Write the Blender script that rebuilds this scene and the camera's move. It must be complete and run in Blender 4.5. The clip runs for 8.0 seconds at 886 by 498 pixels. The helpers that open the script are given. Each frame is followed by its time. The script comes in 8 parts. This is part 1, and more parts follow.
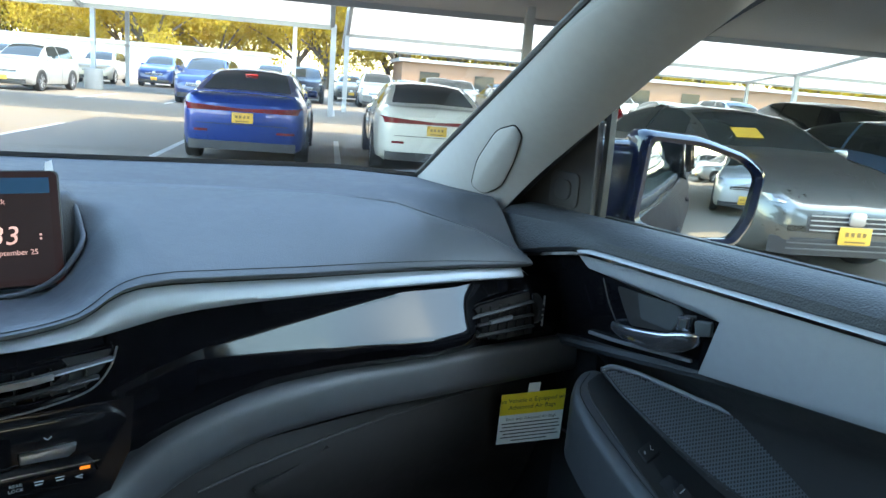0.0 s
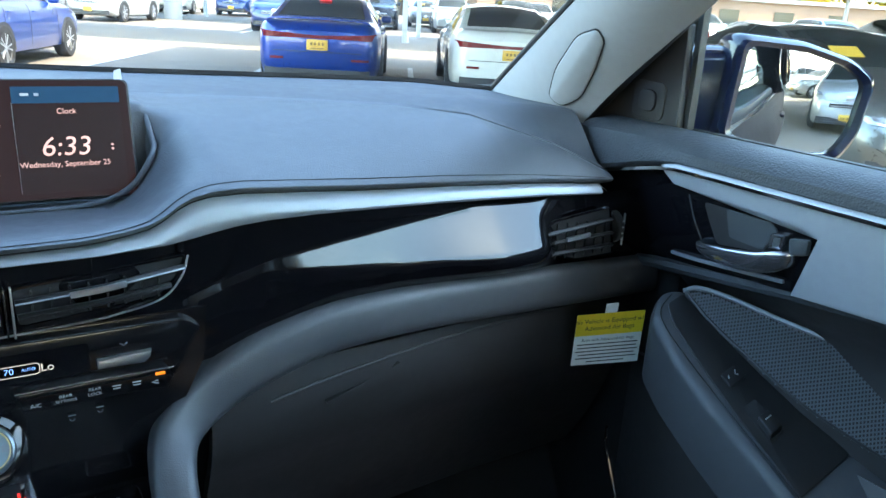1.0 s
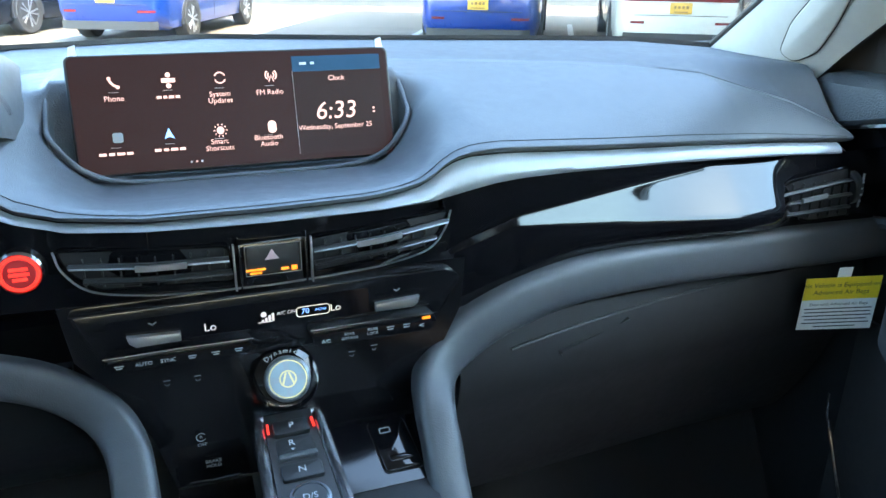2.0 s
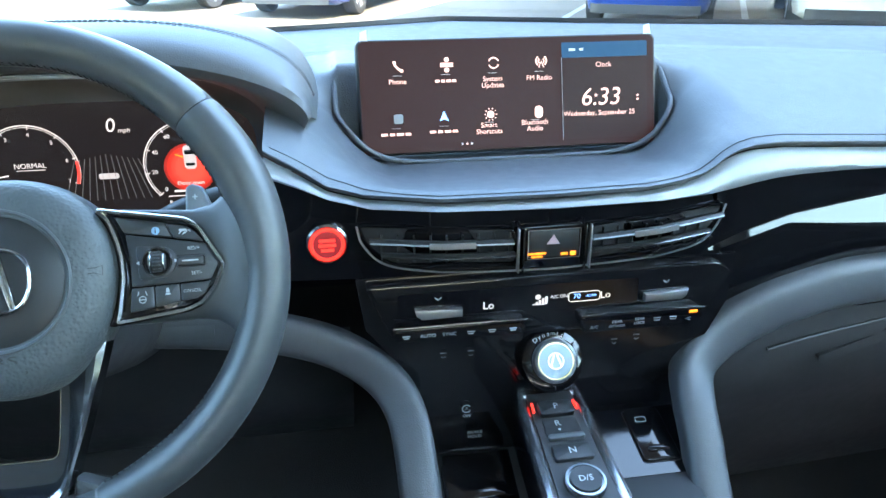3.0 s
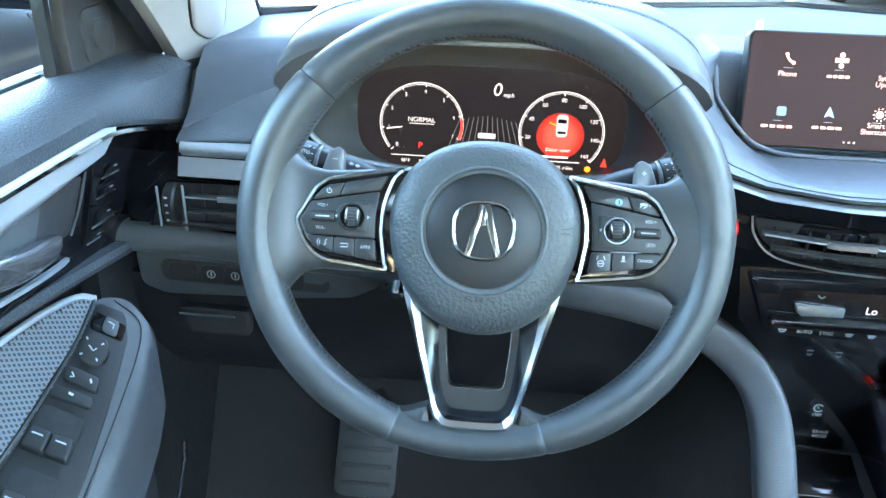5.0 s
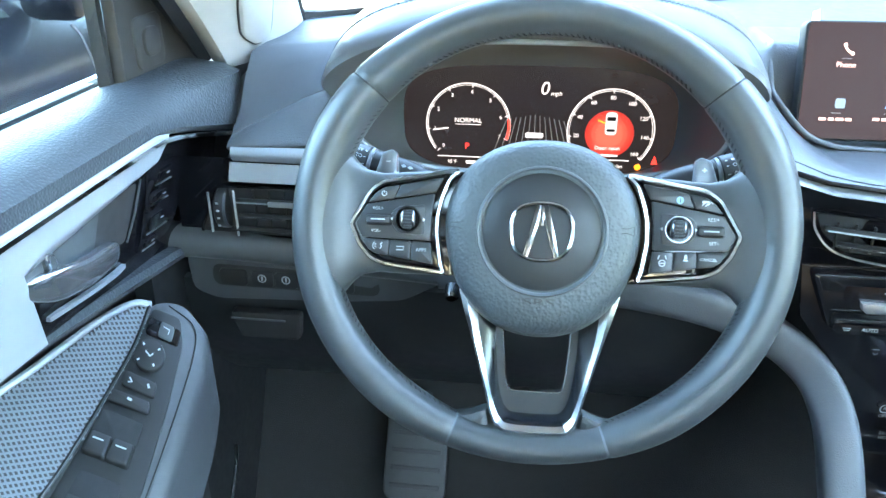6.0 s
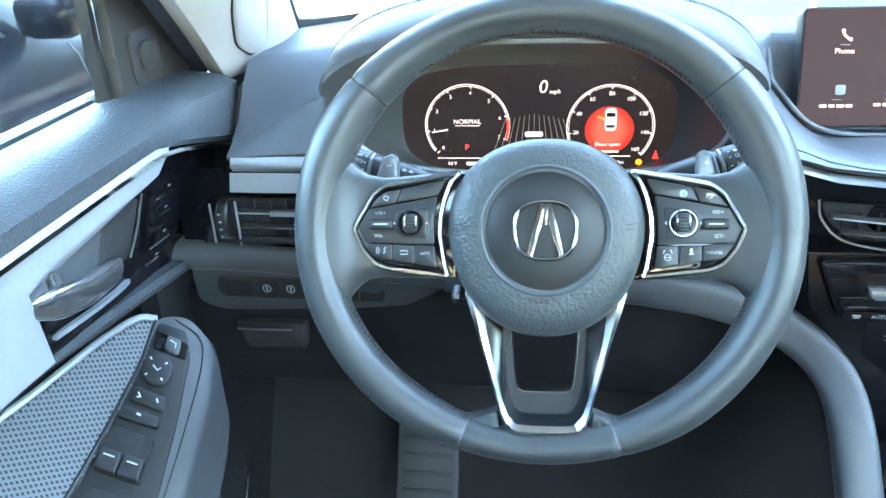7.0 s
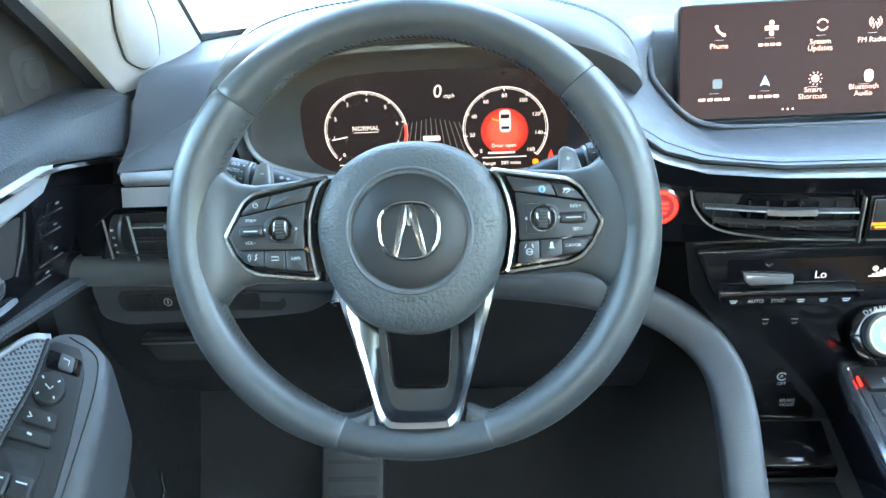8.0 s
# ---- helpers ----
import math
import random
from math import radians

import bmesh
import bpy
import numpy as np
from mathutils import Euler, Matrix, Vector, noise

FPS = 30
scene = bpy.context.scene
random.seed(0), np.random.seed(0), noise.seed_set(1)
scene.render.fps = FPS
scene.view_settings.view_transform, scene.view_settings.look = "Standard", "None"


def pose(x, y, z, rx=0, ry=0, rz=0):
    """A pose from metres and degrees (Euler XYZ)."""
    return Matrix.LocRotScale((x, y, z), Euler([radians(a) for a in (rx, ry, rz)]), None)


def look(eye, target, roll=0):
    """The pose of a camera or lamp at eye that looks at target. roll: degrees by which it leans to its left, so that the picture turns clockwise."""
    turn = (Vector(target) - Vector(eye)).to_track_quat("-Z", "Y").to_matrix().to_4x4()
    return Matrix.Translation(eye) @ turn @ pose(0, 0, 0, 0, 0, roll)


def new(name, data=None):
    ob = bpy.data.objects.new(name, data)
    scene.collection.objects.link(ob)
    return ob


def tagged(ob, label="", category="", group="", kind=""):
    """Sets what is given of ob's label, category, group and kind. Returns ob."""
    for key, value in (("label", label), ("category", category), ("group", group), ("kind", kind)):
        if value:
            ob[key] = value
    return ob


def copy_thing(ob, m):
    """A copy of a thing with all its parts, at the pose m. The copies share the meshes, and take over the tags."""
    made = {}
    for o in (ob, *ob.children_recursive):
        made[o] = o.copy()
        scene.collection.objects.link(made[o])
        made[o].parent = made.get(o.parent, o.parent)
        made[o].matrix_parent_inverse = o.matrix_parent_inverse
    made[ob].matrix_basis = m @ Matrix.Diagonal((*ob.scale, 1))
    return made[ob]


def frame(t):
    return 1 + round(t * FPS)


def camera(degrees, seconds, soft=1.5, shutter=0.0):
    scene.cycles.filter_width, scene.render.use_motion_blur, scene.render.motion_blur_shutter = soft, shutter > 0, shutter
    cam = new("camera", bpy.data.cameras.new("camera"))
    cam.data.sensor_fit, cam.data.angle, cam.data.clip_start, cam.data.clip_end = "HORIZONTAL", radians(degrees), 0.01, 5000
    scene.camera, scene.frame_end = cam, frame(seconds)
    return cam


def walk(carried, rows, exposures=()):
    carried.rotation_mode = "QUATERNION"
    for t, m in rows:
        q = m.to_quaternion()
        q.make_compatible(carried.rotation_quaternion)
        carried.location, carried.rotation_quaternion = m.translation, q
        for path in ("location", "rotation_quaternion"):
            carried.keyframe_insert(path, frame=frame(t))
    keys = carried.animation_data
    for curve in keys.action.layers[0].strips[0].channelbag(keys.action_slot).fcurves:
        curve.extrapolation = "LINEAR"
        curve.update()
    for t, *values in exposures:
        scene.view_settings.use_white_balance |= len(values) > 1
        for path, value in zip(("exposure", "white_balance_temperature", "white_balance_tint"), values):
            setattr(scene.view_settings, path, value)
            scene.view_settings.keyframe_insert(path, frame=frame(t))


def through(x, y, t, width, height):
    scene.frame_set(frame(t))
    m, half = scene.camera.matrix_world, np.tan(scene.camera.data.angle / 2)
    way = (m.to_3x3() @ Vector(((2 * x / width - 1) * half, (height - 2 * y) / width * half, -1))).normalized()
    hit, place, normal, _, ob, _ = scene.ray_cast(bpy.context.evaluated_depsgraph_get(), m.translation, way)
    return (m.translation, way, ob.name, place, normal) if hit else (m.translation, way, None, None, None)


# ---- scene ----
cam = camera(60.4, 8.0)

PATH = [
    (0, (0.005, -0.542, 1.473), (1.203, 1.002, 1.047), 4.7),
    (0.5, (0.033, -0.522, 1.448), (1.117, 1.063, 0.889), 4.3),
    (1, (0.023, -0.521, 1.448), (1.043, 1.084, 0.83), 3.6),
    (1.5, (-0.026, -0.523, 1.448), (0.862, 1.144, 0.791), 2.7),
    (2, (-0.076, -0.51, 1.452), (0.579, 1.233, 0.723), 0.7),
    (2.2, (-0.092, -0.506, 1.45), (0.465, 1.26, 0.694), 0.6),
    (3.3, (-0.24, -0.482, 1.468), (-0.007, 1.339, 0.674), -0.2),
    (3.5, (-0.267, -0.484, 1.469), (-0.071, 1.336, 0.665), 0.1),
    (4, (-0.316, -0.494, 1.475), (-0.233, 1.322, 0.641), 1.2),
    (4.5, (-0.359, -0.505, 1.482), (-0.428, 1.301, 0.625), 1.8),
    (5, (-0.39, -0.511, 1.484), (-0.544, 1.279, 0.607), 1.8),
    (5.2, (-0.403, -0.512, 1.484), (-0.586, 1.274, 0.603), 1.7),
    (6.5, (-0.408, -0.505, 1.481), (-0.669, 1.275, 0.608), -1.2),
    (7, (-0.408, -0.505, 1.481), (-0.659, 1.278, 0.611), -2.6),
    (7.5, (-0.393, -0.505, 1.482), (-0.626, 1.272, 0.595), -4.2),
    (8, (-0.334, -0.51, 1.477), (-0.504, 1.291, 0.623), -4.0),
]

# ---- world, sun, exposure ----
EXPOSURES = [(0, 3.62, 6500, 4), (0.6, 3.85, 6150, 4), (1.5, 4.3, 6200, 3), (2.2, 4.62, 6300, 3), (3.4, 4.98, 6200, 3), (5.0, 5.46, 6300, 3), (6.5, 5.66, 6400, 3), (7.2, 5.62, 6450, 3), (8.0, 5.45, 6850, 3)]
walk(cam, [(t, look(eye, target, roll)) for t, eye, target, roll in PATH], EXPOSURES)

SUN_ELEV, SUN_AZ = 58, 150          # azimuth clockwise from +y
world = bpy.data.worlds.new("sky")
scene.world = world
world.use_nodes = True
wn = world.node_tree.nodes
wl = world.node_tree.links
sky = wn.new("ShaderNodeTexSky")
sky.sky_type = "NISHITA"
sky.sun_disc = False
sky.sun_elevation = radians(SUN_ELEV)
sky.sun_rotation = radians(SUN_AZ)
sky.air_density, sky.dust_density = 1.4, 1.0
wl.new(sky.outputs[0], wn["Background"].inputs[0])
wn["Background"].inputs[1].default_value = 0.15
sun_data = bpy.data.lights.new("sun", "SUN")
sun_data.energy, sun_data.angle, sun_data.color = 1.3, radians(0.5), (1.0, 0.80, 0.55)
sun = new("sun", sun_data)
az = radians(SUN_AZ)
sun_from = Vector((math.sin(az) * math.cos(radians(SUN_ELEV)), math.cos(az) * math.cos(radians(SUN_ELEV)), math.sin(radians(SUN_ELEV))))
sun.matrix_world = look(sun_from * 50, (0, 0, 0))

# ---- materials ----
GLOW = 0.11          # display brightness against daylight
def material(name, color, rough=0.5, metal=0.0, bump=0.0, bump_scale=200.0, vary=0.08, vary_scale=6.0, coat=0.0,
             wear=0.0, island=0.0, emit=0.0, emit_color=None, spec=0.5, cells=False):
    """A node material: two scales of noise in colour and roughness, fine relief, optional clear coat."""
    m = bpy.data.materials.new(name)
    m.use_nodes = True
    n, k = m.node_tree.nodes, m.node_tree.links
    b = n["Principled BSDF"]
    tc = n.new("ShaderNodeTexCoord")
    col = n.new("ShaderNodeRGB")
    col.outputs[0].default_value = (*color, 1)
    big = n.new("ShaderNodeTexNoise")
    big.inputs["Scale"].default_value, big.inputs["Detail"].default_value = vary_scale, 4
    fine = n.new("ShaderNodeTexNoise")
    fine.inputs["Scale"].default_value, fine.inputs["Detail"].default_value = vary_scale * 14, 3
    k.new(tc.outputs["Object"], big.inputs["Vector"])
    k.new(tc.outputs["Object"], fine.inputs["Vector"])
    add = n.new("ShaderNodeMath")
    add.operation = "ADD"
    k.new(big.outputs[0], add.inputs[0])
    k.new(fine.outputs[0], add.inputs[1])
    rng = n.new("ShaderNodeMapRange")
    rng.inputs[1].default_value, rng.inputs[2].default_value = 0.6, 1.4
    rng.inputs[3].default_value, rng.inputs[4].default_value = 1 - vary, 1 + vary
    k.new(add.outputs[0], rng.inputs[0])
    mul = n.new("ShaderNodeVectorMath")
    mul.operation = "SCALE"
    k.new(col.outputs[0], mul.inputs[0])
    if island:
        info = n.new("ShaderNodeObjectInfo")
        r2 = n.new("ShaderNodeMapRange")
        r2.inputs[3].default_value, r2.inputs[4].default_value = 1 - island, 1 + island
        k.new(info.outputs["Random"], r2.inputs[0])
        m2 = n.new("ShaderNodeMath")
        m2.operation = "MULTIPLY"
        k.new(rng.outputs[0], m2.inputs[0])
        k.new(r2.outputs[0], m2.inputs[1])
        k.new(m2.outputs[0], mul.inputs["Scale"])
    else:
        k.new(rng.outputs[0], mul.inputs["Scale"])
    k.new(mul.outputs[0], b.inputs["Base Color"])
    rr = n.new("ShaderNodeMapRange")
    rr.inputs[1].default_value, rr.inputs[2].default_value = 0.6, 1.4
    rr.inputs[3].default_value, rr.inputs[4].default_value = max(0.0, rough * (0.85 - wear)), min(1.0, rough * (1.15 + wear))
    k.new(add.outputs[0], rr.inputs[0])
    k.new(rr.outputs[0], b.inputs["Roughness"])
    b.inputs["Metallic"].default_value = metal
    b.inputs["Specular IOR Level"].default_value = spec
    b.inputs["Coat Weight"].default_value = coat
    b.inputs["Coat Roughness"].default_value = 0.03
    if bump:
        if cells:
            tex = n.new("ShaderNodeTexVoronoi")
            tex.inputs["Scale"].default_value = bump_scale
            tex.feature = "SMOOTH_F1"
            out = tex.outputs["Distance"]
        else:
            tex = n.new("ShaderNodeTexNoise")
            tex.inputs["Scale"].default_value, tex.inputs["Detail"].default_value = bump_scale, 3
            out = tex.outputs[0]
        k.new(tc.outputs["Object"], tex.inputs["Vector"])
        bp = n.new("ShaderNodeBump")
        bp.inputs["Strength"].default_value = bump
        bp.inputs["Distance"].default_value = 0.4 / bump_scale
        k.new(out, bp.inputs["Height"])
        k.new(bp.outputs[0], b.inputs["Normal"])
    if emit:
        b.inputs["Emission Color"].default_value = (*(emit_color or color), 1)
        b.inputs["Emission Strength"].default_value = emit * GLOW
    return m


def glass_material(name, tint=(0.9, 0.95, 0.94), gloss=0.02, ior=1.5):
    """Thin glazing: clear transparency with a Fresnel gloss."""
    m = bpy.data.materials.new(name)
    m.use_nodes = True
    n, k = m.node_tree.nodes, m.node_tree.links
    n.remove(n["Principled BSDF"])
    tr, gl = n.new("ShaderNodeBsdfTransparent"), n.new("ShaderNodeBsdfGlossy")
    lw, pw, sc, mix = n.new("ShaderNodeLayerWeight"), n.new("ShaderNodeMath"), n.new("ShaderNodeMath"), n.new("ShaderNodeMixShader")
    tr.inputs[0].default_value = (*tint, 1)
    gl.inputs["Roughness"].default_value = gloss
    pw.operation, pw.inputs[1].default_value = "POWER", 4.0
    sc.operation, sc.inputs[1].default_value, sc.inputs[2].default_value = "MULTIPLY_ADD", 0.7, 0.03
    k.new(lw.outputs["Facing"], pw.inputs[0])
    k.new(pw.outputs[0], sc.inputs[0])
    k.new(sc.outputs[0], mix.inputs[0])
    k.new(tr.outputs[0], mix.inputs[1])
    k.new(gl.outputs[0], mix.inputs[2])
    k.new(mix.outputs[0], n["Material Output"].inputs[0])
    return m


def fabric_material(name, color, through=0.5):
    """Taut shade cloth that lets part of the light through."""
    m = bpy.data.materials.new(name)
    m.use_nodes = True
    n, k = m.node_tree.nodes, m.node_tree.links
    b = n["Principled BSDF"]
    b.inputs["Base Color"].default_value = (*color, 1)
    b.inputs["Roughness"].default_value = 0.9
    tl, mix, nz, ramp = n.new("ShaderNodeBsdfTranslucent"), n.new("ShaderNodeMixShader"), n.new("ShaderNodeTexNoise"), n.new("ShaderNodeMapRange")
    nz.inputs["Scale"].default_value = 1.2
    ramp.inputs[3].default_value, ramp.inputs[4].default_value = through * 0.85, through * 1.15
    tl.inputs[0].default_value = (*color, 1)
    k.new(nz.outputs[0], ramp.inputs[0])
    k.new(ramp.outputs[0], mix.inputs[0])
    k.new(b.outputs[0], mix.inputs[1])
    k.new(tl.outputs[0], mix.inputs[2])
    k.new(mix.outputs[0], n["Material Output"].inputs[0])
    return m


LEATHER = material("black_leatherette", (0.058, 0.061, 0.066), 0.45, bump=0.4, bump_scale=1000, cells=True, vary=0.1)
SILL = material("grained_sill_leatherette", (0.036, 0.040, 0.045), 0.55, spec=0.30, bump=1.0, bump_scale=480, cells=True, vary=0.12)
FUNNEL = material("warm_grey_funnel_plastic", (0.075, 0.073, 0.073), 0.5, bump=0.2, bump_scale=1200)
PAD = material("soft_dash_skin", (0.050, 0.054, 0.060), 0.52, bump=0.7, bump_scale=800, cells=True, vary=0.08)
WHEEL_LEATHER = material("smooth_wheel_leather", (0.038, 0.042, 0.044), 0.40, spec=0.62, bump=0.22, bump_scale=1100, vary=0.14, vary_scale=9)
HUB_SKIN = material("pebbled_hub_skin", (0.046, 0.053, 0.056), 0.45, spec=0.55, bump=0.6, bump_scale=440, cells=True)
PLASTIC = material("dark_matte_plastic", (0.023, 0.022, 0.022), 0.55, bump=0.2, bump_scale=1200)
PLASTIC_MID = material("satin_grey_plastic", (0.058, 0.063, 0.066), 0.45, bump=0.15, bump_scale=1200)
SWITCH = material("switch_plastic", (0.0125, 0.013, 0.0135), 0.48, bump=0.05, bump_scale=900)
PIANO = material("piano_black_lacquer", (0.004, 0.004, 0.005), 0.06, vary=0.2, spec=0.42, wear=0.3)
SILVER = material("satin_silver_trim", (0.25, 0.265, 0.285), 0.40, metal=0.4, bump=0.05, bump_scale=1500, vary=0.04)
BRUSHED = material("brushed_aluminium_panel", (0.34, 0.36, 0.38), 0.42, metal=0.35, bump=0.05, bump_scale=1500, vary=0.05)
CHROME = material("bright_chrome", (0.8, 0.81, 0.82), 0.09, metal=1.0, vary=0.03)
DARK_CHROME = material("dark_chrome", (0.22, 0.23, 0.24), 0.18, metal=1.0, vary=0.05)
GREY_TRIM = material("pillar_grey_fabric", (0.34, 0.34, 0.33), 0.8, bump=0.35, bump_scale=1500, vary=0.06)
CARPET = material("black_carpet", (0.013, 0.012, 0.011), 0.95, bump=1.0, bump_scale=700, vary=0.25)
RUBBER = material("black_rubber", (0.015, 0.015, 0.015), 0.6, bump=0.2, bump_scale=300)
PEDAL = material("worn_pedal_rubber", (0.03, 0.03, 0.03), 0.6, bump=0.3, bump_scale=300)
THREAD = material("grey_stitch_thread", (0.12, 0.13, 0.14), 0.8)
SEAM = material("seam_shadow_cord", (0.012, 0.012, 0.013), 0.8)
SCREEN_GLASS = material("dark_display_glass", (0.006, 0.005, 0.006), 0.4, vary=0.1, spec=0.12, emit=0.018, emit_color=(1.0, 0.42, 0.38))
CLUSTER_GLASS = material("instrument_display_glass", (0.006, 0.006, 0.007), 0.25, vary=0.1, emit=0.007, emit_color=(1.0, 0.72, 0.70))
CHROME_SATIN = material("satin_chrome", (0.52, 0.53, 0.55), 0.36, metal=1.0, vary=0.03)
GRILLE = material("punched_grey_metal", (0.13, 0.14, 0.15), 0.45, metal=0.3)
SCREEN_PANEL = material("display_side_panel", (0.008, 0.007, 0.008), 0.4, spec=0.12, emit=0.015, emit_color=(1.0, 0.5, 0.45))
SCREEN_BLUE = material("display_status_bar", (0.01, 0.03, 0.06), 0.4, spec=0.12, emit=0.12, emit_color=(0.08, 0.25, 0.5))
LIT_WHITE = material("lit_white_graphic", (0.4, 0.4, 0.4), 0.4, emit=0.45, emit_color=(1.0, 0.82, 0.76))
LIT_DIM = material("lit_dim_graphic", (0.4, 0.4, 0.4), 0.4, emit=0.3, emit_color=(0.9, 0.75, 0.7))
LIT_RED = material("lit_red_graphic", (0.8, 0.03, 0.02), 0.4, emit=0.8, emit_color=(1.0, 0.03, 0.02))
LIT_AMBER = material("lit_amber_graphic", (0.8, 0.25, 0.02), 0.4, emit=0.8, emit_color=(1.0, 0.20, 0.01))
LIT_BLUE = material("lit_blue_graphic", (0.1, 0.3, 0.8), 0.4, emit=0.9, emit_color=(0.3, 0.5, 1.0))
PRINT = material("printed_white_legend", (0.42, 0.43, 0.44), 0.6)
LIT_ROSE = material("lit_rose_graphic", (0.35, 0.25, 0.22), 0.5, emit=0.7, emit_color=(1.0, 0.52, 0.44))
EMBLEM = material("emblem_chrome", (0.42, 0.43, 0.45), 0.16, metal=1.0, vary=0.05)
CONSOLE_GLOSS = material("console_gloss_black", (0.006, 0.006, 0.007), 0.10, vary=0.2, spec=0.45)
SAIL = material("sail_black_plastic", (0.030, 0.028, 0.026), 0.6, bump=0.2, bump_scale=1200)
BAND = material("windscreen_band_plastic", (0.045, 0.049, 0.056), 0.65, bump=0.3, bump_scale=1200)
WHEEL_THREAD = material("dark_wheel_thread", (0.035, 0.037, 0.04), 0.7)
DIAL_METAL = material("spun_dial_metal", (0.17, 0.19, 0.21), 0.30, metal=0.7, vary=0.05)
PRINT_DIM = material("printed_grey_legend", (0.25, 0.26, 0.27), 0.6)
YELLOW_CARD = material("yellow_card", (0.75, 0.55, 0.02), 0.5, bump=0.05)
WHITE_CARD = material("white_card", (0.75, 0.75, 0.73), 0.5, bump=0.05)
INK = material("black_ink", (0.03, 0.03, 0.03), 0.6)
MIRROR = material("mirror_silver", (0.9, 0.9, 0.9), 0.01, metal=1.0, vary=0.005, vary_scale=0.5)
OWN_PAINT = material("dark_blue_metallic_paint", (0.006, 0.01, 0.03), 0.12, coat=0.0, vary=0.15, vary_scale=3)
FLANK = material("dark_blue_body_paint", (0.013, 0.013, 0.017), 0.5, spec=0.02, vary=0.15, vary_scale=3)
DECK_GLOSS = material("deck_gloss_black", (0.004, 0.004, 0.005), 0.10, spec=0.35, vary=0.2)
LEVER = material("polished_lever_metal", (0.34, 0.35, 0.375), 0.13, metal=0.9, vary=0.05)
FRAME_CHROME = material("bevelled_bright_chrome", (0.50, 0.52, 0.54), 0.17, metal=1.0, vary=0.05)
PADDLE = material("satin_paddle_metal", (0.16, 0.17, 0.18), 0.4, metal=0.4)
KEY_PLASTIC = material("satin_key_plastic", (0.017, 0.0185, 0.0195), 0.42, bump=0.05, bump_scale=900)
SPOKE_GLOSS = material("spoke_gloss_black", (0.010, 0.011, 0.013), 0.22, vary=0.2, spec=0.5)
GLASS = glass_material("clear_window_glass")
DARK_GLASS = glass_material("tinted_window_glass", (0.25, 0.27, 0.27))

# ---- mesh tools ----
def finish(bm, name, mat, smooth=True):
    bmesh.ops.recalc_face_normals(bm, faces=bm.faces)
    me = bpy.data.meshes.new(name)
    bm.to_mesh(me)
    bm.free()
    for m in (mat if isinstance(mat, (list, tuple)) else [mat]):
        me.materials.append(m)
    if smooth:
        me.shade_smooth()
        me.set_sharp_from_angle(angle=radians(40))
    return me


from mathutils.bvhtree import BVHTree


def part(name, bm, mat, parent=None, label="", smooth=True):
    """Links a bmesh as one mesh object under a thing or part."""
    ob = new(name, finish(bm, name, mat, smooth))
    if parent is not None:
        ob.parent = parent
    if label:
        tagged(ob, label)
    return ob


def thing(name, label, category, m=None, group="", kind=""):
    ob = new(name)
    ob.empty_display_size = 0.05
    if m is not None:
        ob.matrix_basis = m
    return tagged(ob, label, category, group, kind)


def box(bm, c, s, bevel=0.0, m=None):
    r = bmesh.ops.create_cube(bm, size=1.0)
    vs = r["verts"]
    for v in vs:
        v.co = Vector((v.co.x * s[0], v.co.y * s[1], v.co.z * s[2]))
    if bevel:
        es = list({e for v in vs for e in v.link_edges})
        out = bmesh.ops.bevel(bm, geom=es, offset=min(bevel, min(s) * 0.45), segments=2, affect="EDGES", profile=0.5)
        vs = [v for v in {v for f in out["faces"] for v in f.verts} | {v for v in vs if v.is_valid}]
    t = Matrix.Translation(c)
    bmesh.ops.transform(bm, matrix=(m or Matrix()) @ t, verts=vs)
    return vs


def ring_strip(bm, rings, closed_ring=True, closed_path=False, caps=True):
    """Skins rings of equal length into quads."""
    rows = [[bm.verts.new(p) for p in ring] for ring in rings]
    n = len(rows[0])
    pairs = list(zip(rows, rows[1:])) + ([(rows[-1], rows[0])] if closed_path else [])
    for a, b in pairs:
        for i in range(n if closed_ring else n - 1):
            j = (i + 1) % n
            try:
                bm.faces.new((a[i], a[j], b[j], b[i]))
            except ValueError:
                pass
    if caps and closed_ring and not closed_path:
        for row in (rows[0], rows[-1]):
            try:
                bm.faces.new(row)
            except ValueError:
                pass
    return rows


def smooth_path(pts, n):
    """Catmull-Rom through points, n samples a span."""
    p = [Vector(q) for q in pts]
    p = [p[0] * 2 - p[1]] + p + [p[-1] * 2 - p[-2]]
    out = []
    for i in range(1, len(p) - 2):
        for s in range(n):
            t = s / n
            a, b, c, d = p[i - 1], p[i], p[i + 1], p[i + 2]
            out.append(0.5 * ((2 * b) + (c - a) * t + (2 * a - 5 * b + 4 * c - d) * t * t + (3 * b - a - 3 * c + d) * t ** 3))
    out.append(p[-2])
    return out


def sweep(bm, path, profile, up=(0, 0, 1), closed=False, scale=None, caps=True):
    """Sweeps a 2D profile (side, up) along a path of vectors. scale(i/n) may taper it."""
    path = [Vector(q) for q in path]
    n, rings, up = len(path), [], Vector(up)
    for i, q in enumerate(path):
        a = path[(i - 1) % n] if (closed or i) else q
        b = path[(i + 1) % n] if (closed or i < n - 1) else q
        d = (b - a).normalized()
        side = d.cross(up).normalized()
        top = side.cross(d).normalized()
        k = scale(i / max(1, n - 1)) if scale else 1.0
        rings.append([q + side * (x * k) + top * (y * k) for x, y in profile])
    ring_strip(bm, rings, True, closed, caps)


def disc_profile(r, n=8, squash=1.0):
    return [(r * math.cos(2 * math.pi * i / n), r * squash * math.sin(2 * math.pi * i / n)) for i in range(n)]


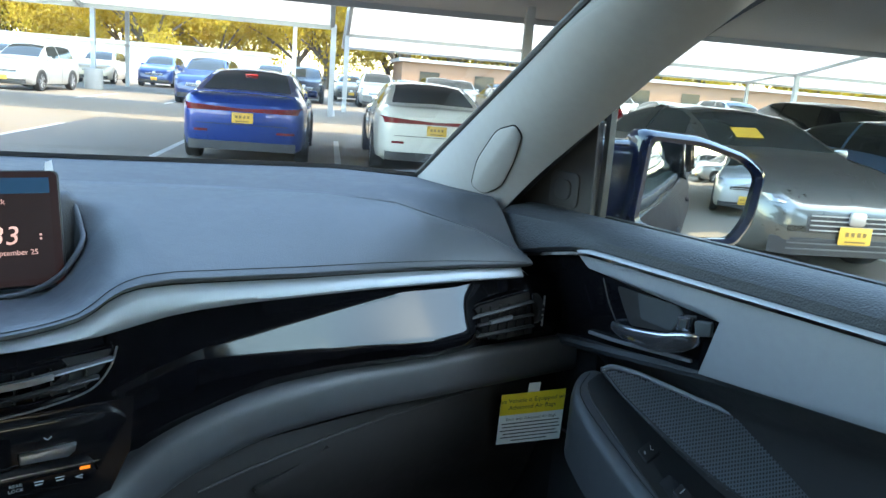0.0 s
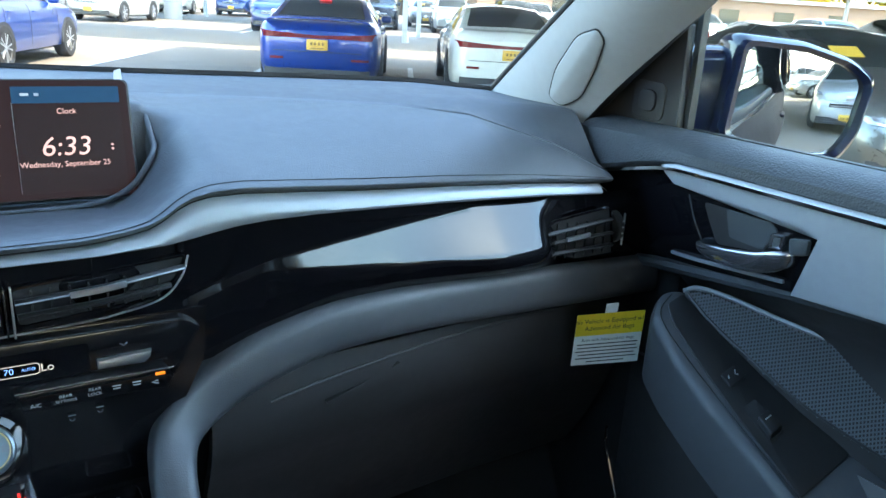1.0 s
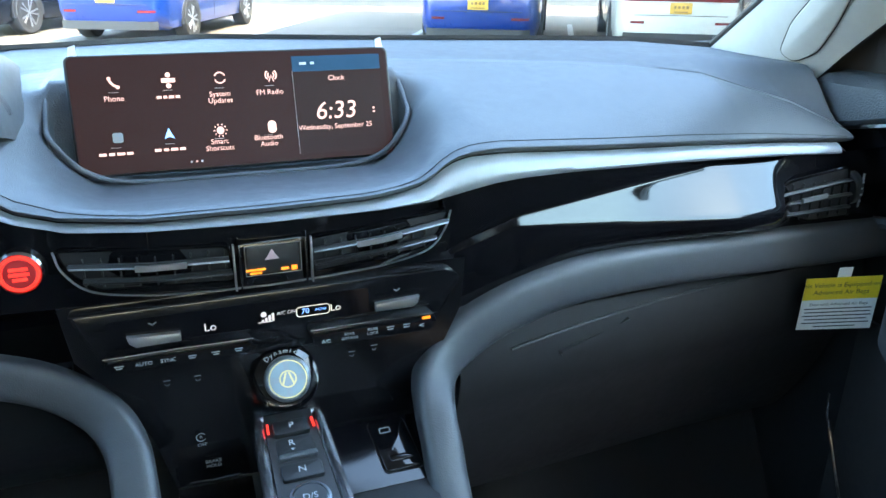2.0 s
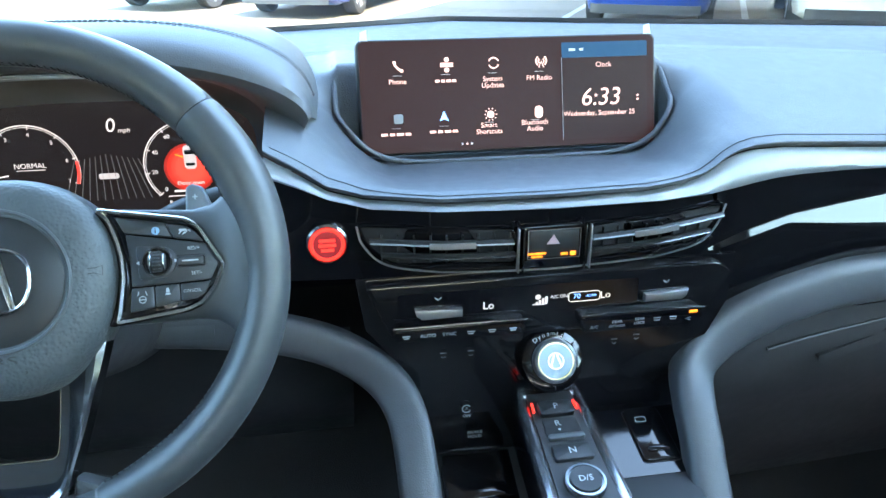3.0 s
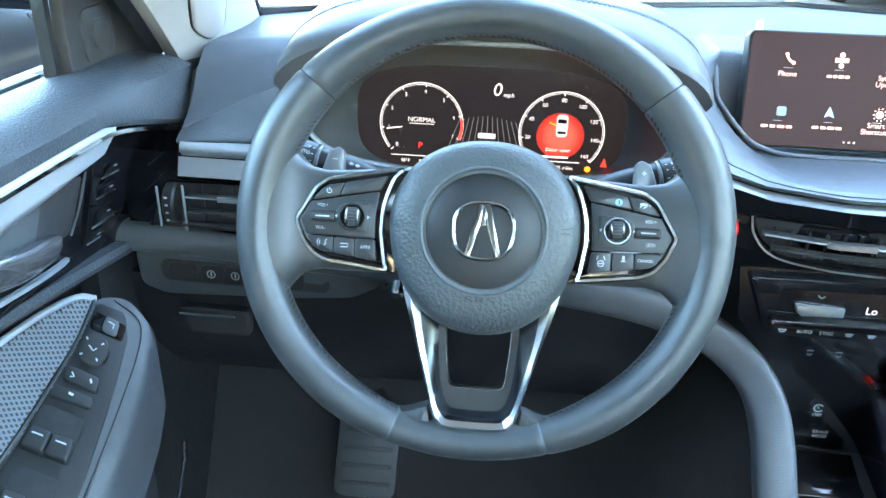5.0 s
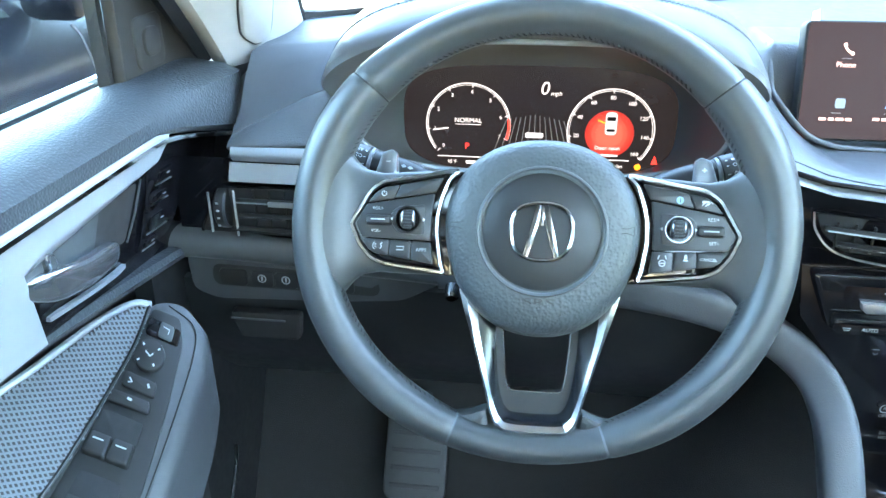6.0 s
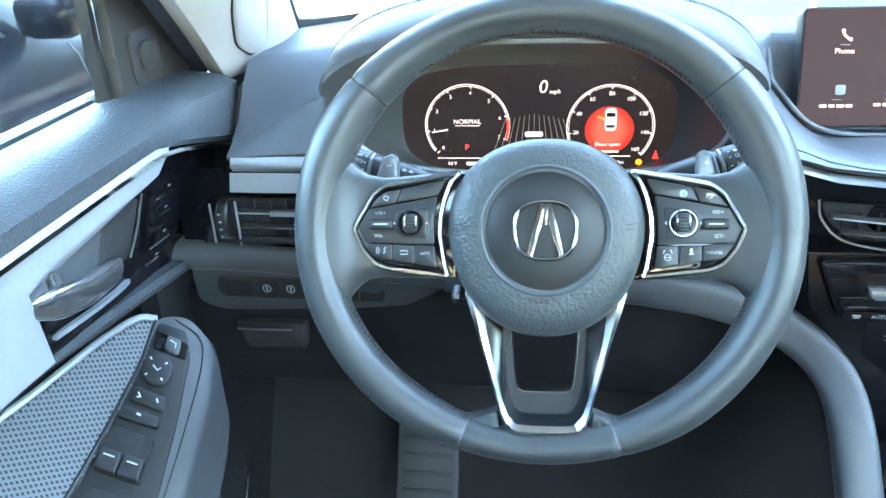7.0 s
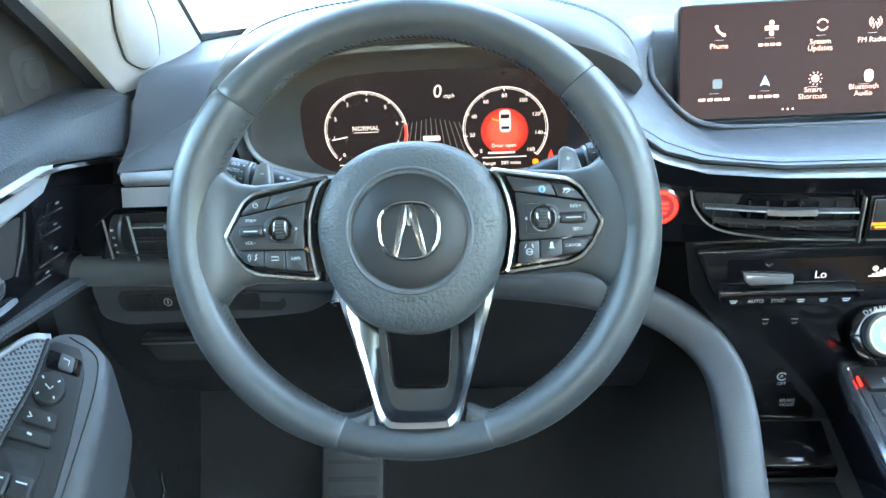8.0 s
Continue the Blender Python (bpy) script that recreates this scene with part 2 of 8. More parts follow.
def tube(bm, path, r, n=8, up=(0, 0, 1), closed=False, caps=True):
    sweep(bm, path, disc_profile(r, n), up, closed, None, caps)


def slab(bm, outline, depth, place, bevel=0.0, base=0.0):
    """A plate from a 2D outline. place(a, b, d) gives the point for outline coordinates a, b and height d.
    bevel: the rim is drawn in at the top by that much."""
    o = [Vector(q) for q in outline]
    n = len(o)
    area = sum(o[i].x * o[(i + 1) % n].y - o[(i + 1) % n].x * o[i].y for i in range(n))
    if area < 0:
        o.reverse()
    def inset(k):
        res = []
        for i in range(n):
            a, b, c = o[i - 1], o[i], o[(i + 1) % n]
            d1, d2 = (b - a), (c - b)
            if d1.length < 1e-9 or d2.length < 1e-9:
                res.append(b.copy())
                continue
            d1.normalize(), d2.normalize()
            n1, n2 = Vector((-d1.y, d1.x)), Vector((-d2.y, d2.x))
            h = (n1 + n2)
            h = h / max(0.5, h.length_squared / 2) if h.length > 1e-6 else n1
            res.append(b + h * k)
        return res
    levels = [(o, base)]
    if bevel:
        levels += [(o, base + depth - bevel), (inset(bevel * 0.3), base + depth - bevel * 0.3), (inset(bevel), base + depth)]
    else:
        levels += [(o, base + depth)]
    rows = [[bm.verts.new(place(q.x, q.y, d)) for q in pts] for pts, d in levels]
    for a, b in zip(rows, rows[1:]):
        for i in range(n):
            j = (i + 1) % n
            bm.faces.new((a[i], a[j], b[j], b[i]))
    for row in (rows[0], rows[-1]):
        f = bm.faces.new(row)
        if n > 4:
            bmesh.ops.triangulate(bm, faces=[f], ngon_method="EAR_CLIP")
    return rows


def rounded(w, h, r, n=4, cx=0.0, cy=0.0):
    out = []
    r = min(r, w / 2 - 1e-6, h / 2 - 1e-6)
    for k, (sx, sy) in enumerate(((1, 1), (-1, 1), (-1, -1), (1, -1))):
        for i in range(n + 1):
            a = math.pi / 2 * (k + i / n)
            out.append((cx + sx * (w / 2 - r) + r * math.cos(a), cy + sy * (h / 2 - r) + r * math.sin(a)))
    return out


def round_corners(pts, r, n=3):
    """Rounds the corners of a polygon."""
    p = [Vector(q) for q in pts]
    out = []
    for i in range(len(p)):
        a, b, c = p[i - 1], p[i], p[(i + 1) % len(p)]
        k = min(r, (a - b).length * 0.45, (c - b).length * 0.45)
        s, e = b + (a - b).normalized() * k, b + (c - b).normalized() * k
        for j in range(n + 1):
            t = j / n
            out.append(tuple((s * (1 - t) ** 2 + b * 2 * t * (1 - t) + e * t * t)))
    return out


def lathe(bm, profile, m=None, n=32):
    """Turns (radius, height) pairs round the local z axis."""
    rings = [[Vector((r * math.cos(2 * math.pi * i / n), r * math.sin(2 * math.pi * i / n), h)) for i in range(n)] for r, h in profile]
    if m is not None:
        rings = [[m @ q for q in ring] for ring in rings]
    ring_strip(bm, rings)


def grid(bm, f, nu, nv, thick=0.0):
    """A sheet f(u, v), u and v from 0 to 1, with an underside if thick."""
    rows = [[bm.verts.new(f(i / nu, j / nv)) for j in range(nv + 1)] for i in range(nu + 1)]
    for a, b in zip(rows, rows[1:]):
        for j in range(nv):
            bm.faces.new((a[j], a[j + 1], b[j + 1], b[j]))
    if thick:
        bm.normal_update()
        bmesh.ops.solidify(bm, geom=list(bm.faces), thickness=thick)
    return rows


def lerp_table(table, x):
    """Piecewise smooth lookup in ((x, value), ...)."""
    if x <= table[0][0]:
        return table[0][1]
    for (a, p), (b, q) in zip(table, table[1:]):
        if x <= b:
            t = (x - a) / (b - a)
            return p + (q - p) * t
    return table[-1][1]


def ease(a, b, x):
    t = min(1.0, max(0.0, (x - a) / (b - a)))
    return t * t * (3 - 2 * t)


_font_cache = {}


def words(bm, text, size, place, cx, cy, align="CENTER", slant=0.0, depth=0.0):
    """Lays text into bm through place(a, b, d); size is the letter height."""
    key = (text, align, slant)
    if key not in _font_cache:
        cu = bpy.data.curves.new("lettering", "FONT")
        cu.body, cu.size, cu.align_x, cu.align_y, cu.shear, cu.resolution_u = text, 1.0, align, "CENTER", slant, 3
        ob = new("lettering", cu)
        me = bpy.data.meshes.new_from_object(ob)
        _font_cache[key] = ([tuple(v.co) for v in me.vertices], [tuple(p.vertices) for p in me.polygons])
        bpy.data.objects.remove(ob)
        bpy.data.curves.remove(cu)
        bpy.data.meshes.remove(me)
    vs, fs = _font_cache[key]
    k = size / 0.72
    made = [bm.verts.new(place(cx + x * k, cy + y * k, depth)) for x, y, _ in vs]
    for f in fs:
        try:
            bm.faces.new([made[i] for i in f])
        except ValueError:
            pass


def bar(bm, place, cx, cy, w, h, d=0.0004):
    """A thin raised rectangle through place."""
    slab(bm, [(cx - w / 2, cy - h / 2), (cx + w / 2, cy - h / 2), (cx + w / 2, cy + h / 2), (cx - w / 2, cy + h / 2)], d, place)


def arc(cx, cy, r, a0, a1, n):
    return [(cx + r * math.cos(radians(a0 + (a1 - a0) * i / n)), cy + r * math.sin(radians(a0 + (a1 - a0) * i / n))) for i in range(n + 1)]


def ribbon(bm, pts, w, place, d=0.0004, closed=False):
    """A flat band of width w along 2D points through place."""
    p = [Vector(q) for q in pts]
    n = len(p)
    left, right = [], []
    for i in range(n):
        a = p[i - 1] if (i or closed) else p[i]
        b = p[(i + 1) % n] if (i < n - 1 or closed) else p[i]
        t = (b - a).normalized()
        s = Vector((-t.y, t.x)) * w / 2
        left.append(bm.verts.new(place(p[i].x + s.x, p[i].y + s.y, d)))
        right.append(bm.verts.new(place(p[i].x - s.x, p[i].y - s.y, d)))
    for i in range(n if closed else n - 1):
        j = (i + 1) % n
        bm.faces.new((left[i], left[j], right[j], right[i]))


def mirrored_x(bm):
    bmesh.ops.scale(bm, vec=(-1, 1, 1), verts=bm.verts)
    return bm

# ---- dashboard ----
Y_FACE = ((0, 0.122), (0.1, 0.126), (0.17, 0.142), (0.3, 0.153), (0.6, 0.174), (0.8, 0.178))
SILVER_LOW = ((-0.25, 1.270), (-0.216, 1.257), (-0.194, 1.247), (-0.159, 1.238), (-0.04, 1.2355), (0.115, 1.2345), (0.157, 1.234), (0.175, 1.2360), (0.196, 1.2395), (0.22, 1.2430), (0.25, 1.2448), (0.30, 1.2448), (0.442, 1.2410), (0.546, 1.2365), (0.69, 1.229))
PAD_EDGE = ((-0.25, 1.29), (-0.22, 1.272), (-0.194, 1.255), (-0.164, 1.247), (-0.095, 1.244), (0.086, 1.245), (0.122, 1.2475), (0.143, 1.2505), (0.156, 1.256), (0.168, 1.2635), (0.181, 1.2695), (0.197, 1.2725), (0.23, 1.2728), (0.30, 1.268), (0.36, 1.264), (0.46, 1.259), (0.59, 1.251), (0.69, 1.244), (0.72, 1.242))
CREASE_Y = ((0.2, 0.42), (0.34, 0.376), (0.47, 0.319), (0.55, 0.268), (0.646, 0.215), (0.72, 0.185))
CREASE_Z = ((0.2, 1.325), (0.47, 1.323), (0.55, 1.316), (0.646, 1.285), (0.72, 1.25))
BASE_Y = ((0, 0.69), (0.2, 0.62), (0.5, 0.54), (0.71, 0.465), (0.75, 0.44))
PAD_END = 0.712


def face_y(x):
    return lerp_table(Y_FACE, abs(x))


def on_face(x, z, d=0.0):
    return Vector((x, face_y(x) - d, z))


def pad_z(x, y):
    """Height of the soft top skin over a place of the plan."""
    a = abs(x)
    y0, z0 = face_y(x) - 0.006, lerp_table(PAD_EDGE, a if x < -0.25 else x)
    yc, zc = lerp_table(CREASE_Y, a), lerp_table(CREASE_Z, a)
    zw = 1.327 if a < 0.6 else 1.327 - (a - 0.6) * 0.07
    s = max(0.0, min(1.0, (y - y0) / (yc - y0)))
    side = z0 + 0.004 + (zc - z0 - 0.004) * math.sin(s * math.pi / 2) ** 0.85
    if y > yc:
        side = zc + (zw - zc) * ease(0, 0.08, y - yc) + 0.002
    shelf = z0 + 0.004 * ease(y0, y0 + 0.02, y)
    shelf += (1.2375 - shelf) * ease(y0 + 0.012, 0.24, y)
    shelf = shelf + (1.329 - shelf) * ease(0.282, 0.33, y)
    well = ease(1.02, 0.86, math.hypot(max(0.0, a - 0.148) / 0.032, max(0.0, 0.292 - y) / 0.030))
    w = ease(0.125, 0.222, a) * (1 - well)
    return shelf + (side - shelf) * w


def pad_point(x, v):
    """The soft top skin: v runs from the tucked-in front lip over the crest to the windscreen."""
    a = abs(x)
    y0, z0 = face_y(x) - 0.006, lerp_table(PAD_EDGE, x if x > -0.25 else a)
    if x < -0.5:
        z0 = lerp_table(PAD_EDGE, a)
    yc, zc = lerp_table(CREASE_Y, a), lerp_table(CREASE_Z, a)
    yw, zw = lerp_table(BASE_Y, a), 1.327 if a < 0.6 else 1.327 - (a - 0.6) * 0.07
    if v < 0.12:
        t = v / 0.12
        return Vector((x, y0 + 0.02 * (1 - t) ** 2, z0 - 0.006 + 0.010 * t))
    t = (v - 0.12) / 0.88
    yc = lerp_table(CREASE_Y, a)
    y = y0 + (yc - y0) * (t / 0.7222) ** 1.15 if t < 0.7222 else yc + (yw - yc) * (t - 0.7222) / 0.2778
    return Vector((x, y, pad_z(x, y)))


def two_tone(ob):
    """The flat part behind the crease has a smoother, darker skin."""
    ob.data.materials.append(BAND)
    for f in ob.data.polygons:
        if f.center.y > lerp_table(CREASE_Y, abs(f.center.x)) + 0.0005:
            f.material_index = 1
    return ob


dash = thing("dashboard", "black soft-touch car dashboard with silver and piano black trim", "dashboard")

bm = bmesh.new()
grid(bm, lambda u, v: pad_point(-0.245 + u * (PAD_END + 0.245), v), 260, 90)
two_tone(part("upper_pad", bm, PAD, dash, "soft black grained dash top"))
bm = bmesh.new()
grid(bm, lambda u, v: pad_point(-PAD_END + u * 0.115, v), 20, 45)
two_tone(part("upper_pad", bm, PAD, dash, "soft black grained dash top beside the driver's door"))
bm = bmesh.new()
grid(bm, lambda u, v: Vector((-0.63 + u * 0.44, 0.36 + v * (lerp_table(BASE_Y, abs(-0.63 + u * 0.44)) - 0.36), 1.322 + 0.006 * v)), 20, 8)
part("rear_deck", bm, PAD, dash)
# windscreen foot: a dark band that closes the dash against the glass
bm = bmesh.new()
grid(bm, lambda u, v: Vector((-0.74 + 1.48 * u, lerp_table(BASE_Y, abs(-0.74 + 1.48 * u)) - 0.004 + 0.05 * v, 1.330 - 0.02 * max(0, abs(-0.74 + 1.48 * u) - 0.6) / 0.14 * 0.5 - 0.012 * v)), 40, 3, 0.006)
part("windscreen_foot", bm, RUBBER, dash, "black rubber edge at the windscreen foot")
# ends of the dash towards the doors and pillars
for s in (1, -1):
    bm = bmesh.new()
    def end_cap(u, v, s=s):
        y = 0.185 + (0.47 - 0.185) * u
        top = 1.232 + (1.306 - 1.232) * ease(0.19, 0.26, y) + 0.010 * ease(0.25, 0.46, y)
        return Vector((s * (0.704 + 0.020 * v), y, top - 0.010 * v * v))
    grid(bm, end_cap, 16, 5)
    part("end_cap", bm, PAD, dash)

# silver strip below the pad
bm = bmesh.new()
def silver_pt(u, v):
    x = -0.245 + u * (0.692 + 0.245)
    lo, hi = lerp_table(SILVER_LOW, x), lerp_table(PAD_EDGE, x) - 0.003
    return on_face(x, lo + (hi - lo) * v, 0.013 - 0.009 * v - 0.004 * (2 * v - 1) ** 4)
grid(bm, silver_pt, 150, 6)
part("silver_strip", bm, SILVER, dash, "satin silver trim strip")
bm = bmesh.new()
grid(bm, lambda u, v: on_face(-0.708 + 0.12 * u, 1.232 + 0.016 * v, 0.010 * math.sin(math.pi * (0.15 + 0.7 * v))), 12, 5)
part("silver_strip", bm, SILVER, dash, "satin silver trim strip")
bm = bmesh.new()
tube(bm, [pad_point(-0.24 + 0.94 * i / 120, 0.155) + Vector((0, 0, 0.0002)) for i in range(121)], 0.0005, 5)
part("stitched_seam", bm, SEAM, dash)

# glossy fascia before the passenger, folded along a rising crease
FOLD = ((0.165, 1.176), (0.204, 1.190), (0.255, 1.203), (0.387, 1.219), (0.522, 1.231), (0.60, 1.230), (0.70, 1.226))
FOLD_LOW = ((0.165, 1.170), (0.204, 1.181), (0.249, 1.193), (0.395, 1.180), (0.552, 1.178), (0.60, 1.178), (0.78, 1.176))
FACE_LOW = ((0.165, 1.110), (0.254, 1.122), (0.328, 1.143), (0.397, 1.145), (0.603, 1.136), (0.79, 1.127))
bm = bmesh.new()
def gloss_pt(u, v):
    x = 0.165 + u * 0.61
    z3, z2, z1, z0 = lerp_table(SILVER_LOW, x) + 0.001, lerp_table(FOLD, x), lerp_table(FOLD_LOW, x), lerp_table(FACE_LOW, x)
    z2 = min(z2, z3 - 0.0015)
    tilt = (0.36 + 0.44 * ease(0.36, 0.55, x)) * (1 - 0.75 * ease(0.575, 0.64, x))
    if v < 0.34:
        t = v / 0.34
        z, d = z3 + (z2 - z3) * t, 0.004 * (1 - t) ** 1.5
    elif v < 0.67:
        t = (v - 0.34) / 0.33
        z = z2 + (z1 - z2) * t
        d = (z2 - z) * tilt
    else:
        t = (v - 0.67) / 0.33
        z = z1 + (z0 - z1) * t
        d = (z2 - z1) * tilt * (1 - t * t) + 0.002 * math.sin(math.pi * t)
    return on_face(x, z, d + 0.001)
grid(bm, gloss_pt, 110, 30)
part("gloss_fascia", bm, PIANO, dash, "piano black fascia panel")
# glossy fascia in the middle and by the driver's door
bm = bmesh.new()
grid(bm, lambda u, v: on_face(-0.245 + 0.42 * u, 1.168 + (lerp_table(SILVER_LOW, -0.245 + 0.42 * u) + 0.002 - 1.168) * v, 0.003 * math.sin(math.pi * v)), 50, 6)
part("gloss_fascia", bm, PIANO, dash, "piano black fascia panel")
bm = bmesh.new()
grid(bm, lambda u, v: on_face(-0.775 + 0.19 * u, 1.142 + 0.092 * v, 0.002), 12, 4)
part("gloss_fascia", bm, PIANO, dash, "piano black fascia panel")
# sky-facing silver blade over the driver's outer vent
bm = bmesh.new()
grid(bm, lambda u, v: on_face(-0.712 + 0.12 * u, 1.213 + 0.018 * v, 0.012 - 0.007 * v), 8, 3)
part("vent_blade", bm, SILVER, dash)


def air_vent(outline, slats, tab, vanes, name="air_vent", rim=SILVER, proud=0.0):
    """An outlet let into the fascia: dark throat, level slats, upright vanes, a bright tab and rim."""
    on_face = lambda x, z, d=0.0: Vector((x, face_y(x) - d - proud, z))
    bm = bmesh.new()
    slab(bm, outline, 0.004, lambda x, z, d: on_face(x, z, d + 0.002))
    v = part(name, bm, SEAM, dash, "black air outlet with a bright rim")
    bm = bmesh.new()
    pts = [on_face(x, z, 0.0065) for x, z in outline]
    tube(bm, pts, 0.0016, 6, up=(0, -1, 0), closed=True)
    part("rim", bm, PIANO, v)
    for (xa, za), (xb, zb) in slats:
        bm = bmesh.new()
        n = 8
        path = [on_face(xa + (xb - xa) * i / n, za + (zb - za) * i / n, 0.010) for i in range(n + 1)]
        sweep(bm, path, [(-0.0022, -0.006), (0.0016, -0.006), (0.0022, 0.004), (0.0, 0.006), (-0.0026, 0.004)], up=(0, -1, 0.25))
        sl = part("slat", bm, SWITCH, v)
        first = (xa, za) == slats[0][0]
        bm = bmesh.new()
        tube(bm, [q + Vector((0, -0.0062, 0.0004)) for q in path], 0.0008 if first else 0.00035, 5, up=(0, -1, 0))
        part("bright_line", bm, (BRUSHED if proud == 0 else DARK_CHROME) if first else DARK_CHROME, sl, "thin bright line")
    for x, z0, z1 in vanes:
        bm = bmesh.new()
        c = on_face(x, (z0 + z1) / 2, 0.007)
        box(bm, c, (0.0014, 0.004, z1 - z0), 0.0004)
        part("vane", bm, SWITCH, v)
    if tab:
        (xa, za), (xb, zb) = tab
        bm = bmesh.new()
        n = 4
        sweep(bm, [on_face(xa + (xb - xa) * i / n, za + (zb - za) * i / n, 0.0165) for i in range(n + 1)], [(-0.002, -0.003), (0.002, -0.003), (0.0025, 0.001), (-0.0025, 0.001)], up=(0, -1, 0))
        part("vent_tab", bm, CHROME_SATIN if proud == 0 else rim, v, "bright metal vane tab")
    return v


ventL = air_vent(round_corners([(-0.170, 1.222), (-0.163, 1.203), (-0.143, 1.186), (-0.031, 1.184), (-0.035, 1.217)], 0.006),
                 [((-0.160, 1.2085), (-0.036, 1.2065)), ((-0.150, 1.1955), (-0.034, 1.1945))], ((-0.110, 1.2078), (-0.070, 1.2073)),
                 [(-0.15 + 0.014 * i, 1.189, 1.214) for i in range(9)])
ventR = air_vent(round_corners([(0.172, 1.222), (0.163, 1.203), (0.147, 1.188), (0.036, 1.183), (0.033, 1.216)], 0.006),
                 [((0.168, 1.2125), (0.036, 1.2055)), ((0.155, 1.1985), (0.037, 1.1935))], ((0.075, 1.2078), (0.118, 1.2100)),
                 [(0.048 + 0.014 * i, 1.189, 1.213) for i in range(8)])
ventP = air_vent(round_corners([(0.560, 1.178), (0.610, 1.204), (0.700, 1.214), (0.715, 1.150), (0.650, 1.150)], 0.006),
                 [((0.575, 1.187), (0.700, 1.198)), ((0.575, 1.176), (0.704, 1.180)), ((0.600, 1.163), (0.706, 1.164))], ((0.625, 1.1815), (0.662, 1.1845)),
                 [(0.615 + 0.016 * i, 1.155, 1.20) for i in range(6)], proud=0.012)
ventD = air_vent(round_corners([(-0.752, 1.153), (-0.730, 1.205), (-0.590, 1.208), (-0.590, 1.152)], 0.008),
                 [((-0.705, 1.192), (-0.592, 1.192)), ((-0.705, 1.176), (-0.592, 1.176)), ((-0.712, 1.161), (-0.592, 1.161))], ((-0.672, 1.1925), (-0.640, 1.1925)),
                 [(-0.69 + 0.016 * i, 1.156, 1.203) for i in range(6)])
# one long bright rim line that hooks round both middle outlets
bm = bmesh.new()
tube(bm, [on_face(q.x, q.y, 0.009) for q in smooth_path([(-0.171, 1.222, 0), (-0.166, 1.204, 0), (-0.146, 1.186, 0), (-0.10, 1.1805, 0), (-0.03, 1.1780, 0), (0.04, 1.1785, 0), (0.11, 1.1815, 0), (0.149, 1.187, 0), (0.167, 1.204, 0), (0.173, 1.222, 0)], 6)], 0.0010, 6, up=(0, -1, 0))
part("rim_line", bm, CHROME_SATIN, dash, "thin chrome line under the middle outlets")
# thumb wheels of the outer vents
for x, host in ((-0.722, ventD), (0.722, ventP)):
    bm = bmesh.new()
    lathe(bm, [(0.0, -0.006), (0.020, -0.006), (0.022, -0.004), (0.022, 0.004), (0.020, 0.006), (0.0, 0.006)], Matrix.Translation(on_face(x, 1.182, 0.002)) @ Matrix.Rotation(radians(90), 4, "Y"), 28)
    part("thumb_wheel", bm, SWITCH, host, "ribbed vent thumb wheel")
    bm = bmesh.new()
    tube(bm, [on_face(x + (0.014 if x < 0 else -0.014), z, 0.014) for z in (1.155, 1.18, 1.204)], 0.0013, 6, up=(0, -1, 0))
    part("wheel_guard", bm, BRUSHED, host)
    bm = bmesh.new()
    tube(bm, [on_face(x - (0.014 if x < 0 else -0.014), z, 0.012) for z in (1.157, 1.18, 1.20)], 0.0013, 6, up=(0, -1, 0))
    part("wheel_guard", bm, BRUSHED, host)
    bm = bmesh.new()
    for k in range(4):
        bar(bm, lambda a, b, d, x=x: on_face(x, 1.182, 0.0245) + Vector((a, -d, b)), 0, -0.012 + 0.008 * k, 0.003, 0.002)
    part("mark", bm, PRINT, host)

# hazard switch between the middle vents
def haz(x, z, d=0.0):
    return on_face(0, z, d + 0.004) + Vector((x, 0, 0))
bm = bmesh.new()
slab(bm, rounded(0.058, 0.040, 0.004, cx=0.001, cy=1.199), 0.004, haz, 0.0015)
hz = part("hazard_switch", bm, PIANO, dash, "glossy black hazard switch with warning lamps")
bm = bmesh.new()
slab(bm, rounded(0.046, 0.026, 0.002, cx=0.001, cy=1.203), 0.003, lambda x, z, d: haz(x, z, d + 0.004), 0.001)
part("button", bm, SWITCH, hz)
bm = bmesh.new()
slab(bm, [(-0.006, 1.203), (0.006, 1.203), (0, 1.212)], 0.0006, lambda x, z, d: haz(x, z, d + 0.0072))
part("triangle", bm, material("pale_red_print", (0.52, 0.36, 0.38), 0.5), hz)
bm = bmesh.new()
for x, z, w, h in ((-0.0145, 1.1945, 0.0165, 0.0018), (-0.0145, 1.1915, 0.010, 0.0018), (0.0105, 1.193, 0.0065, 0.0022), (0.0185, 1.193, 0.005, 0.004)):
    bar(bm, lambda a, b, d: haz(a, b, d + 0.0074), x, z, w, h)
part("warning_lamp", bm, LIT_AMBER, hz, "lit amber warning lamps")
bm = bmesh.new()
ribbon(bm, rounded(0.0475, 0.0275, 0.001, cx=0.001, cy=1.203), 0.0007, lambda x, z, d: haz(x, z, d + 0.0070), closed=True)
part("button_edge", bm, CHROME_SATIN, hz, "thin bright edge")
for x in (-0.0295, 0.0315):
    for k in (-0.0024, 0.0024):
        bm = bmesh.new()
        box(bm, haz(x + k, 1.199, 0.008), (0.0016, 0.006, 0.042), 0.0006)
        part("side_bar", bm, CHROME_SATIN if k * x > 0 else DARK_CHROME, hz)

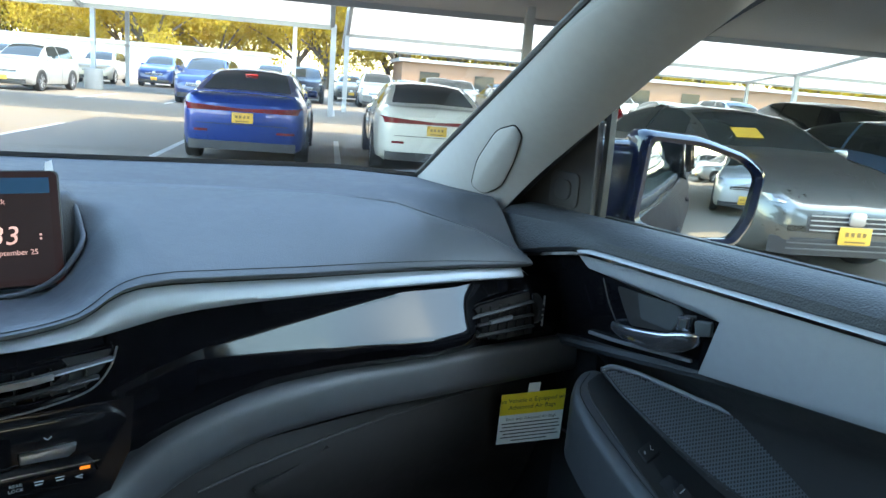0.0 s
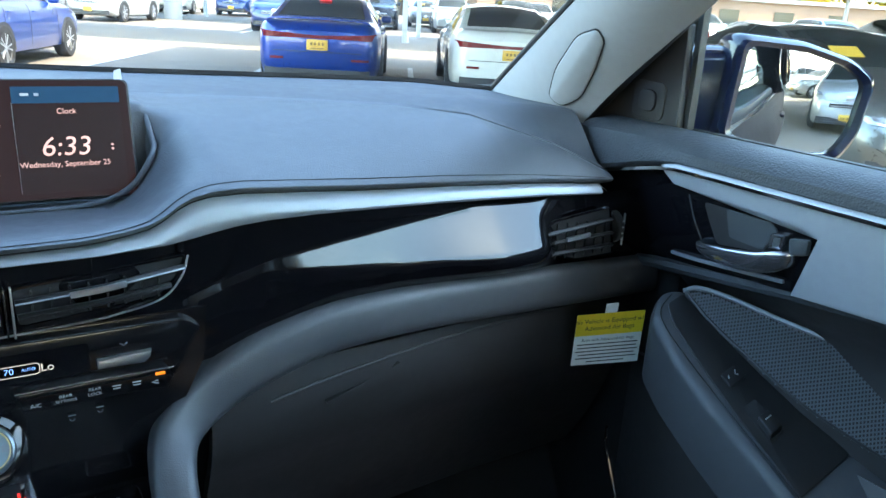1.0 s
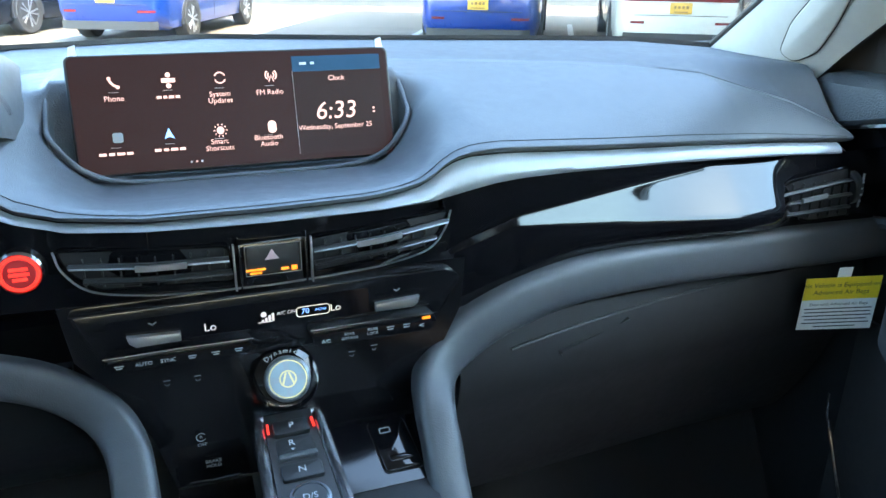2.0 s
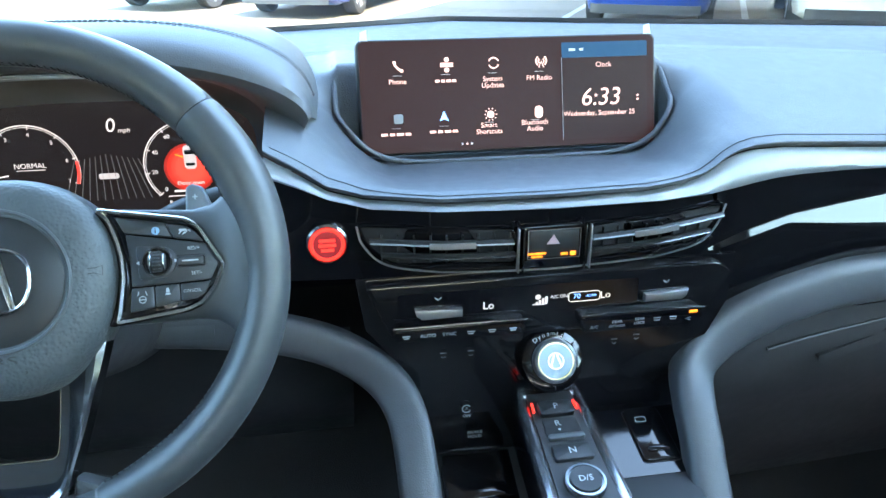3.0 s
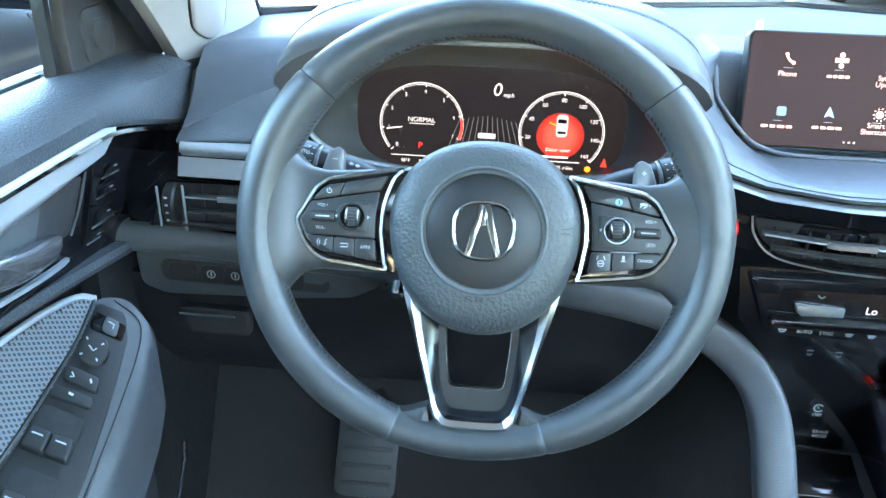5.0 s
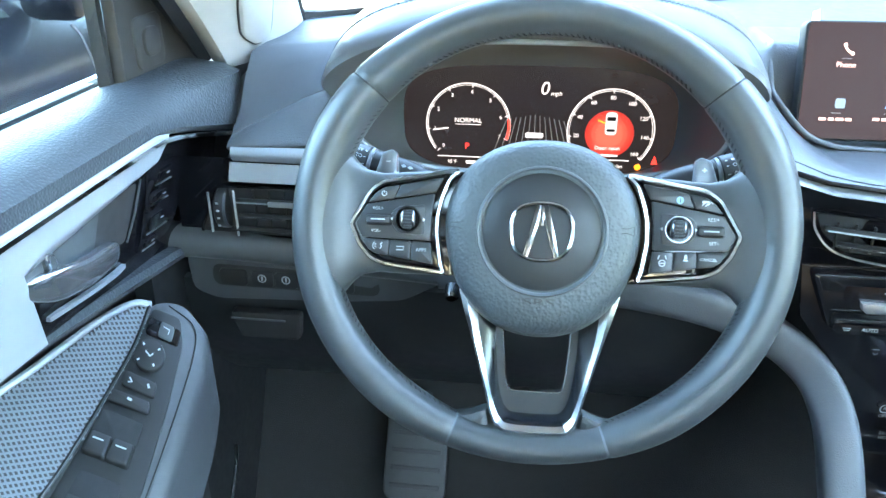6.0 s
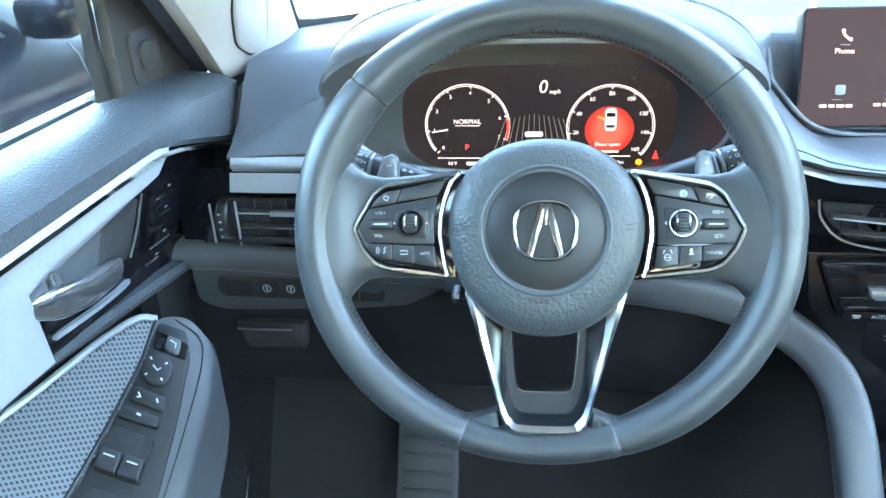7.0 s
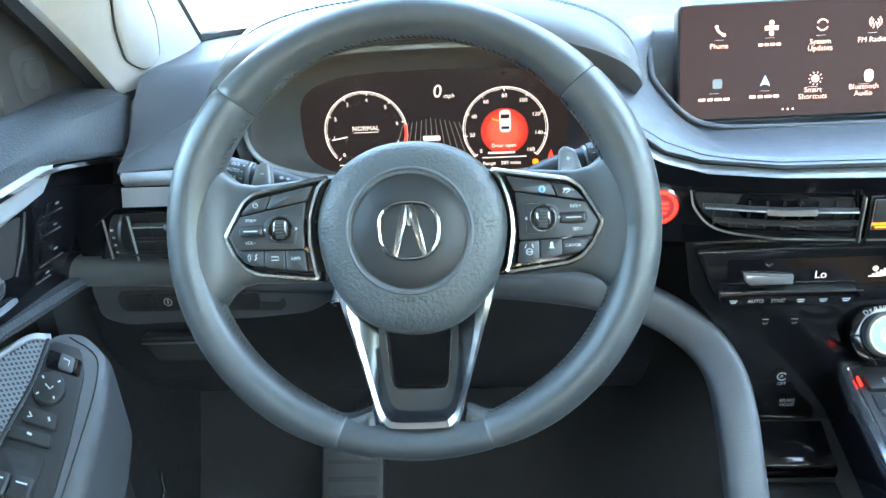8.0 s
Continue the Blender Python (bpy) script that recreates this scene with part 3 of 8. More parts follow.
# engine start button
sb = thing("start_button", "round red-lit engine start button in a dark bezel", "button")
c0 = on_face(-0.197, 1.207, 0.0)
face_m = Matrix.Translation(c0) @ Matrix.Rotation(radians(90), 4, "X")
bm = bmesh.new()
lathe(bm, [(0.0, 0.0), (0.0185, 0.0), (0.0185, 0.010), (0.0165, 0.012), (0.0150, 0.010), (0.0, 0.010)], face_m)
part("bezel", bm, DARK_CHROME, sb)
bm = bmesh.new()
lathe(bm, [(0.0152, 0.0102), (0.0152, 0.0125), (0.0128, 0.0125), (0.0128, 0.0102)], face_m)
part("light_ring", bm, LIT_RED, sb, "glowing red ring")
bm = bmesh.new()
lathe(bm, [(0.0, 0.010), (0.0126, 0.010), (0.0120, 0.0128), (0.0, 0.0132)], face_m)
part("cap", bm, material("red_button_cap", (0.10, 0.010, 0.014), 0.35, emit=0.10, emit_color=(1, 0.06, 0.07)), sb)
bm = bmesh.new()
for z, w in ((0.0045, 0.014), (0.0, 0.015), (-0.0045, 0.011)):
    bar(bm, lambda a, b, d: c0 + Vector((a, -0.0134 - d, b)), 0, z, w, 0.0028)
part("legend", bm, LIT_RED, sb)

# leather roll along the passenger side that turns down into the console buttress
ROLL_R = [(0.80, 0.176, 1.108), (0.66, 0.172, 1.113), (0.50, 0.166, 1.120), (0.40, 0.160, 1.123), (0.32, 0.156, 1.120), (0.265, 0.152, 1.110), (0.215, 0.146, 1.094), (0.175, 0.134, 1.074), (0.150, 0.112, 1.058), (0.140, 0.082, 1.040), (0.138, 0.055, 1.014), (0.136, 0.03, 0.985), (0.134, -0.03, 0.925), (0.132, -0.12, 0.86)]
prof = [(0.030 * math.copysign(abs(math.cos(a)) ** 0.7, math.cos(a)), 0.024 * math.copysign(abs(math.sin(a)) ** 0.8, math.sin(a))) for a in [2 * math.pi * i / 24 for i in range(24)]]


def padded_band(path, half, deep, label):
    """A padded band with a flat face and rounded shoulders; half(t) and deep(t) give half its width and thickness."""
    bm = bmesh.new()
    path = smooth_path(path, 8)
    n, rings, up = len(path), [], Vector((0, -1, 0.15))
    for i, q in enumerate(path):
        d = (path[min(i + 1, n - 1)] - path[max(i - 1, 0)]).normalized()
        side = d.cross(up).normalized()
        top = side.cross(d).normalized()
        h, k = half(i / (n - 1)), deep(i / (n - 1))
        rings.append([q + side * (h * math.copysign(abs(math.cos(a)) ** 0.6, math.cos(a))) + top * (k * math.copysign(abs(math.sin(a)) ** 0.62, math.sin(a))) for a in [2 * math.pi * j / 28 for j in range(28)]])
    ring_strip(bm, rings)
    return part("leather_roll", bm, LEATHER, dash, label), rings


_, rings = padded_band(ROLL_R, lambda t: 0.027 - 0.008 * ease(0.42, 0.75, t), lambda t: 0.024 - 0.010 * ease(0.4, 0.7, t), "padded leatherette roll with stitched edge")
bm = bmesh.new()
tube(bm, [ring[19] * 0.5 + ring[20] * 0.5 for ring in rings][:70], 0.0009, 5, up=(0, -1, 0))
part("stitched_seam", bm, SEAM, dash)
ROLL_L = [(-0.50, 0.158, 1.132), (-0.36, 0.152, 1.130), (-0.27, 0.145, 1.122), (-0.215, 0.138, 1.110), (-0.178, 0.130, 1.093), (-0.150, 0.114, 1.073), (-0.136, 0.092, 1.052), (-0.132, 0.063, 1.026), (-0.130, 0.030, 0.985), (-0.128, -0.03, 0.925), (-0.126, -0.12, 0.86)]
padded_band(ROLL_L, lambda t: 0.0185, lambda t: 0.014, "padded leatherette console buttress")

# driver's side: padded bolster, switch panel, fuse flap
bm = bmesh.new()
sweep(bm, [(-0.80, 0.18, 1.139), (-0.70, 0.178, 1.138), (-0.58, 0.172, 1.132), (-0.45, 0.165, 1.128), (-0.30, 0.155, 1.126)], [(x * 0.55, y * 0.9) for x, y in prof], up=(0, -1, 0.15))
part("knee_bolster", bm, PLASTIC_MID, dash, "satin grey knee bolster")
bm = bmesh.new()
slab(bm, round_corners([(-0.775, 1.125), (-0.772, 1.083), (-0.745, 1.073), (-0.60, 1.080), (-0.54, 1.088), (-0.50, 1.112), (-0.50, 1.128)], 0.01), 0.012, lambda x, z, d: Vector((x, face_y(x) + 0.006 - d, z)), 0.004)
sp = part("switch_panel", bm, PLASTIC_MID, dash, "grey panel with a row of driver switches")
bm = bmesh.new()
slab(bm, rounded(0.182, 0.025, 0.009, cx=-0.655, cy=1.1045), 0.002, lambda x, z, d: Vector((x, face_y(x) - 0.0058 - d, z)), 0.001)
part("recess", bm, PLASTIC, sp)
for i, x in enumerate((-0.722, -0.690, -0.664, -0.638, -0.606)):
    bm = bmesh.new()
    slab(bm, rounded(0.030 if i in (0, 4) else 0.024, 0.019, 0.004, cx=x, cy=1.1035), 0.003, lambda x, z, d: Vector((x, face_y(x) - 0.0075 - d, z)), 0.001)
    b = part("switch", bm, SWITCH, sp)
    if 0 < i < 4:
        bm = bmesh.new()
        ribbon(bm, arc(x, 1.105, 0.0042, 0, 360, 16)[:-1], 0.0012, lambda a, z, d: Vector((a, face_y(a) - 0.0107 - d, z)), closed=True)
        bar(bm, lambda a, z, d: Vector((a, face_y(a) - 0.0107 - d, z)), x, 1.105, 0.0018, 0.005)
        if i == 3:
            words(bm, "OFF", 0.0032, lambda a, z, d: Vector((a, face_y(a) - 0.0112 - d, z)), x, 1.0975)
        part("symbol", bm, PRINT, b)
bm = bmesh.new()
grid(bm, lambda u, v: Vector((-0.80 + 0.62 * u, 0.185 + 0.12 * v * v, 1.09 - 0.20 * v)), 12, 8, 0.01)
part("lower_panel", bm, SWITCH, dash, "black lower dash panel")
bm = bmesh.new()
slab(bm, round_corners([(-0.735, 1.058), (-0.727, 1.022), (-0.66, 1.022), (-0.655, 1.058)], 0.006), 0.012, lambda x, z, d: Vector((x, 0.172 + (1.07 - z) * 0.15 - d + 0.01, z)), 0.003)
fl = part("fuse_flap", bm, PLASTIC, dash)
bm = bmesh.new()
tube(bm, [(-0.728, 0.160, 1.0575), (-0.70, 0.159, 1.058), (-0.668, 0.160, 1.0575)], 0.0012, 6)
part("flap_edge", bm, PLASTIC_MID, fl)
# glove box
bm = bmesh.new()
def glove_pt(u, v):
    x = 0.19 + 0.60 * u
    z = 1.085 - 0.30 * v
    return Vector((x, face_y(x) + 0.004 + 0.10 * v * v - 0.012 * math.sin(math.pi * min(1, v * 2.2)), z))
grid(bm, glove_pt, 24, 16, 0.01)
gb = part("glove_box", bm, PLASTIC, dash, "black glove box lid")
bm = bmesh.new()
slab(bm, round_corners([(0.31, 1.038), (0.39, 1.052), (0.405, 1.062), (0.39, 1.046), (0.315, 1.030)], 0.004), 0.006, lambda x, z, d: glove_pt((x - 0.19) / 0.6, (1.085 - z) / 0.30) + Vector((0, -d - 0.002, 0)))
part("handle", bm, PLASTIC, gb)
bm = bmesh.new()
tube(bm, [glove_pt((x - 0.19) / 0.6, 0.02 + 0.10 * ((0.78 - x) / 0.55) ** 3) + Vector((0, -0.003, 0)) for x in [0.25 + 0.05 * i for i in range(11)]], 0.0018, 6)
part("lid_edge", bm, PLASTIC, gb)

# instrument hood
HX = -0.413
def arch(hw, top, foot, y, p=0.62, n=32):
    out = []
    for i in range(n + 1):
        a = math.pi * i / n
        c, s = math.cos(a), math.sin(a)
        out.append(Vector((HX + hw * math.copysign(abs(c) ** p, c), y, foot + (top - foot) * abs(s) ** p)))
    return out
bm = bmesh.new()
ring_strip(bm, [arch(0.188, 1.341, 1.20, 0.243), arch(0.193, 1.345, 1.212, 0.233, 0.66), arch(0.1965, 1.3475, 1.262, 0.222, 0.86), arch(0.200, 1.3505, 1.284, 0.212, 1.0), arch(0.2035, 1.353, 1.294, 0.205, 1.06),
                arch(0.207, 1.362, 1.301, 0.1995, 1.08), arch(0.209, 1.371, 1.303, 0.203, 1.03), arch(0.2115, 1.379, 1.299, 0.219, 0.91), arch(0.214, 1.385, 1.291, 0.245, 0.79), arch(0.216, 1.386, 1.282, 0.275, 0.70), arch(0.218, 1.385, 1.275, 0.31, 0.60),
                arch(0.214, 1.378, 1.27, 0.38, 0.60), arch(0.206, 1.362, 1.29, 0.45, 0.60), arch(0.19, 1.335, 1.31, 0.53, 0.60), arch(0.18, 1.315, 1.31, 0.58, 0.60)], closed_ring=False)
hood = part("instrument_hood", bm, LEATHER, dash, "stitched leatherette instrument hood")
# twin sewn seam over the hood: a sunk joint with a row of stitches either side
def on_hood(y):
    k = (y - 0.245) / 0.03
    return arch(0.214 + 0.002 * k, 1.3851 + 0.001 * k, 1.291 - 0.009 * k, y, 0.79 - 0.09 * k, 120)
bm = bmesh.new()
tube(bm, on_hood(0.254)[6:-6], 0.0005, 5, up=(0, 1, 0))
part("stitched_seam", bm, SEAM, hood)
for y in (0.2485, 0.2595):
    bm = bmesh.new()
    line = on_hood(y)[6:-6]
    for k in range(0, len(line) - 1):
        a, b = line[k], line[k + 1]
        n = max(1, round((b - a).length / 0.005))
        for m in range(n):
            tube(bm, [a.lerp(b, (m + 0.12) / n), a.lerp(b, (m + 0.80) / n)], 0.00055, 4, up=(0, 1, 0))
    part("stitch_row", bm, WHEEL_THREAD, hood, "dark sewing thread")
# bright band round the funnel's mouth
bm = bmesh.new()
mouth = []
for k in range(72):
    a = 2 * math.pi * k / 72
    c, sn = math.cos(a), math.sin(a)
    mouth.append(Vector((HX + 0.1875 * math.copysign(abs(c) ** 0.62, c), 0.234, 1.266 + (0.0755 * sn ** 0.62 if sn > 0 else -0.058 * abs(sn) ** 0.72))))
tube(bm, mouth, 0.0030, 8, up=(0, 1, 0), closed=True, caps=False)
part("lip_arc", bm, BRUSHED, hood, "satin silver band round the instruments")

# funnel and instrument display
def oval(hw, hz, cz, y, n=48, p=0.55):
    return [Vector((HX + hw * math.copysign(abs(math.cos(a)) ** p, math.cos(a)), y, cz + hz * math.copysign(abs(math.sin(a)) ** p, math.sin(a)))) for a in [2 * math.pi * i / n for i in range(n)]]
clus = thing("instrument_cluster", "digital instrument display with two white-ringed dials", "instrument cluster")
bm = bmesh.new()
ring_strip(bm, [oval(0.187, 0.075, 1.267, 0.244), oval(0.180, 0.072, 1.262, 0.275), oval(0.165, 0.066, 1.248, 0.308), oval(0.150, 0.061, 1.240, 0.317)], caps=False)
part("funnel", bm, FUNNEL, clus, "grey plastic funnel round the display")
bm = bmesh.new()
slab(bm, rounded(0.306, 0.125, 0.02, 6, cx=-0.415, cy=1.239), 0.004, lambda x, z, d: Vector((x, 0.322 - d, z)))
part("display", bm, CLUSTER_GLASS, clus, "dark lit display")
def on_clu(x, z, d=0.0):
    return Vector((x, 0.3176 - d, z))
for cx, cz, span in ((-0.490, 1.233, (218, -20)), (-0.333, 1.231, (222, -42))):
    bm = bmesh.new()
    ribbon(bm, arc(cx, cz, 0.047, span[0], span[1], 60), 0.0011, on_clu)
    ribbon(bm, arc(cx, cz, 0.0450, span[0], span[1], 60), 0.0005, on_clu)
    n = 8 if cx < -0.4 else 9
    for i in range(n):
        a = radians(222 - (222 + 20) * i / 7) if cx < -0.4 else radians(222 - 264 * i / 8)
        c, s = math.cos(a), math.sin(a)
        ribbon(bm, [(cx + 0.0425 * c, cz + 0.0425 * s), (cx + 0.047 * c, cz + 0.047 * s)], 0.0009, on_clu)
        words(bm, str(i) if cx < -0.4 else str(20 * i), 0.0044, on_clu, cx + 0.0375 * c, cz + 0.0375 * s, depth=0.0005)
    part("dial", bm, LIT_WHITE, clus, "white-ringed digital dial")
bm = bmesh.new()
ribbon(bm, arc(-0.490, 1.233, 0.0458, 10, -20, 12), 0.003, on_clu, 0.0008)
part("red_zone", bm, LIT_RED, clus)
bm = bmesh.new()
words(bm, "P", 0.007, on_clu, -0.491, 1.208, depth=0.0006)
part("red_mark", bm, LIT_RED, clus)
for text, size, x, z, slant in (("NORMAL", 0.0054, -0.490, 1.238, 0), ("0", 0.0145, -0.407, 1.276, 0.15), ("mph", 0.005, -0.394, 1.271, 0.15), ("Door open", 0.0044, -0.335, 1.212, 0), ("Range    285 miles", 0.0042, -0.338, 1.191, 0), ("95°F", 0.004, -0.508, 1.189, 0)):
    bm = bmesh.new()
    words(bm, text, size, on_clu, x, z, depth=0.0012 if "Door" in text else 0.0005, slant=slant)
    part("readout", bm, LIT_WHITE, clus, "white digital read-out")
for x, z, w, h, d in ((-0.490, 1.2335, 0.028, 0.0005, 0.0005), (-0.483, 1.189, 0.018, 0.0035, 0.0005), (-0.335, 1.198, 0.05, 0.0008, 0.0005), (-0.500, 1.1955, 0.05, 0.0007, 0.0005), (-0.338, 1.2035, 0.03, 0.0018, 0.0012)):
    bm = bmesh.new()
    bar(bm, on_clu, x, z, w, h, d)
    part("readout_bar", bm, LIT_WHITE, clus)
bm = bmesh.new()
ribbon(bm, [(-0.530, 1.226), (-0.512, 1.229)], 0.0013, on_clu, 0.0006)
part("needle", bm, LIT_WHITE, clus)
bm = bmesh.new()
slab(bm, arc(-0.334, 1.228, 0.0265, 0, 360, 36)[:-1], 0.0004, on_clu)
part("warning_disc", bm, material("red_warning_disc", (0.3, 0.02, 0.015), 0.4, emit=0.16, emit_color=(1.0, 0.06, 0.04)), clus, "glowing red door-open warning")
for r, e in ((0.0235, 0.32), (0.0195, 0.55), (0.0150, 0.8)):
    bm = bmesh.new()
    slab(bm, arc(-0.334, 1.228, r, 0, 360, 36)[:-1], 0.00025, lambda x, z, d, r=r: on_clu(x, z, d + 0.0004 + (0.0265 - r) * 0.02))
    part("glow_ring", bm, material("red_warning_glow", (0.4, 0.02, 0.015), 0.4, emit=e, emit_color=(1.0, 0.05, 0.03)), clus)
Cx = lambda x, z, d=0.0: on_clu(x, z, d + 0.0010)
bm = bmesh.new()
slab(bm, rounded(0.0125, 0.0255, 0.004, cx=-0.333, cy=1.240), 0.0004, Cx)
cs = part("car_symbol", bm, LIT_DIM, clus, "white car seen from above")
for z, w, h in ((1.2455, 0.0095, 0.0045), (1.2325, 0.0090, 0.0030)):
    bm = bmesh.new()
    slab(bm, rounded(w, h, 0.001, cx=-0.333, cy=z), 0.0003, lambda x, q, d: Cx(x, q, d + 0.0005))
    part("symbol_glass", bm, PLASTIC, cs)
bm = bmesh.new()
ribbon(bm, [(-0.3395, 1.2405), (-0.3475, 1.2435)], 0.0016, Cx)
part("symbol_door", bm, LIT_AMBER, cs)
bm = bmesh.new()
slab(bm, rounded(0.020, 0.006, 0.002, cx=-0.416, cy=1.2235), 0.0004, on_clu)
part("lane_symbol", bm, LIT_DIM, clus)
bm = bmesh.new()
slab(bm, arc(-0.300, 1.191, 0.0035, 0, 360, 14)[:-1], 0.0004, on_clu)
part("amber_mark", bm, LIT_AMBER, clus)
bm = bmesh.new()
slab(bm, [(-0.286, 1.195), (-0.279, 1.195), (-0.2825, 1.205)], 0.0004, on_clu)
part("belt_lamp", bm, LIT_RED, clus)
bm = bmesh.new()
for i in range(13):
    x = -0.447 + 0.0052 * i
    ribbon(bm, [(x + (x + 0.416) * 0.5, 1.198), (x, 1.247 - abs(i - 6) * 0.001)], 0.0007, on_clu)
tagged(part("road_graphic", bm, material("faint_grey_graphic", (0.12, 0.11, 0.11), 0.4, emit=0.05, emit_color=(0.9, 0.75, 0.7)), clus), kind="stuff")

# ---- touch screen ----
SCR_UP = Vector((0, 0.269, 0.963))
SCR_OUT = Vector((0, -0.963, 0.269))
SCR_C = Vector((0.002, 0.2845, 1.3005))


def on_scr(a, b, d=0.0):
    return SCR_C + Vector((a, 0, 0)) + SCR_UP * b + SCR_OUT * d


ts = thing("touch_screen", "wide dark infotainment display with app icons and a clock", "display")
bm = bmesh.new()
slab(bm, rounded(0.318, 0.1165, 0.007, 5), 0.016, lambda a, b, d: on_scr(a, b, d - 0.016), 0.003)
part("housing", bm, SWITCH, ts, "thin black display housing")
bm = bmesh.new()
slab(bm, rounded(0.312, 0.1115, 0.006, 5), 0.0008, lambda a, b, d: on_scr(a, b, d + 0.0002))
part("screen", bm, SCREEN_GLASS, ts, "dark glowing screen")
S = lambda a, b, d=0.0: on_scr(a, b, d + 0.0019)
bm = bmesh.new()
slab(bm, [(0.055, -0.050), (0.1485, -0.050), (0.1485, 0.034), (0.055, 0.034)], 0.0003, lambda a, b, d: on_scr(a, b, d + 0.0011))
part("clock_panel", bm, SCREEN_PANEL, ts)
bm = bmesh.new()
slab(bm, [(0.055, 0.0345), (0.1485, 0.0345), (0.1485, 0.050), (0.055, 0.050)], 0.0003, lambda a, b, d: on_scr(a, b, d + 0.0011))
part("status_bar", bm, SCREEN_BLUE, ts)
for text, size, x, z, slant, name in (("Clock", 0.0052, 0.100, 0.0265, 0, "caption"), ("6:33", 0.0185, 0.096, -0.0075, 0.18, "clock"), ("Wednesday, September 25", 0.0052, 0.095, -0.0235, 0, "date")):
    bm = bmesh.new()
    words(bm, text, size, S, x, z, slant=slant)
    part(name, bm, LIT_ROSE, ts)
bm = bmesh.new()
for b in (-0.0065, -0.0105):
    slab(bm, arc(0.1375, b, 0.0012, 0, 360, 10)[:-1], 0.0003, S)
part("page_mark", bm, LIT_ROSE, ts)
for a, b, ws in ((-0.118, 0.0155, ("Phone",)), (-0.0195, 0.0125, ("System", "Updates")), (0.030, 0.0150, ("FM Radio",)), (-0.025, -0.0345, ("Smart", "Shortcuts")), (0.024, -0.0335, ("Bluetooth", "Audio"))):
    bm = bmesh.new()
    for i, w in enumerate(ws):
        words(bm, w, 0.0052, S, a, b + (0.003 if len(ws) == 2 else 0) - 0.0065 * i)
    part("caption", bm, LIT_ROSE, ts)
for a, b, w in ((-0.0685, 0.0150, 0.024), (-0.122, -0.0370, 0.034), (-0.0725, -0.0360, 0.032)):
    bm = bmesh.new()
    for k in (0, 1, 2, 3):
        bar(bm, S, a - w * 0.36 + w * 0.24 * k, b, w * (0.19, 0.15, 0.21, 0.17)[k], 0.0026, 0.0003)
    part("caption", bm, LIT_ROSE, ts)
for a, b in ((-0.118, 0.0215), (-0.0685, 0.0215), (-0.0195, 0.0215), (0.030, 0.0215), (-0.122, -0.031), (-0.0725, -0.0305), (-0.025, -0.0285), (0.024, -0.028)):
    bm = bmesh.new()
    bar(bm, S, a, b, 0.009, 0.0004, 0.0003)
    part("rule", bm, PRINT_DIM, ts)
for k in (-0.005, 0, 0.005):
    bm = bmesh.new()
    slab(bm, arc(-0.049 + k, -0.0495, 0.0011, 0, 360, 8)[:-1], 0.0003, S)
    part("page_dot", bm, LIT_ROSE if k == 0 else PRINT, ts)
for a, w in ((0.066, 0.007), (0.076, 0.004)):
    bm = bmesh.new()
    bar(bm, S, a, 0.0425, w, 0.0025, 0.0003)
    part("status_mark", bm, PRINT, ts)
bm = bmesh.new()
bar(bm, S, 0.0545, -0.0075, 0.0004, 0.085, 0.0002)
part("divider", bm, PRINT_DIM, ts)


def icon(kind, a, b, mat):
    bm = bmesh.new()
    if kind == "phone":
        ribbon(bm, [(a - 0.0035, b + 0.0045), (a - 0.0030, b + 0.0015), (a, b - 0.0020), (a + 0.0035, b - 0.0040)], 0.0022, S)
        slab(bm, arc(a - 0.0035, b + 0.0042, 0.0018, 0, 360, 10)[:-1], 0.0004, S)
        slab(bm, arc(a + 0.0037, b - 0.0040, 0.0018, 0, 360, 10)[:-1], 0.0004, S)
    elif kind == "satellite":
        bar(bm, S, a, b, 0.013, 0.0042)
        slab(bm, arc(a, b + 0.0052, 0.0025, 0, 360, 10)[:-1], 0.0003, S)
        slab(bm, arc(a, b - 0.0052, 0.0025, 0, 360, 10)[:-1], 0.0003, S)
    elif kind == "update":
        ribbon(bm, arc(a, b, 0.0052, 20, 160, 12), 0.0014, S)
        ribbon(bm, arc(a, b, 0.0052, 200, 340, 12), 0.0014, S)
    elif kind == "radio":
        for r in (0.003, 0.0055):
            ribbon(bm, arc(a, b + 0.001, r, -50, 50, 8), 0.0014, S)
            ribbon(bm, arc(a, b + 0.001, r, 130, 230, 8), 0.0014, S)
        ribbon(bm, [(a - 0.0025, b - 0.0055), (a, b + 0.001), (a + 0.0025, b - 0.0055)], 0.0012, S)
    elif kind == "tile":
        slab(bm, rounded(0.0095, 0.0095, 0.002, cx=a, cy=b), 0.0003, S)
    elif kind == "arrow":
        slab(bm, [(a - 0.0048, b - 0.005), (a, b - 0.003), (a + 0.0048, b - 0.005), (a, b + 0.0055)], 0.0003, S)
    elif kind == "spark":
        slab(bm, arc(a, b, 0.0038, 0, 360, 14)[:-1], 0.0003, S)
        for k in range(10):
            c, s = math.cos(k * math.pi / 5), math.sin(k * math.pi / 5)
            ribbon(bm, [(a + 0.0052 * c, b + 0.0052 * s), (a + 0.0068 * c, b + 0.0068 * s)], 0.001, S)
    elif kind == "headset":
        slab(bm, rounded(0.0085, 0.0125, 0.004, cx=a, cy=b), 0.0003, S)
    part("icon", bm, mat, ts)


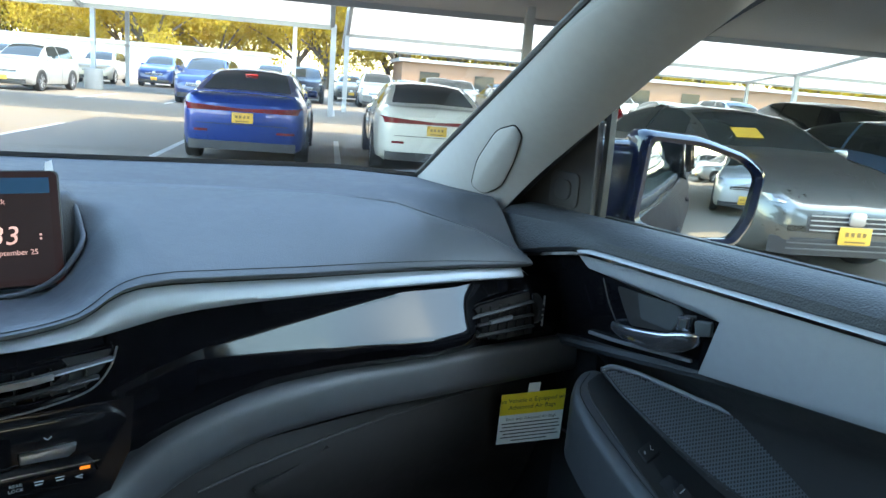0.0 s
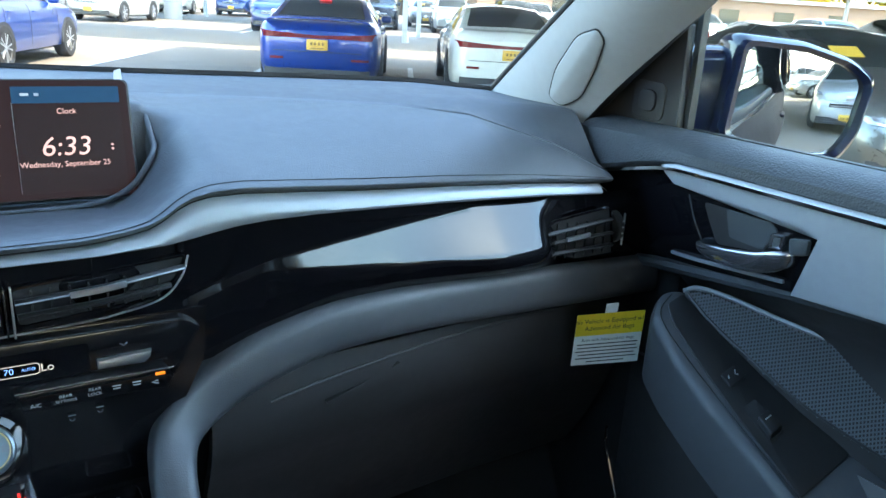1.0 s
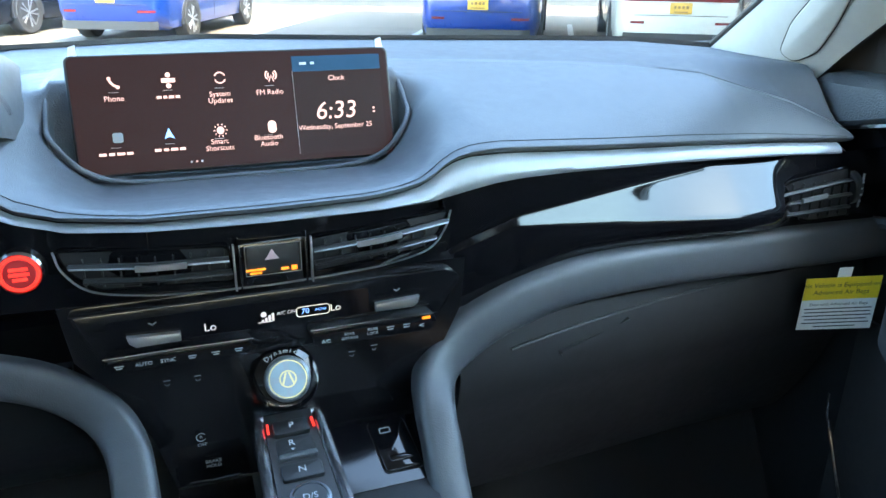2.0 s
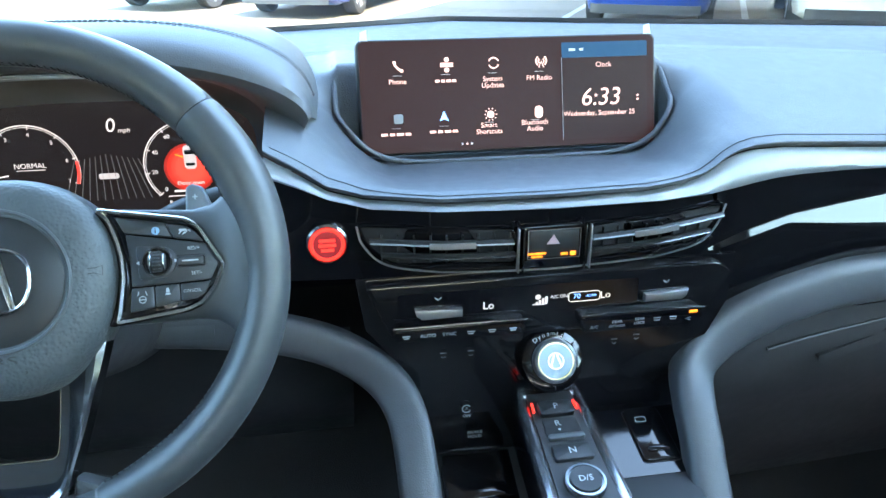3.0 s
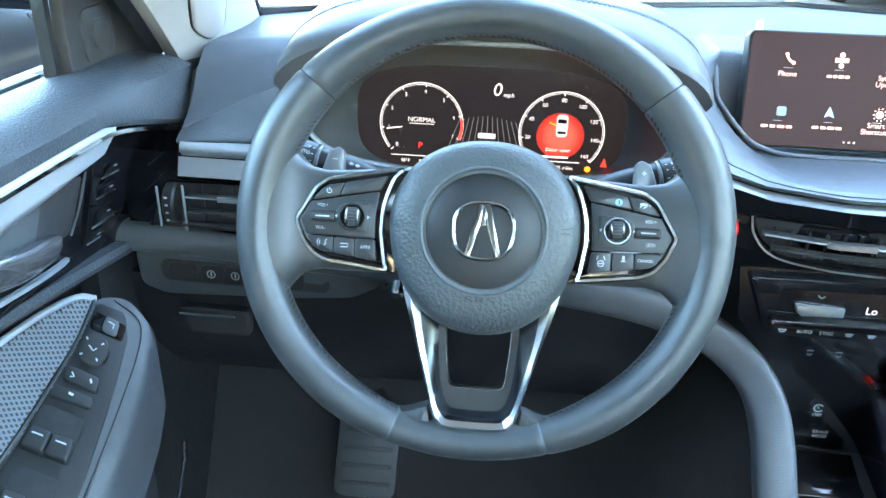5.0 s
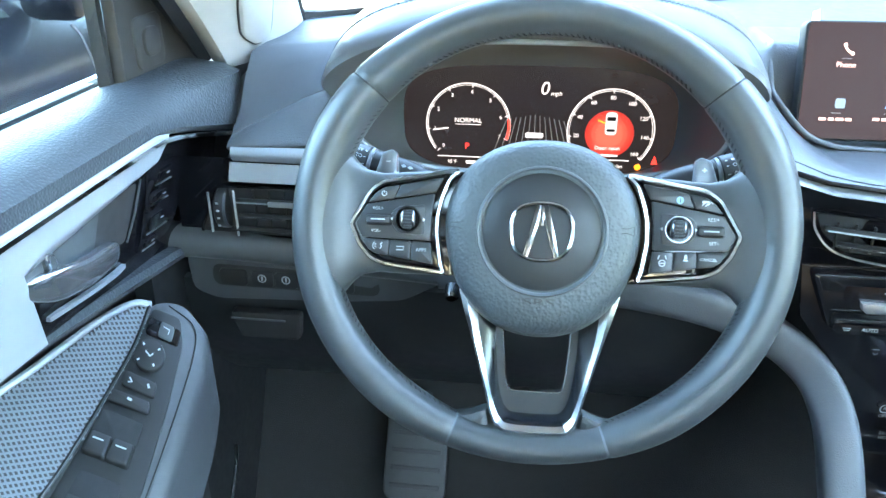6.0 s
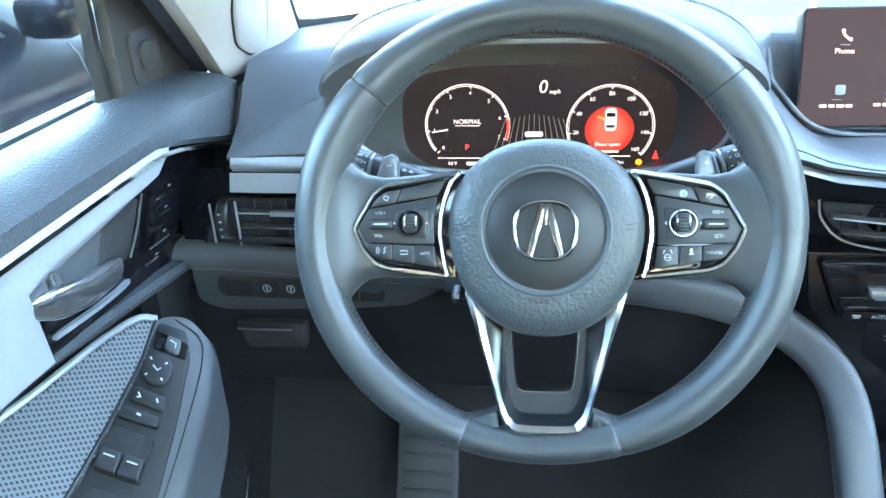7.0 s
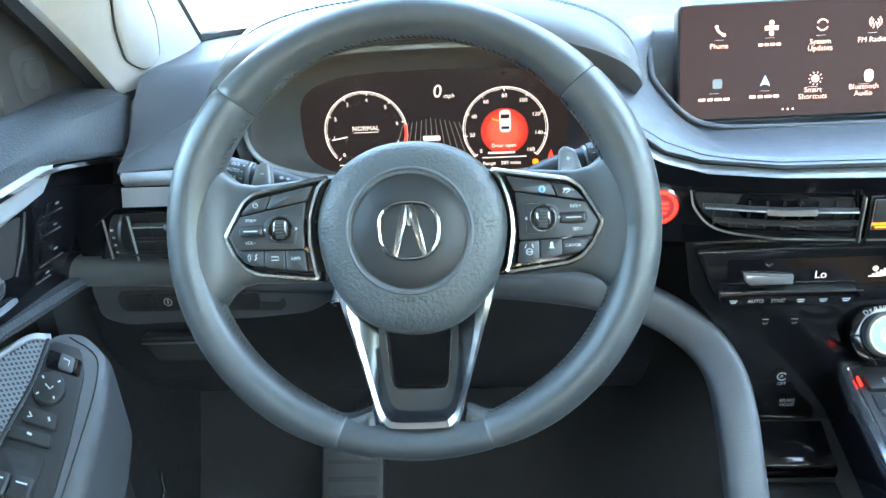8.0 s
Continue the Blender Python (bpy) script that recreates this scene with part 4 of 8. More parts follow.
for kind, a, b, mat in (("phone", -0.117, 0.0305, LIT_ROSE), ("satellite", -0.067, 0.031, LIT_ROSE), ("update", -0.018, 0.0315, LIT_ROSE), ("radio", 0.0325, 0.031, LIT_ROSE),
                        ("tile", -0.119, -0.0215, PRINT_DIM), ("arrow", -0.072, -0.0205, LIT_BLUE), ("spark", -0.023, -0.0205, LIT_ROSE), ("headset", 0.0285, -0.020, LIT_ROSE)):
    icon(kind, a, b, mat)
# two clear film tabs left on the top corners
for a in (-0.150, 0.150):
    bm = bmesh.new()
    slab(bm, [(a - 0.004, 0.056), (a + 0.004, 0.056), (a + 0.0035, 0.068), (a - 0.003, 0.066)], 0.0004, lambda x, b, d: on_scr(x, b, d - 0.001 - (b - 0.056) * 0.2))
    part("film_tab", bm, material("clear_film", (0.6, 0.62, 0.64), 0.3), ts, "clear protective film tab")
# rounded lip of the recess round the display
LIP = [(-0.1785, 0.345), (-0.1795, 0.32)] + [(-(0.148 + 0.032 * math.cos(radians(a))), 0.292 - 0.031 * math.sin(radians(a))) for a in range(0, 91, 15)] + [(-0.10, 0.261), (0.0, 0.261), (0.10, 0.261)] + [(0.148 + 0.032 * math.cos(radians(a)), 0.292 - 0.031 * math.sin(radians(a))) for a in range(90, -1, -15)] + [(0.1795, 0.32), (0.1785, 0.345)]
bm = bmesh.new()
path = []
for q in smooth_path([(x, y, 0) for x, y in LIP], 8):
    k = 1 + 0.006 / max(0.05, abs(q.x))
    path.append(Vector((q.x, q.y, pad_z(q.x * k, q.y - 0.004) + 0.0005)))
for _ in range(20):
    path = [path[0]] + [(path[i - 1] + path[i] * 2 + path[i + 1]) / 4 for i in range(1, len(path) - 1)] + [path[-1]]
sweep(bm, path, disc_profile(0.0030, 10), up=(0, 0, 1))
part("recess_lip", bm, PAD, dash, "soft raised lip round the display recess")

# ---- steering wheel ----
WHEEL = Matrix.Translation((-0.407, 0.005, 1.25)) @ Matrix.Rotation(radians(90 - 25.5), 4, "X") @ Matrix.Rotation(radians(0.7), 4, "Z")
# local x: right, y: up along the rim's plane, z: towards the driver
sw = thing("steering_wheel", "black leather steering wheel with three spokes and chrome trim", "steering wheel", WHEEL)
RW, RH = 0.1685, 0.1585


def rim_pt(a):
    return Vector((RW * math.cos(a), RH * math.sin(a) - 0.001, 0))


def rim_radius(a):
    """The rim swells at the ten-to-two grips."""
    d = math.degrees(a) % 360
    w = max(math.exp(-((d - 28) / 22) ** 2), math.exp(-((d - 152) / 22) ** 2))
    return (0.0155 + 0.0022 * w) * (1 - 0.20 * math.exp(-((d - 270) / 26) ** 4))


def rim_span(a0, a1, n, mat, grow=0.0, label="", name="rim"):
    bm = bmesh.new()
    rings = []
    for i in range(n + 1):
        a = radians(a0 + (a1 - a0) * i / n)
        c, out, r = rim_pt(a), rim_pt(a).normalized(), rim_radius(a) + grow
        if n > 4:
            r -= 0.0006 * (1 - ease(0, 0.9, min(i, n - i) * abs(a1 - a0) / n))
        rings.append([c + out * (r * math.cos(t)) + Vector((0, 0, 1.15 * r * math.sin(t))) for t in [2 * math.pi * k / 28 for k in range(28)]])
    ring_strip(bm, rings)
    return part(name, bm, mat, sw, label)


# four leather sections that meet at the seams
SEAMS = (40.5, 139.5, 250.3, 288.8)
rim_span(SEAMS[0] + 0.22, SEAMS[1] - 0.22, 96, WHEEL_LEATHER, label="smooth leather upper rim")
rim_span(SEAMS[1] + 0.22, SEAMS[2] - 0.22, 108, WHEEL_LEATHER, 0.0003)
rim_span(SEAMS[2] + 0.22, SEAMS[3] - 0.22, 44, WHEEL_LEATHER)
rim_span(SEAMS[3] + 0.22 - 360, SEAMS[0] - 0.22, 108, WHEEL_LEATHER, 0.0003)
for i, a in enumerate(SEAMS):
    rim_span(a - 0.35, a + 0.35, 2, SEAM if i < 2 else THREAD, -0.0009 if i < 2 else -0.0004, name="seam")
# stitching along the inner edge, laced to and fro
for a0, a1 in ((46, 134), (141, 167), (193, 250), (290, 347), (13, 40)):
    bm = bmesh.new()
    n = int((a1 - a0) * 0.62)
    for i in range(n):
        a = radians(a0 + (a1 - a0) * (i + 0.5) / n)
        c, out, r = rim_pt(a), rim_pt(a).normalized(), rim_radius(a)
        t = Vector((-out.y, out.x, 0))
        q = c - out * (r * 0.985) + Vector((0, 0, r * 0.24))
        tube(bm, [q - t * 0.0012 - Vector((0, 0, 0.0022)), q - out * 0.0005, q + t * 0.0012 + Vector((0, 0, 0.0022)) + out * 0.0002], 0.00055, 5, up=(0.3, 0.2, 1))
    tagged(part("stitching", bm, WHEEL_THREAD, sw, "dark thread stitching"), kind="stuff")

# hub pad
bm = bmesh.new()
def hub_ring(k, z, dy=0.0):
    out = []
    for i in range(72):
        a = 2 * math.pi * i / 72
        c, s = math.cos(a), math.sin(a)
        x = 0.0715 * k * math.copysign(abs(c) ** 0.92, c)
        y = (0.0655 if s > 0 else 0.0790) * k * math.copysign(abs(s) ** 0.92, s)
        x *= 1 - 0.06 * max(0, -s)
        out.append(Vector((x + 0.003, y + dy, z)))
    return out
ring_strip(bm, [hub_ring(0.9, -0.035), hub_ring(0.99, -0.02), hub_ring(1.0, -0.006), hub_ring(0.994, 0.002), hub_ring(0.975, 0.0085), hub_ring(0.94, 0.0138), hub_ring(0.88, 0.0180), hub_ring(0.80, 0.0205), hub_ring(0.71, 0.0220), hub_ring(0.60, 0.0225)], caps=False)
pad = part("hub_pad", bm, HUB_SKIN, sw, "pebble-grained airbag cover")
cc = Matrix.Translation((0.003, -0.002, 0))
bm = bmesh.new()
lathe(bm, [(0.0470, 0.0205), (0.0462, 0.0229), (0.0450, 0.0236), (0.0436, 0.0226), (0.0430, 0.0206), (0.0424, 0.0180), (0.0, 0.018)], cc, 72)
part("cap_rim", bm, PLASTIC_MID, pad, "grooved ring round the hub cap")
bm = bmesh.new()
lathe(bm, [(0.0418, 0.018), (0.0418, 0.0203), (0.0405, 0.0213), (0.02, 0.0223), (0.0, 0.0226)], cc, 72)
part("cap", bm, SWITCH, pad, "smooth black hub cap")
H = lambda a, b, d=0.0: Vector((a + 0.003, b - 0.002, 0.0226 + d))
bm = bmesh.new()
def badge(k, n=48):
    return [(0.0228 * k * math.copysign(abs(math.cos(t)) ** 0.78, math.cos(t)) * (1 + 0.04 * math.sin(t)), 0.0215 * k * math.copysign(abs(math.sin(t)) ** 0.78, math.sin(t))) for t in [2 * math.pi * i / n for i in range(n)]]
tube(bm, [H(a, b, 0.0012) for a, b in badge(0.94)], 0.0016, 8, up=(0, 0, 1), closed=True)
for s in (-1, 1):
    slab(bm, [(s * 0.0010, 0.0195), (s * 0.0042, 0.0195), (s * 0.0132, -0.0180), (s * 0.0090, -0.0195), (s * 0.0022, 0.0045)], 0.0022, H, 0.0008)
slab(bm, [(-0.0021, 0.0195), (0.0021, 0.0195), (0.0014, 0.004), (-0.0014, 0.004)], 0.0012, H, 0.0004)
part("emblem", bm, EMBLEM, pad, "chrome emblem of two converging bars in a ring")
P2 = lambda a, b, d=0.0: Vector((1.9 * a + 0.003, b, 0.0219 + d - 0.20 * max(0, -b - 0.0500)))
for text, size, b in (("SRS", 0.0056, -0.0520), ("AIRBAG", 0.0036, -0.0592)):
    bm = bmesh.new()
    words(bm, text, size, P2, 0, b, depth=0.0009)
    if text == "SRS":
        bar(bm, lambda a, y, d: P2(a, y, d + 0.0004), 0, -0.0560, 0.0150, 0.0005)
    part("moulded_lettering", bm, SWITCH, pad)
for s in (-1, 1):
    bm = bmesh.new()
    Q = lambda a, b, d, s=s: Vector((s * 0.0595 + a + 0.003, b, 0.0200 + d - 0.3 * max(0, s * a)))
    ribbon(bm, [(-0.0055, -0.0016), (-0.0055, 0.0026), (0.0, 0.0024), (0.0045, 0.0038), (0.0045, -0.0024), (0.0, -0.0008), (-0.0055, -0.0008)], 0.0005, Q, 0.0009)
    part("horn_mark", bm, SEAM, pad)


def spoke(s):
    """A side spoke: leather arm that flares into the rim, chrome frame, and its fields and keys."""
    X = lambda a, b, d=0.0: Vector((s * a + 0.002, b, d))
    # leather arm: half height, middle and face height along it
    HALF = ((0.056, 0.040), (0.100, 0.0385), (0.120, 0.0375), (0.132, 0.0400), (0.139, 0.0450), (0.146, 0.0540), (0.152, 0.0610), (0.160, 0.0650))
    MID = ((0.056, 0.003), (0.110, 0.001), (0.125, 0.001), (0.16, 0.001))
    FACE = ((0.056, 0.0040), (0.118, 0.0045), (0.140, 0.0085), (0.150, 0.0120), (0.160, 0.0140))
    bm = bmesh.new()
    rings = []
    for i in range(27):
        a = 0.056 + 0.104 * i / 26
        h, m, f = lerp_table(HALF, a), lerp_table(MID, a), lerp_table(FACE, a)
        pinch = 1 - 0.10 * ease(0.115, 0.135, a)
        ring = []
        for k in range(32):
            t = 2 * math.pi * k / 32
            c, q = math.cos(t), math.sin(t)
            z = (f + 0.008) * math.copysign(abs(q) ** 0.55, q) - 0.008 if q > 0 else -0.008 + 0.012 * -abs(q) ** 0.7
            ring.append(X(a, m + h * math.copysign(abs(c) ** (0.62 / pinch), c), z))
        rings.append(ring)
    ring_strip(bm, rings)
    sp = part("spoke", bm, WHEEL_LEATHER, sw, "leather spoke with switches")
    arc_in = [(0.0700, 0.0330), (0.0745, 0.0200), (0.0768, 0.0080), (0.0770, -0.0060), (0.0745, -0.0285)]
    bm = bmesh.new()
    slab(bm, round_corners([(0.056, 0.0405), (0.1165, 0.0315), (0.125, 0.0260), (0.1405, 0.0), (0.1340, -0.0155), (0.1250, -0.0262), (0.1150, -0.0302), (0.062, -0.0372)], 0.004), 0.008, lambda a, b, d: X(a, b, d - 0.0018), 0.001)
    bk = part("backing", bm, PIANO, sp, "gloss black backing of the switches")
    # chrome frame, broad and bevelled, closed along the hub
    bm = bmesh.new()
    fr = round_corners([(0.0600, 0.0405), (0.1160, 0.0308), (0.1245, 0.0250), (0.1392, -0.0002), (0.1328, -0.0150), (0.1240, -0.0252), (0.1140, -0.0292), (0.0690, -0.0345)] + [(0.0715, -0.0290), (0.0752, -0.0060), (0.0748, 0.0080), (0.0722, 0.0200), (0.0672, 0.0340)], 0.0032, 3)
    sweep(bm, [X(a, b, 0.0095) for a, b in fr], [(-0.0020, -0.007), (0.0020, -0.007), (0.0021, -0.0012), (0.0011, 0.0009), (-0.0009, 0.0012), (-0.0020, -0.0004)], up=(0, 0, 1), closed=True)
    part("frame", bm, FRAME_CHROME, sp, "chrome frame round the switches")

    def field(name, pts, h, mat=SWITCH, r=0.0015, base=0.0062, label=""):
        bm = bmesh.new()
        slab(bm, round_corners(pts, r), h, lambda a, b, d: X(a, b, d + base), 0.0009)
        return part(name, bm, mat, sp, label)

    field("upper_field", [(0.0715, 0.0352), (0.1030, 0.0290), (0.1072, 0.0190), (0.0770, 0.0242)], 0.0028, KEY_PLASTIC, label="plain black field")
    corner = field("key", [(0.1036, 0.0288), (0.1160, 0.0264), (0.1215, 0.0224), (0.1272, 0.0152), (0.1080, 0.0186)], 0.0034, KEY_PLASTIC)
    field("middle_field", [(0.0775, 0.0233), (0.1075, 0.0178), (0.1278, 0.0142), (0.1360, 0.0), (0.1312, -0.0105), (0.0795, -0.0118), (0.0798, 0.0060)], 0.0026, KEY_PLASTIC, label="black field round the roller")
    # raised shield round the roller
    field("shield", [(0.0835, 0.0150), (0.1040, 0.0130), (0.1095, 0.0085), (0.1085, -0.0010), (0.1030, -0.0070), (0.0850, -0.0078)], 0.0036, KEY_PLASTIC, 0.003)
    k1 = field("key", [(0.0796, -0.0126), (0.0936, -0.0122), (0.0936, -0.0262), (0.0775, -0.0285)], 0.0034, KEY_PLASTIC)
    k2 = field("key", [(0.0942, -0.0122), (0.1098, -0.0118), (0.1098, -0.0236), (0.0942, -0.0261)], 0.0034, KEY_PLASTIC)
    k3 = field("key", [(0.1104, -0.0118), (0.1306, -0.0113), (0.1262, -0.0190), (0.1208, -0.0222), (0.1104, -0.0235)], 0.0034, KEY_PLASTIC)
    # roller in a bright-ringed well
    RC = (0.0968, 0.0037)
    bm = bmesh.new()
    slab(bm, arc(*RC, 0.0092, 0, 360, 32)[:-1], 0.0004, lambda a, b, d: X(a, b, d + 0.0096))
    part("roller_well", bm, PIANO, sp)
    bm = bmesh.new()
    tube(bm, [X(q[0], q[1], 0.0099) for q in arc(*RC, 0.0092, 0, 360, 36)[:-1]], 0.0008, 6, up=(0, 0, 1), closed=True)
    part("roller_ring", bm, DARK_CHROME, sp, "dark metal ring")
    bm = bmesh.new()
    lathe(bm, [(0.0, -0.0058), (0.0068, -0.0058), (0.0080, -0.0046), (0.0085, -0.0036), (0.0085, 0.0036), (0.0080, 0.0046), (0.0068, 0.0058), (0.0, 0.0058)], Matrix.Translation(X(*RC, 0.0045)) @ Matrix.Rotation(radians(90), 4, "Y"), 28)
    rl = part("roller", bm, SWITCH, sp, "ribbed roller")
    for k in (-1, 1):
        bm = bmesh.new()
        tube(bm, [X(RC[0] + k * 0.0042, RC[1], 0.0045) + Vector((0, 0.0085 * math.cos(math.pi * j / 10), 0.0085 * math.sin(math.pi * j / 10))) for j in range(11)], 0.0006, 5, up=(1, 0, 0))
        part("roller_edge", bm, DARK_CHROME, rl, "bright ring")
    bm = bmesh.new()
    for k in range(11):
        t = math.pi * (k + 0.5) / 11
        for j in range(4):
            box(bm, X(*RC, 0.0045) + Vector((-0.0024 + 0.0016 * j + 0.0008 * (k % 2) - 0.0004, 0.0086 * math.cos(t), 0.0086 * math.sin(t))), (0.0010, 0.0009, 0.0009))
    tagged(part("knurling", bm, PLASTIC_MID, rl), kind="stuff")
    # rocker
    bm = bmesh.new()
    slab(bm, rounded(0.0195, 0.0088, 0.0018, cx=0.1185, cy=0.0028), 0.0003, lambda a, b, d: X(a, b, d + 0.0088))
    part("rocker_well", bm, SEAM, sp)
    bm = bmesh.new()
    slab(bm, rounded(0.0180, 0.0068, 0.0018, cx=0.1185, cy=0.0028), 0.0050, lambda a, b, d: X(a, b, d + 0.0080), 0.0018)
    rk = part("rocker", bm, SWITCH, sp)
    bm = bmesh.new()
    bar(bm, lambda a, b, d: X(a, b, d + 0.0131), 0.1185, 0.0030, 0.0105, 0.0009)
    part("mark", bm, PRINT, rk)

    def legend(draw, parent, d0=0.0098):
        bm = bmesh.new()
        draw(bm, lambda a, b, d=0.0: Vector((a + 0.002, b, d0 + d)))
        part("legend", bm, PRINT, parent, "white printed legend")
    if s < 0:
        legend(lambda bm, T: words(bm, "VOL+", 0.0024, T, -0.1195, 0.0112), sp, 0.0091)
        legend(lambda bm, T: words(bm, "VOL-", 0.0024, T, -0.1205, -0.0055), sp, 0.0091)
        legend(lambda bm, T: words(bm, "APPS", 0.0026, T, -0.0860, -0.0185), k1)
        legend(lambda bm, T: ribbon(bm, [(-0.1045, -0.0165), (-0.0990, -0.0165), (-0.0990, -0.0190), (-0.1045, -0.0190)], 0.0006, T), k2)
        def voice(bm, T):
            ribbon(bm, [(-0.1150, -0.0140), (-0.1165, -0.0155), (-0.1155, -0.0170), (-0.1170, -0.0185)], 0.0007, T)
            ribbon(bm, arc(-0.1190, -0.0165, 0.0016, 110, 250, 6), 0.0005, T)
            ribbon(bm, arc(-0.1190, -0.0165, 0.0032, 120, 240, 6), 0.0005, T)
        legend(voice, k3)
        def power(bm, T):
            ribbon(bm, arc(-0.1150, 0.0222, 0.0018, -240, 60, 12), 0.0005, T)
            ribbon(bm, [(-0.1150, 0.0226), (-0.1150, 0.0246)], 0.0005, T)
        legend(power, corner)
    else:
        legend(lambda bm, T: words(bm, "RES/+", 0.0024, T, 0.1205, 0.0112), sp, 0.0091)
        legend(lambda bm, T: words(bm, "SET/-", 0.0024, T, 0.1215, -0.0055), sp, 0.0091)
        legend(lambda bm, T: words(bm, "CANCEL", 0.0022, T, 0.1180, -0.0170), k3)
        def ahead(bm, T):
            slab(bm, [(0.1003, -0.0185), (0.1043, -0.0185), (0.1033, -0.0172), (0.1013, -0.0172)], 0.0003, T)
            slab(bm, [(0.1011, -0.0168), (0.1035, -0.0168), (0.1030, -0.0140), (0.1016, -0.0140)], 0.0003, T)
        legend(ahead, k2)
        def lane(bm, T):
            ribbon(bm, arc(0.0862, -0.0205, 0.0022, 0, 360, 14)[:-1], 0.0006, T, closed=True)
            bar(bm, T, 0.0862, -0.0205, 0.0040, 0.0006)
            ribbon(bm, [(0.0832, -0.0178), (0.0842, -0.0150)], 0.0006, T)
            ribbon(bm, [(0.0892, -0.0178), (0.0882, -0.0150)], 0.0006, T)
        legend(lane, k1)
        def follow(bm, T):
            slab(bm, rounded(0.0050, 0.0016, 0.0006, cx=0.1145, cy=0.0236), 0.0003, T)
            for q in ((0.1128, 0.0220), (0.1150, 0.0214), (0.1166, 0.0222)):
                ribbon(bm, [(q[0] - 0.0009, q[1] - 0.0009), (q[0] + 0.0009, q[1] + 0.0009)], 0.0006, T)
            ribbon(bm, [(0.1180, 0.0236), (0.1194, 0.0222)], 0.0006, T)
        legend(follow, corner)
        bm = bmesh.new()
        slab(bm, arc(0.0970, 0.0243, 0.0026, 0, 360, 20)[:-1], 0.0004, lambda a, b, d: Vector((a + 0.002, b, 0.0091 + d)))
        im = part("info_mark", bm, material("pale_blue_print", (0.22, 0.36, 0.50), 0.5), sp)
        bm = bmesh.new()
        bar(bm, lambda a, b, d: Vector((a + 0.002, b, 0.0096 + d)), 0.0970, 0.0238, 0.0008, 0.0024)
        bar(bm, lambda a, b, d: Vector((a + 0.002, b, 0.0096 + d)), 0.0970, 0.0257, 0.0008, 0.0006)
        part("info_stroke", bm, SWITCH, im)
    for k in (-1, 1):
        bm = bmesh.new()
        c = RC[0] * s + k * 0.0112
        slab(bm, [(c, 0.0050), (c, 0.0024), (c + k * 0.0020, 0.0037)], 0.0003, lambda a, b, d: Vector((a + 0.002, b, 0.0100 + d)))
        part("arrow_mark", bm, PRINT, sp)
    # gear paddle behind the spoke
    bm = bmesh.new()
    slab(bm, round_corners([(0.111, 0.028), (0.1125, 0.0560), (0.1165, 0.0590), (0.1245, 0.0560), (0.1310, 0.0380), (0.131, 0.028)], 0.002), 0.007, lambda a, b, d: X(a, b, d - 0.028 - 0.35 * max(0, a - 0.122)), 0.0025)
    pd = part("paddle", bm, PADDLE, sw, "satin grey gear paddle")
    for w, h in ((0.0036, 0.0008), (0.0008, 0.0036))[:1 if s < 0 else 2]:
        bm = bmesh.new()
        bar(bm, lambda a, b, d: X(a, b, d - 0.0208), 0.1190, 0.0490, w, h)
        part("mark", bm, PRINT, pd)


spoke(-1)
spoke(1)
# lower spoke: a broad chrome V, sloping gloss walls and a plate with an opening
V = lambda a, b, d=0.0: Vector((a + 0.003, b, d))


def chain(half, n=6):
    """A smooth U through half of its points, mirrored."""
    full = [(-x, y, 0) for x, y in half] + [(x, y, 0) for x, y in reversed(half)]
    return [(q.x, q.y) for q in smooth_path(full, n)]


V_OUT = chain([(0.0585, -0.046), (0.0535, -0.0640), (0.0475, -0.0830), (0.0418, -0.1020), (0.0362, -0.1200), (0.0315, -0.1360), (0.0270, -0.1440), (0.0180, -0.1482)])
V_IN = chain([(0.0450, -0.046), (0.0440, -0.0640), (0.0412, -0.0840), (0.0368, -0.1020), (0.0318, -0.1200), (0.0272, -0.1335), (0.0232, -0.1390), (0.0160, -0.1420)])
P_OUT = chain([(0.0305, -0.046), (0.0305, -0.0640), (0.0302, -0.0820), (0.0290, -0.0980), (0.0272, -0.1140), (0.0240, -0.1275), (0.0205, -0.1335), (0.0140, -0.1365)])
P_IN = chain([(0.0250, -0.046), (0.0250, -0.0640), (0.0245, -0.0820), (0.0234, -0.0960), (0.0222, -0.1080), (0.0210, -0.1160), (0.0185, -0.1195), (0.0120, -0.1205)])
lift = lambda y: 0.007 * ease(-0.09, -0.143, y)
bm = bmesh.new()
ring_strip(bm, [[V(*o, -0.016), V(*o, 0.0022 + lift(o[1])), V(o[0] * 0.62 + i[0] * 0.38, o[1] * 0.62 + i[1] * 0.38, 0.0040 + lift(o[1])), V(*i, 0.0012 + lift(i[1])), V(*i, -0.016)] for o, i in zip(V_OUT, V_IN)])
ls = part("lower_spoke", bm, FRAME_CHROME, sw, "chrome V-shaped lower spoke")
bm = bmesh.new()
ring_strip(bm, [[V(*o, -0.014), V(*o, 0.0004 + lift(o[1])), V(o[0] * 0.4 + i[0] * 0.6, o[1] * 0.4 + i[1] * 0.6, -0.0030 + 0.5 * lift(o[1])), V(*i, -0.0075), V(*i, -0.014)] for o, i in zip(V_IN, P_OUT)])
part("wall", bm, SPOKE_GLOSS, ls, "sloping gloss black wall")
bm = bmesh.new()
ring_strip(bm, [[V(*o, -0.016), V(*o, -0.0078), V(*i, -0.0082), V(*i, -0.022)] for o, i in zip(P_OUT, P_IN)])
part("plate", bm, SWITCH, ls, "black plate round the opening")
bm = bmesh.new()
tube(bm, [V(a, b, -0.0080) for a, b in P_IN], 0.0006, 6, up=(0, 0, 1))
part("bright_line", bm, DARK_CHROME, ls, "thin bright line round the opening")
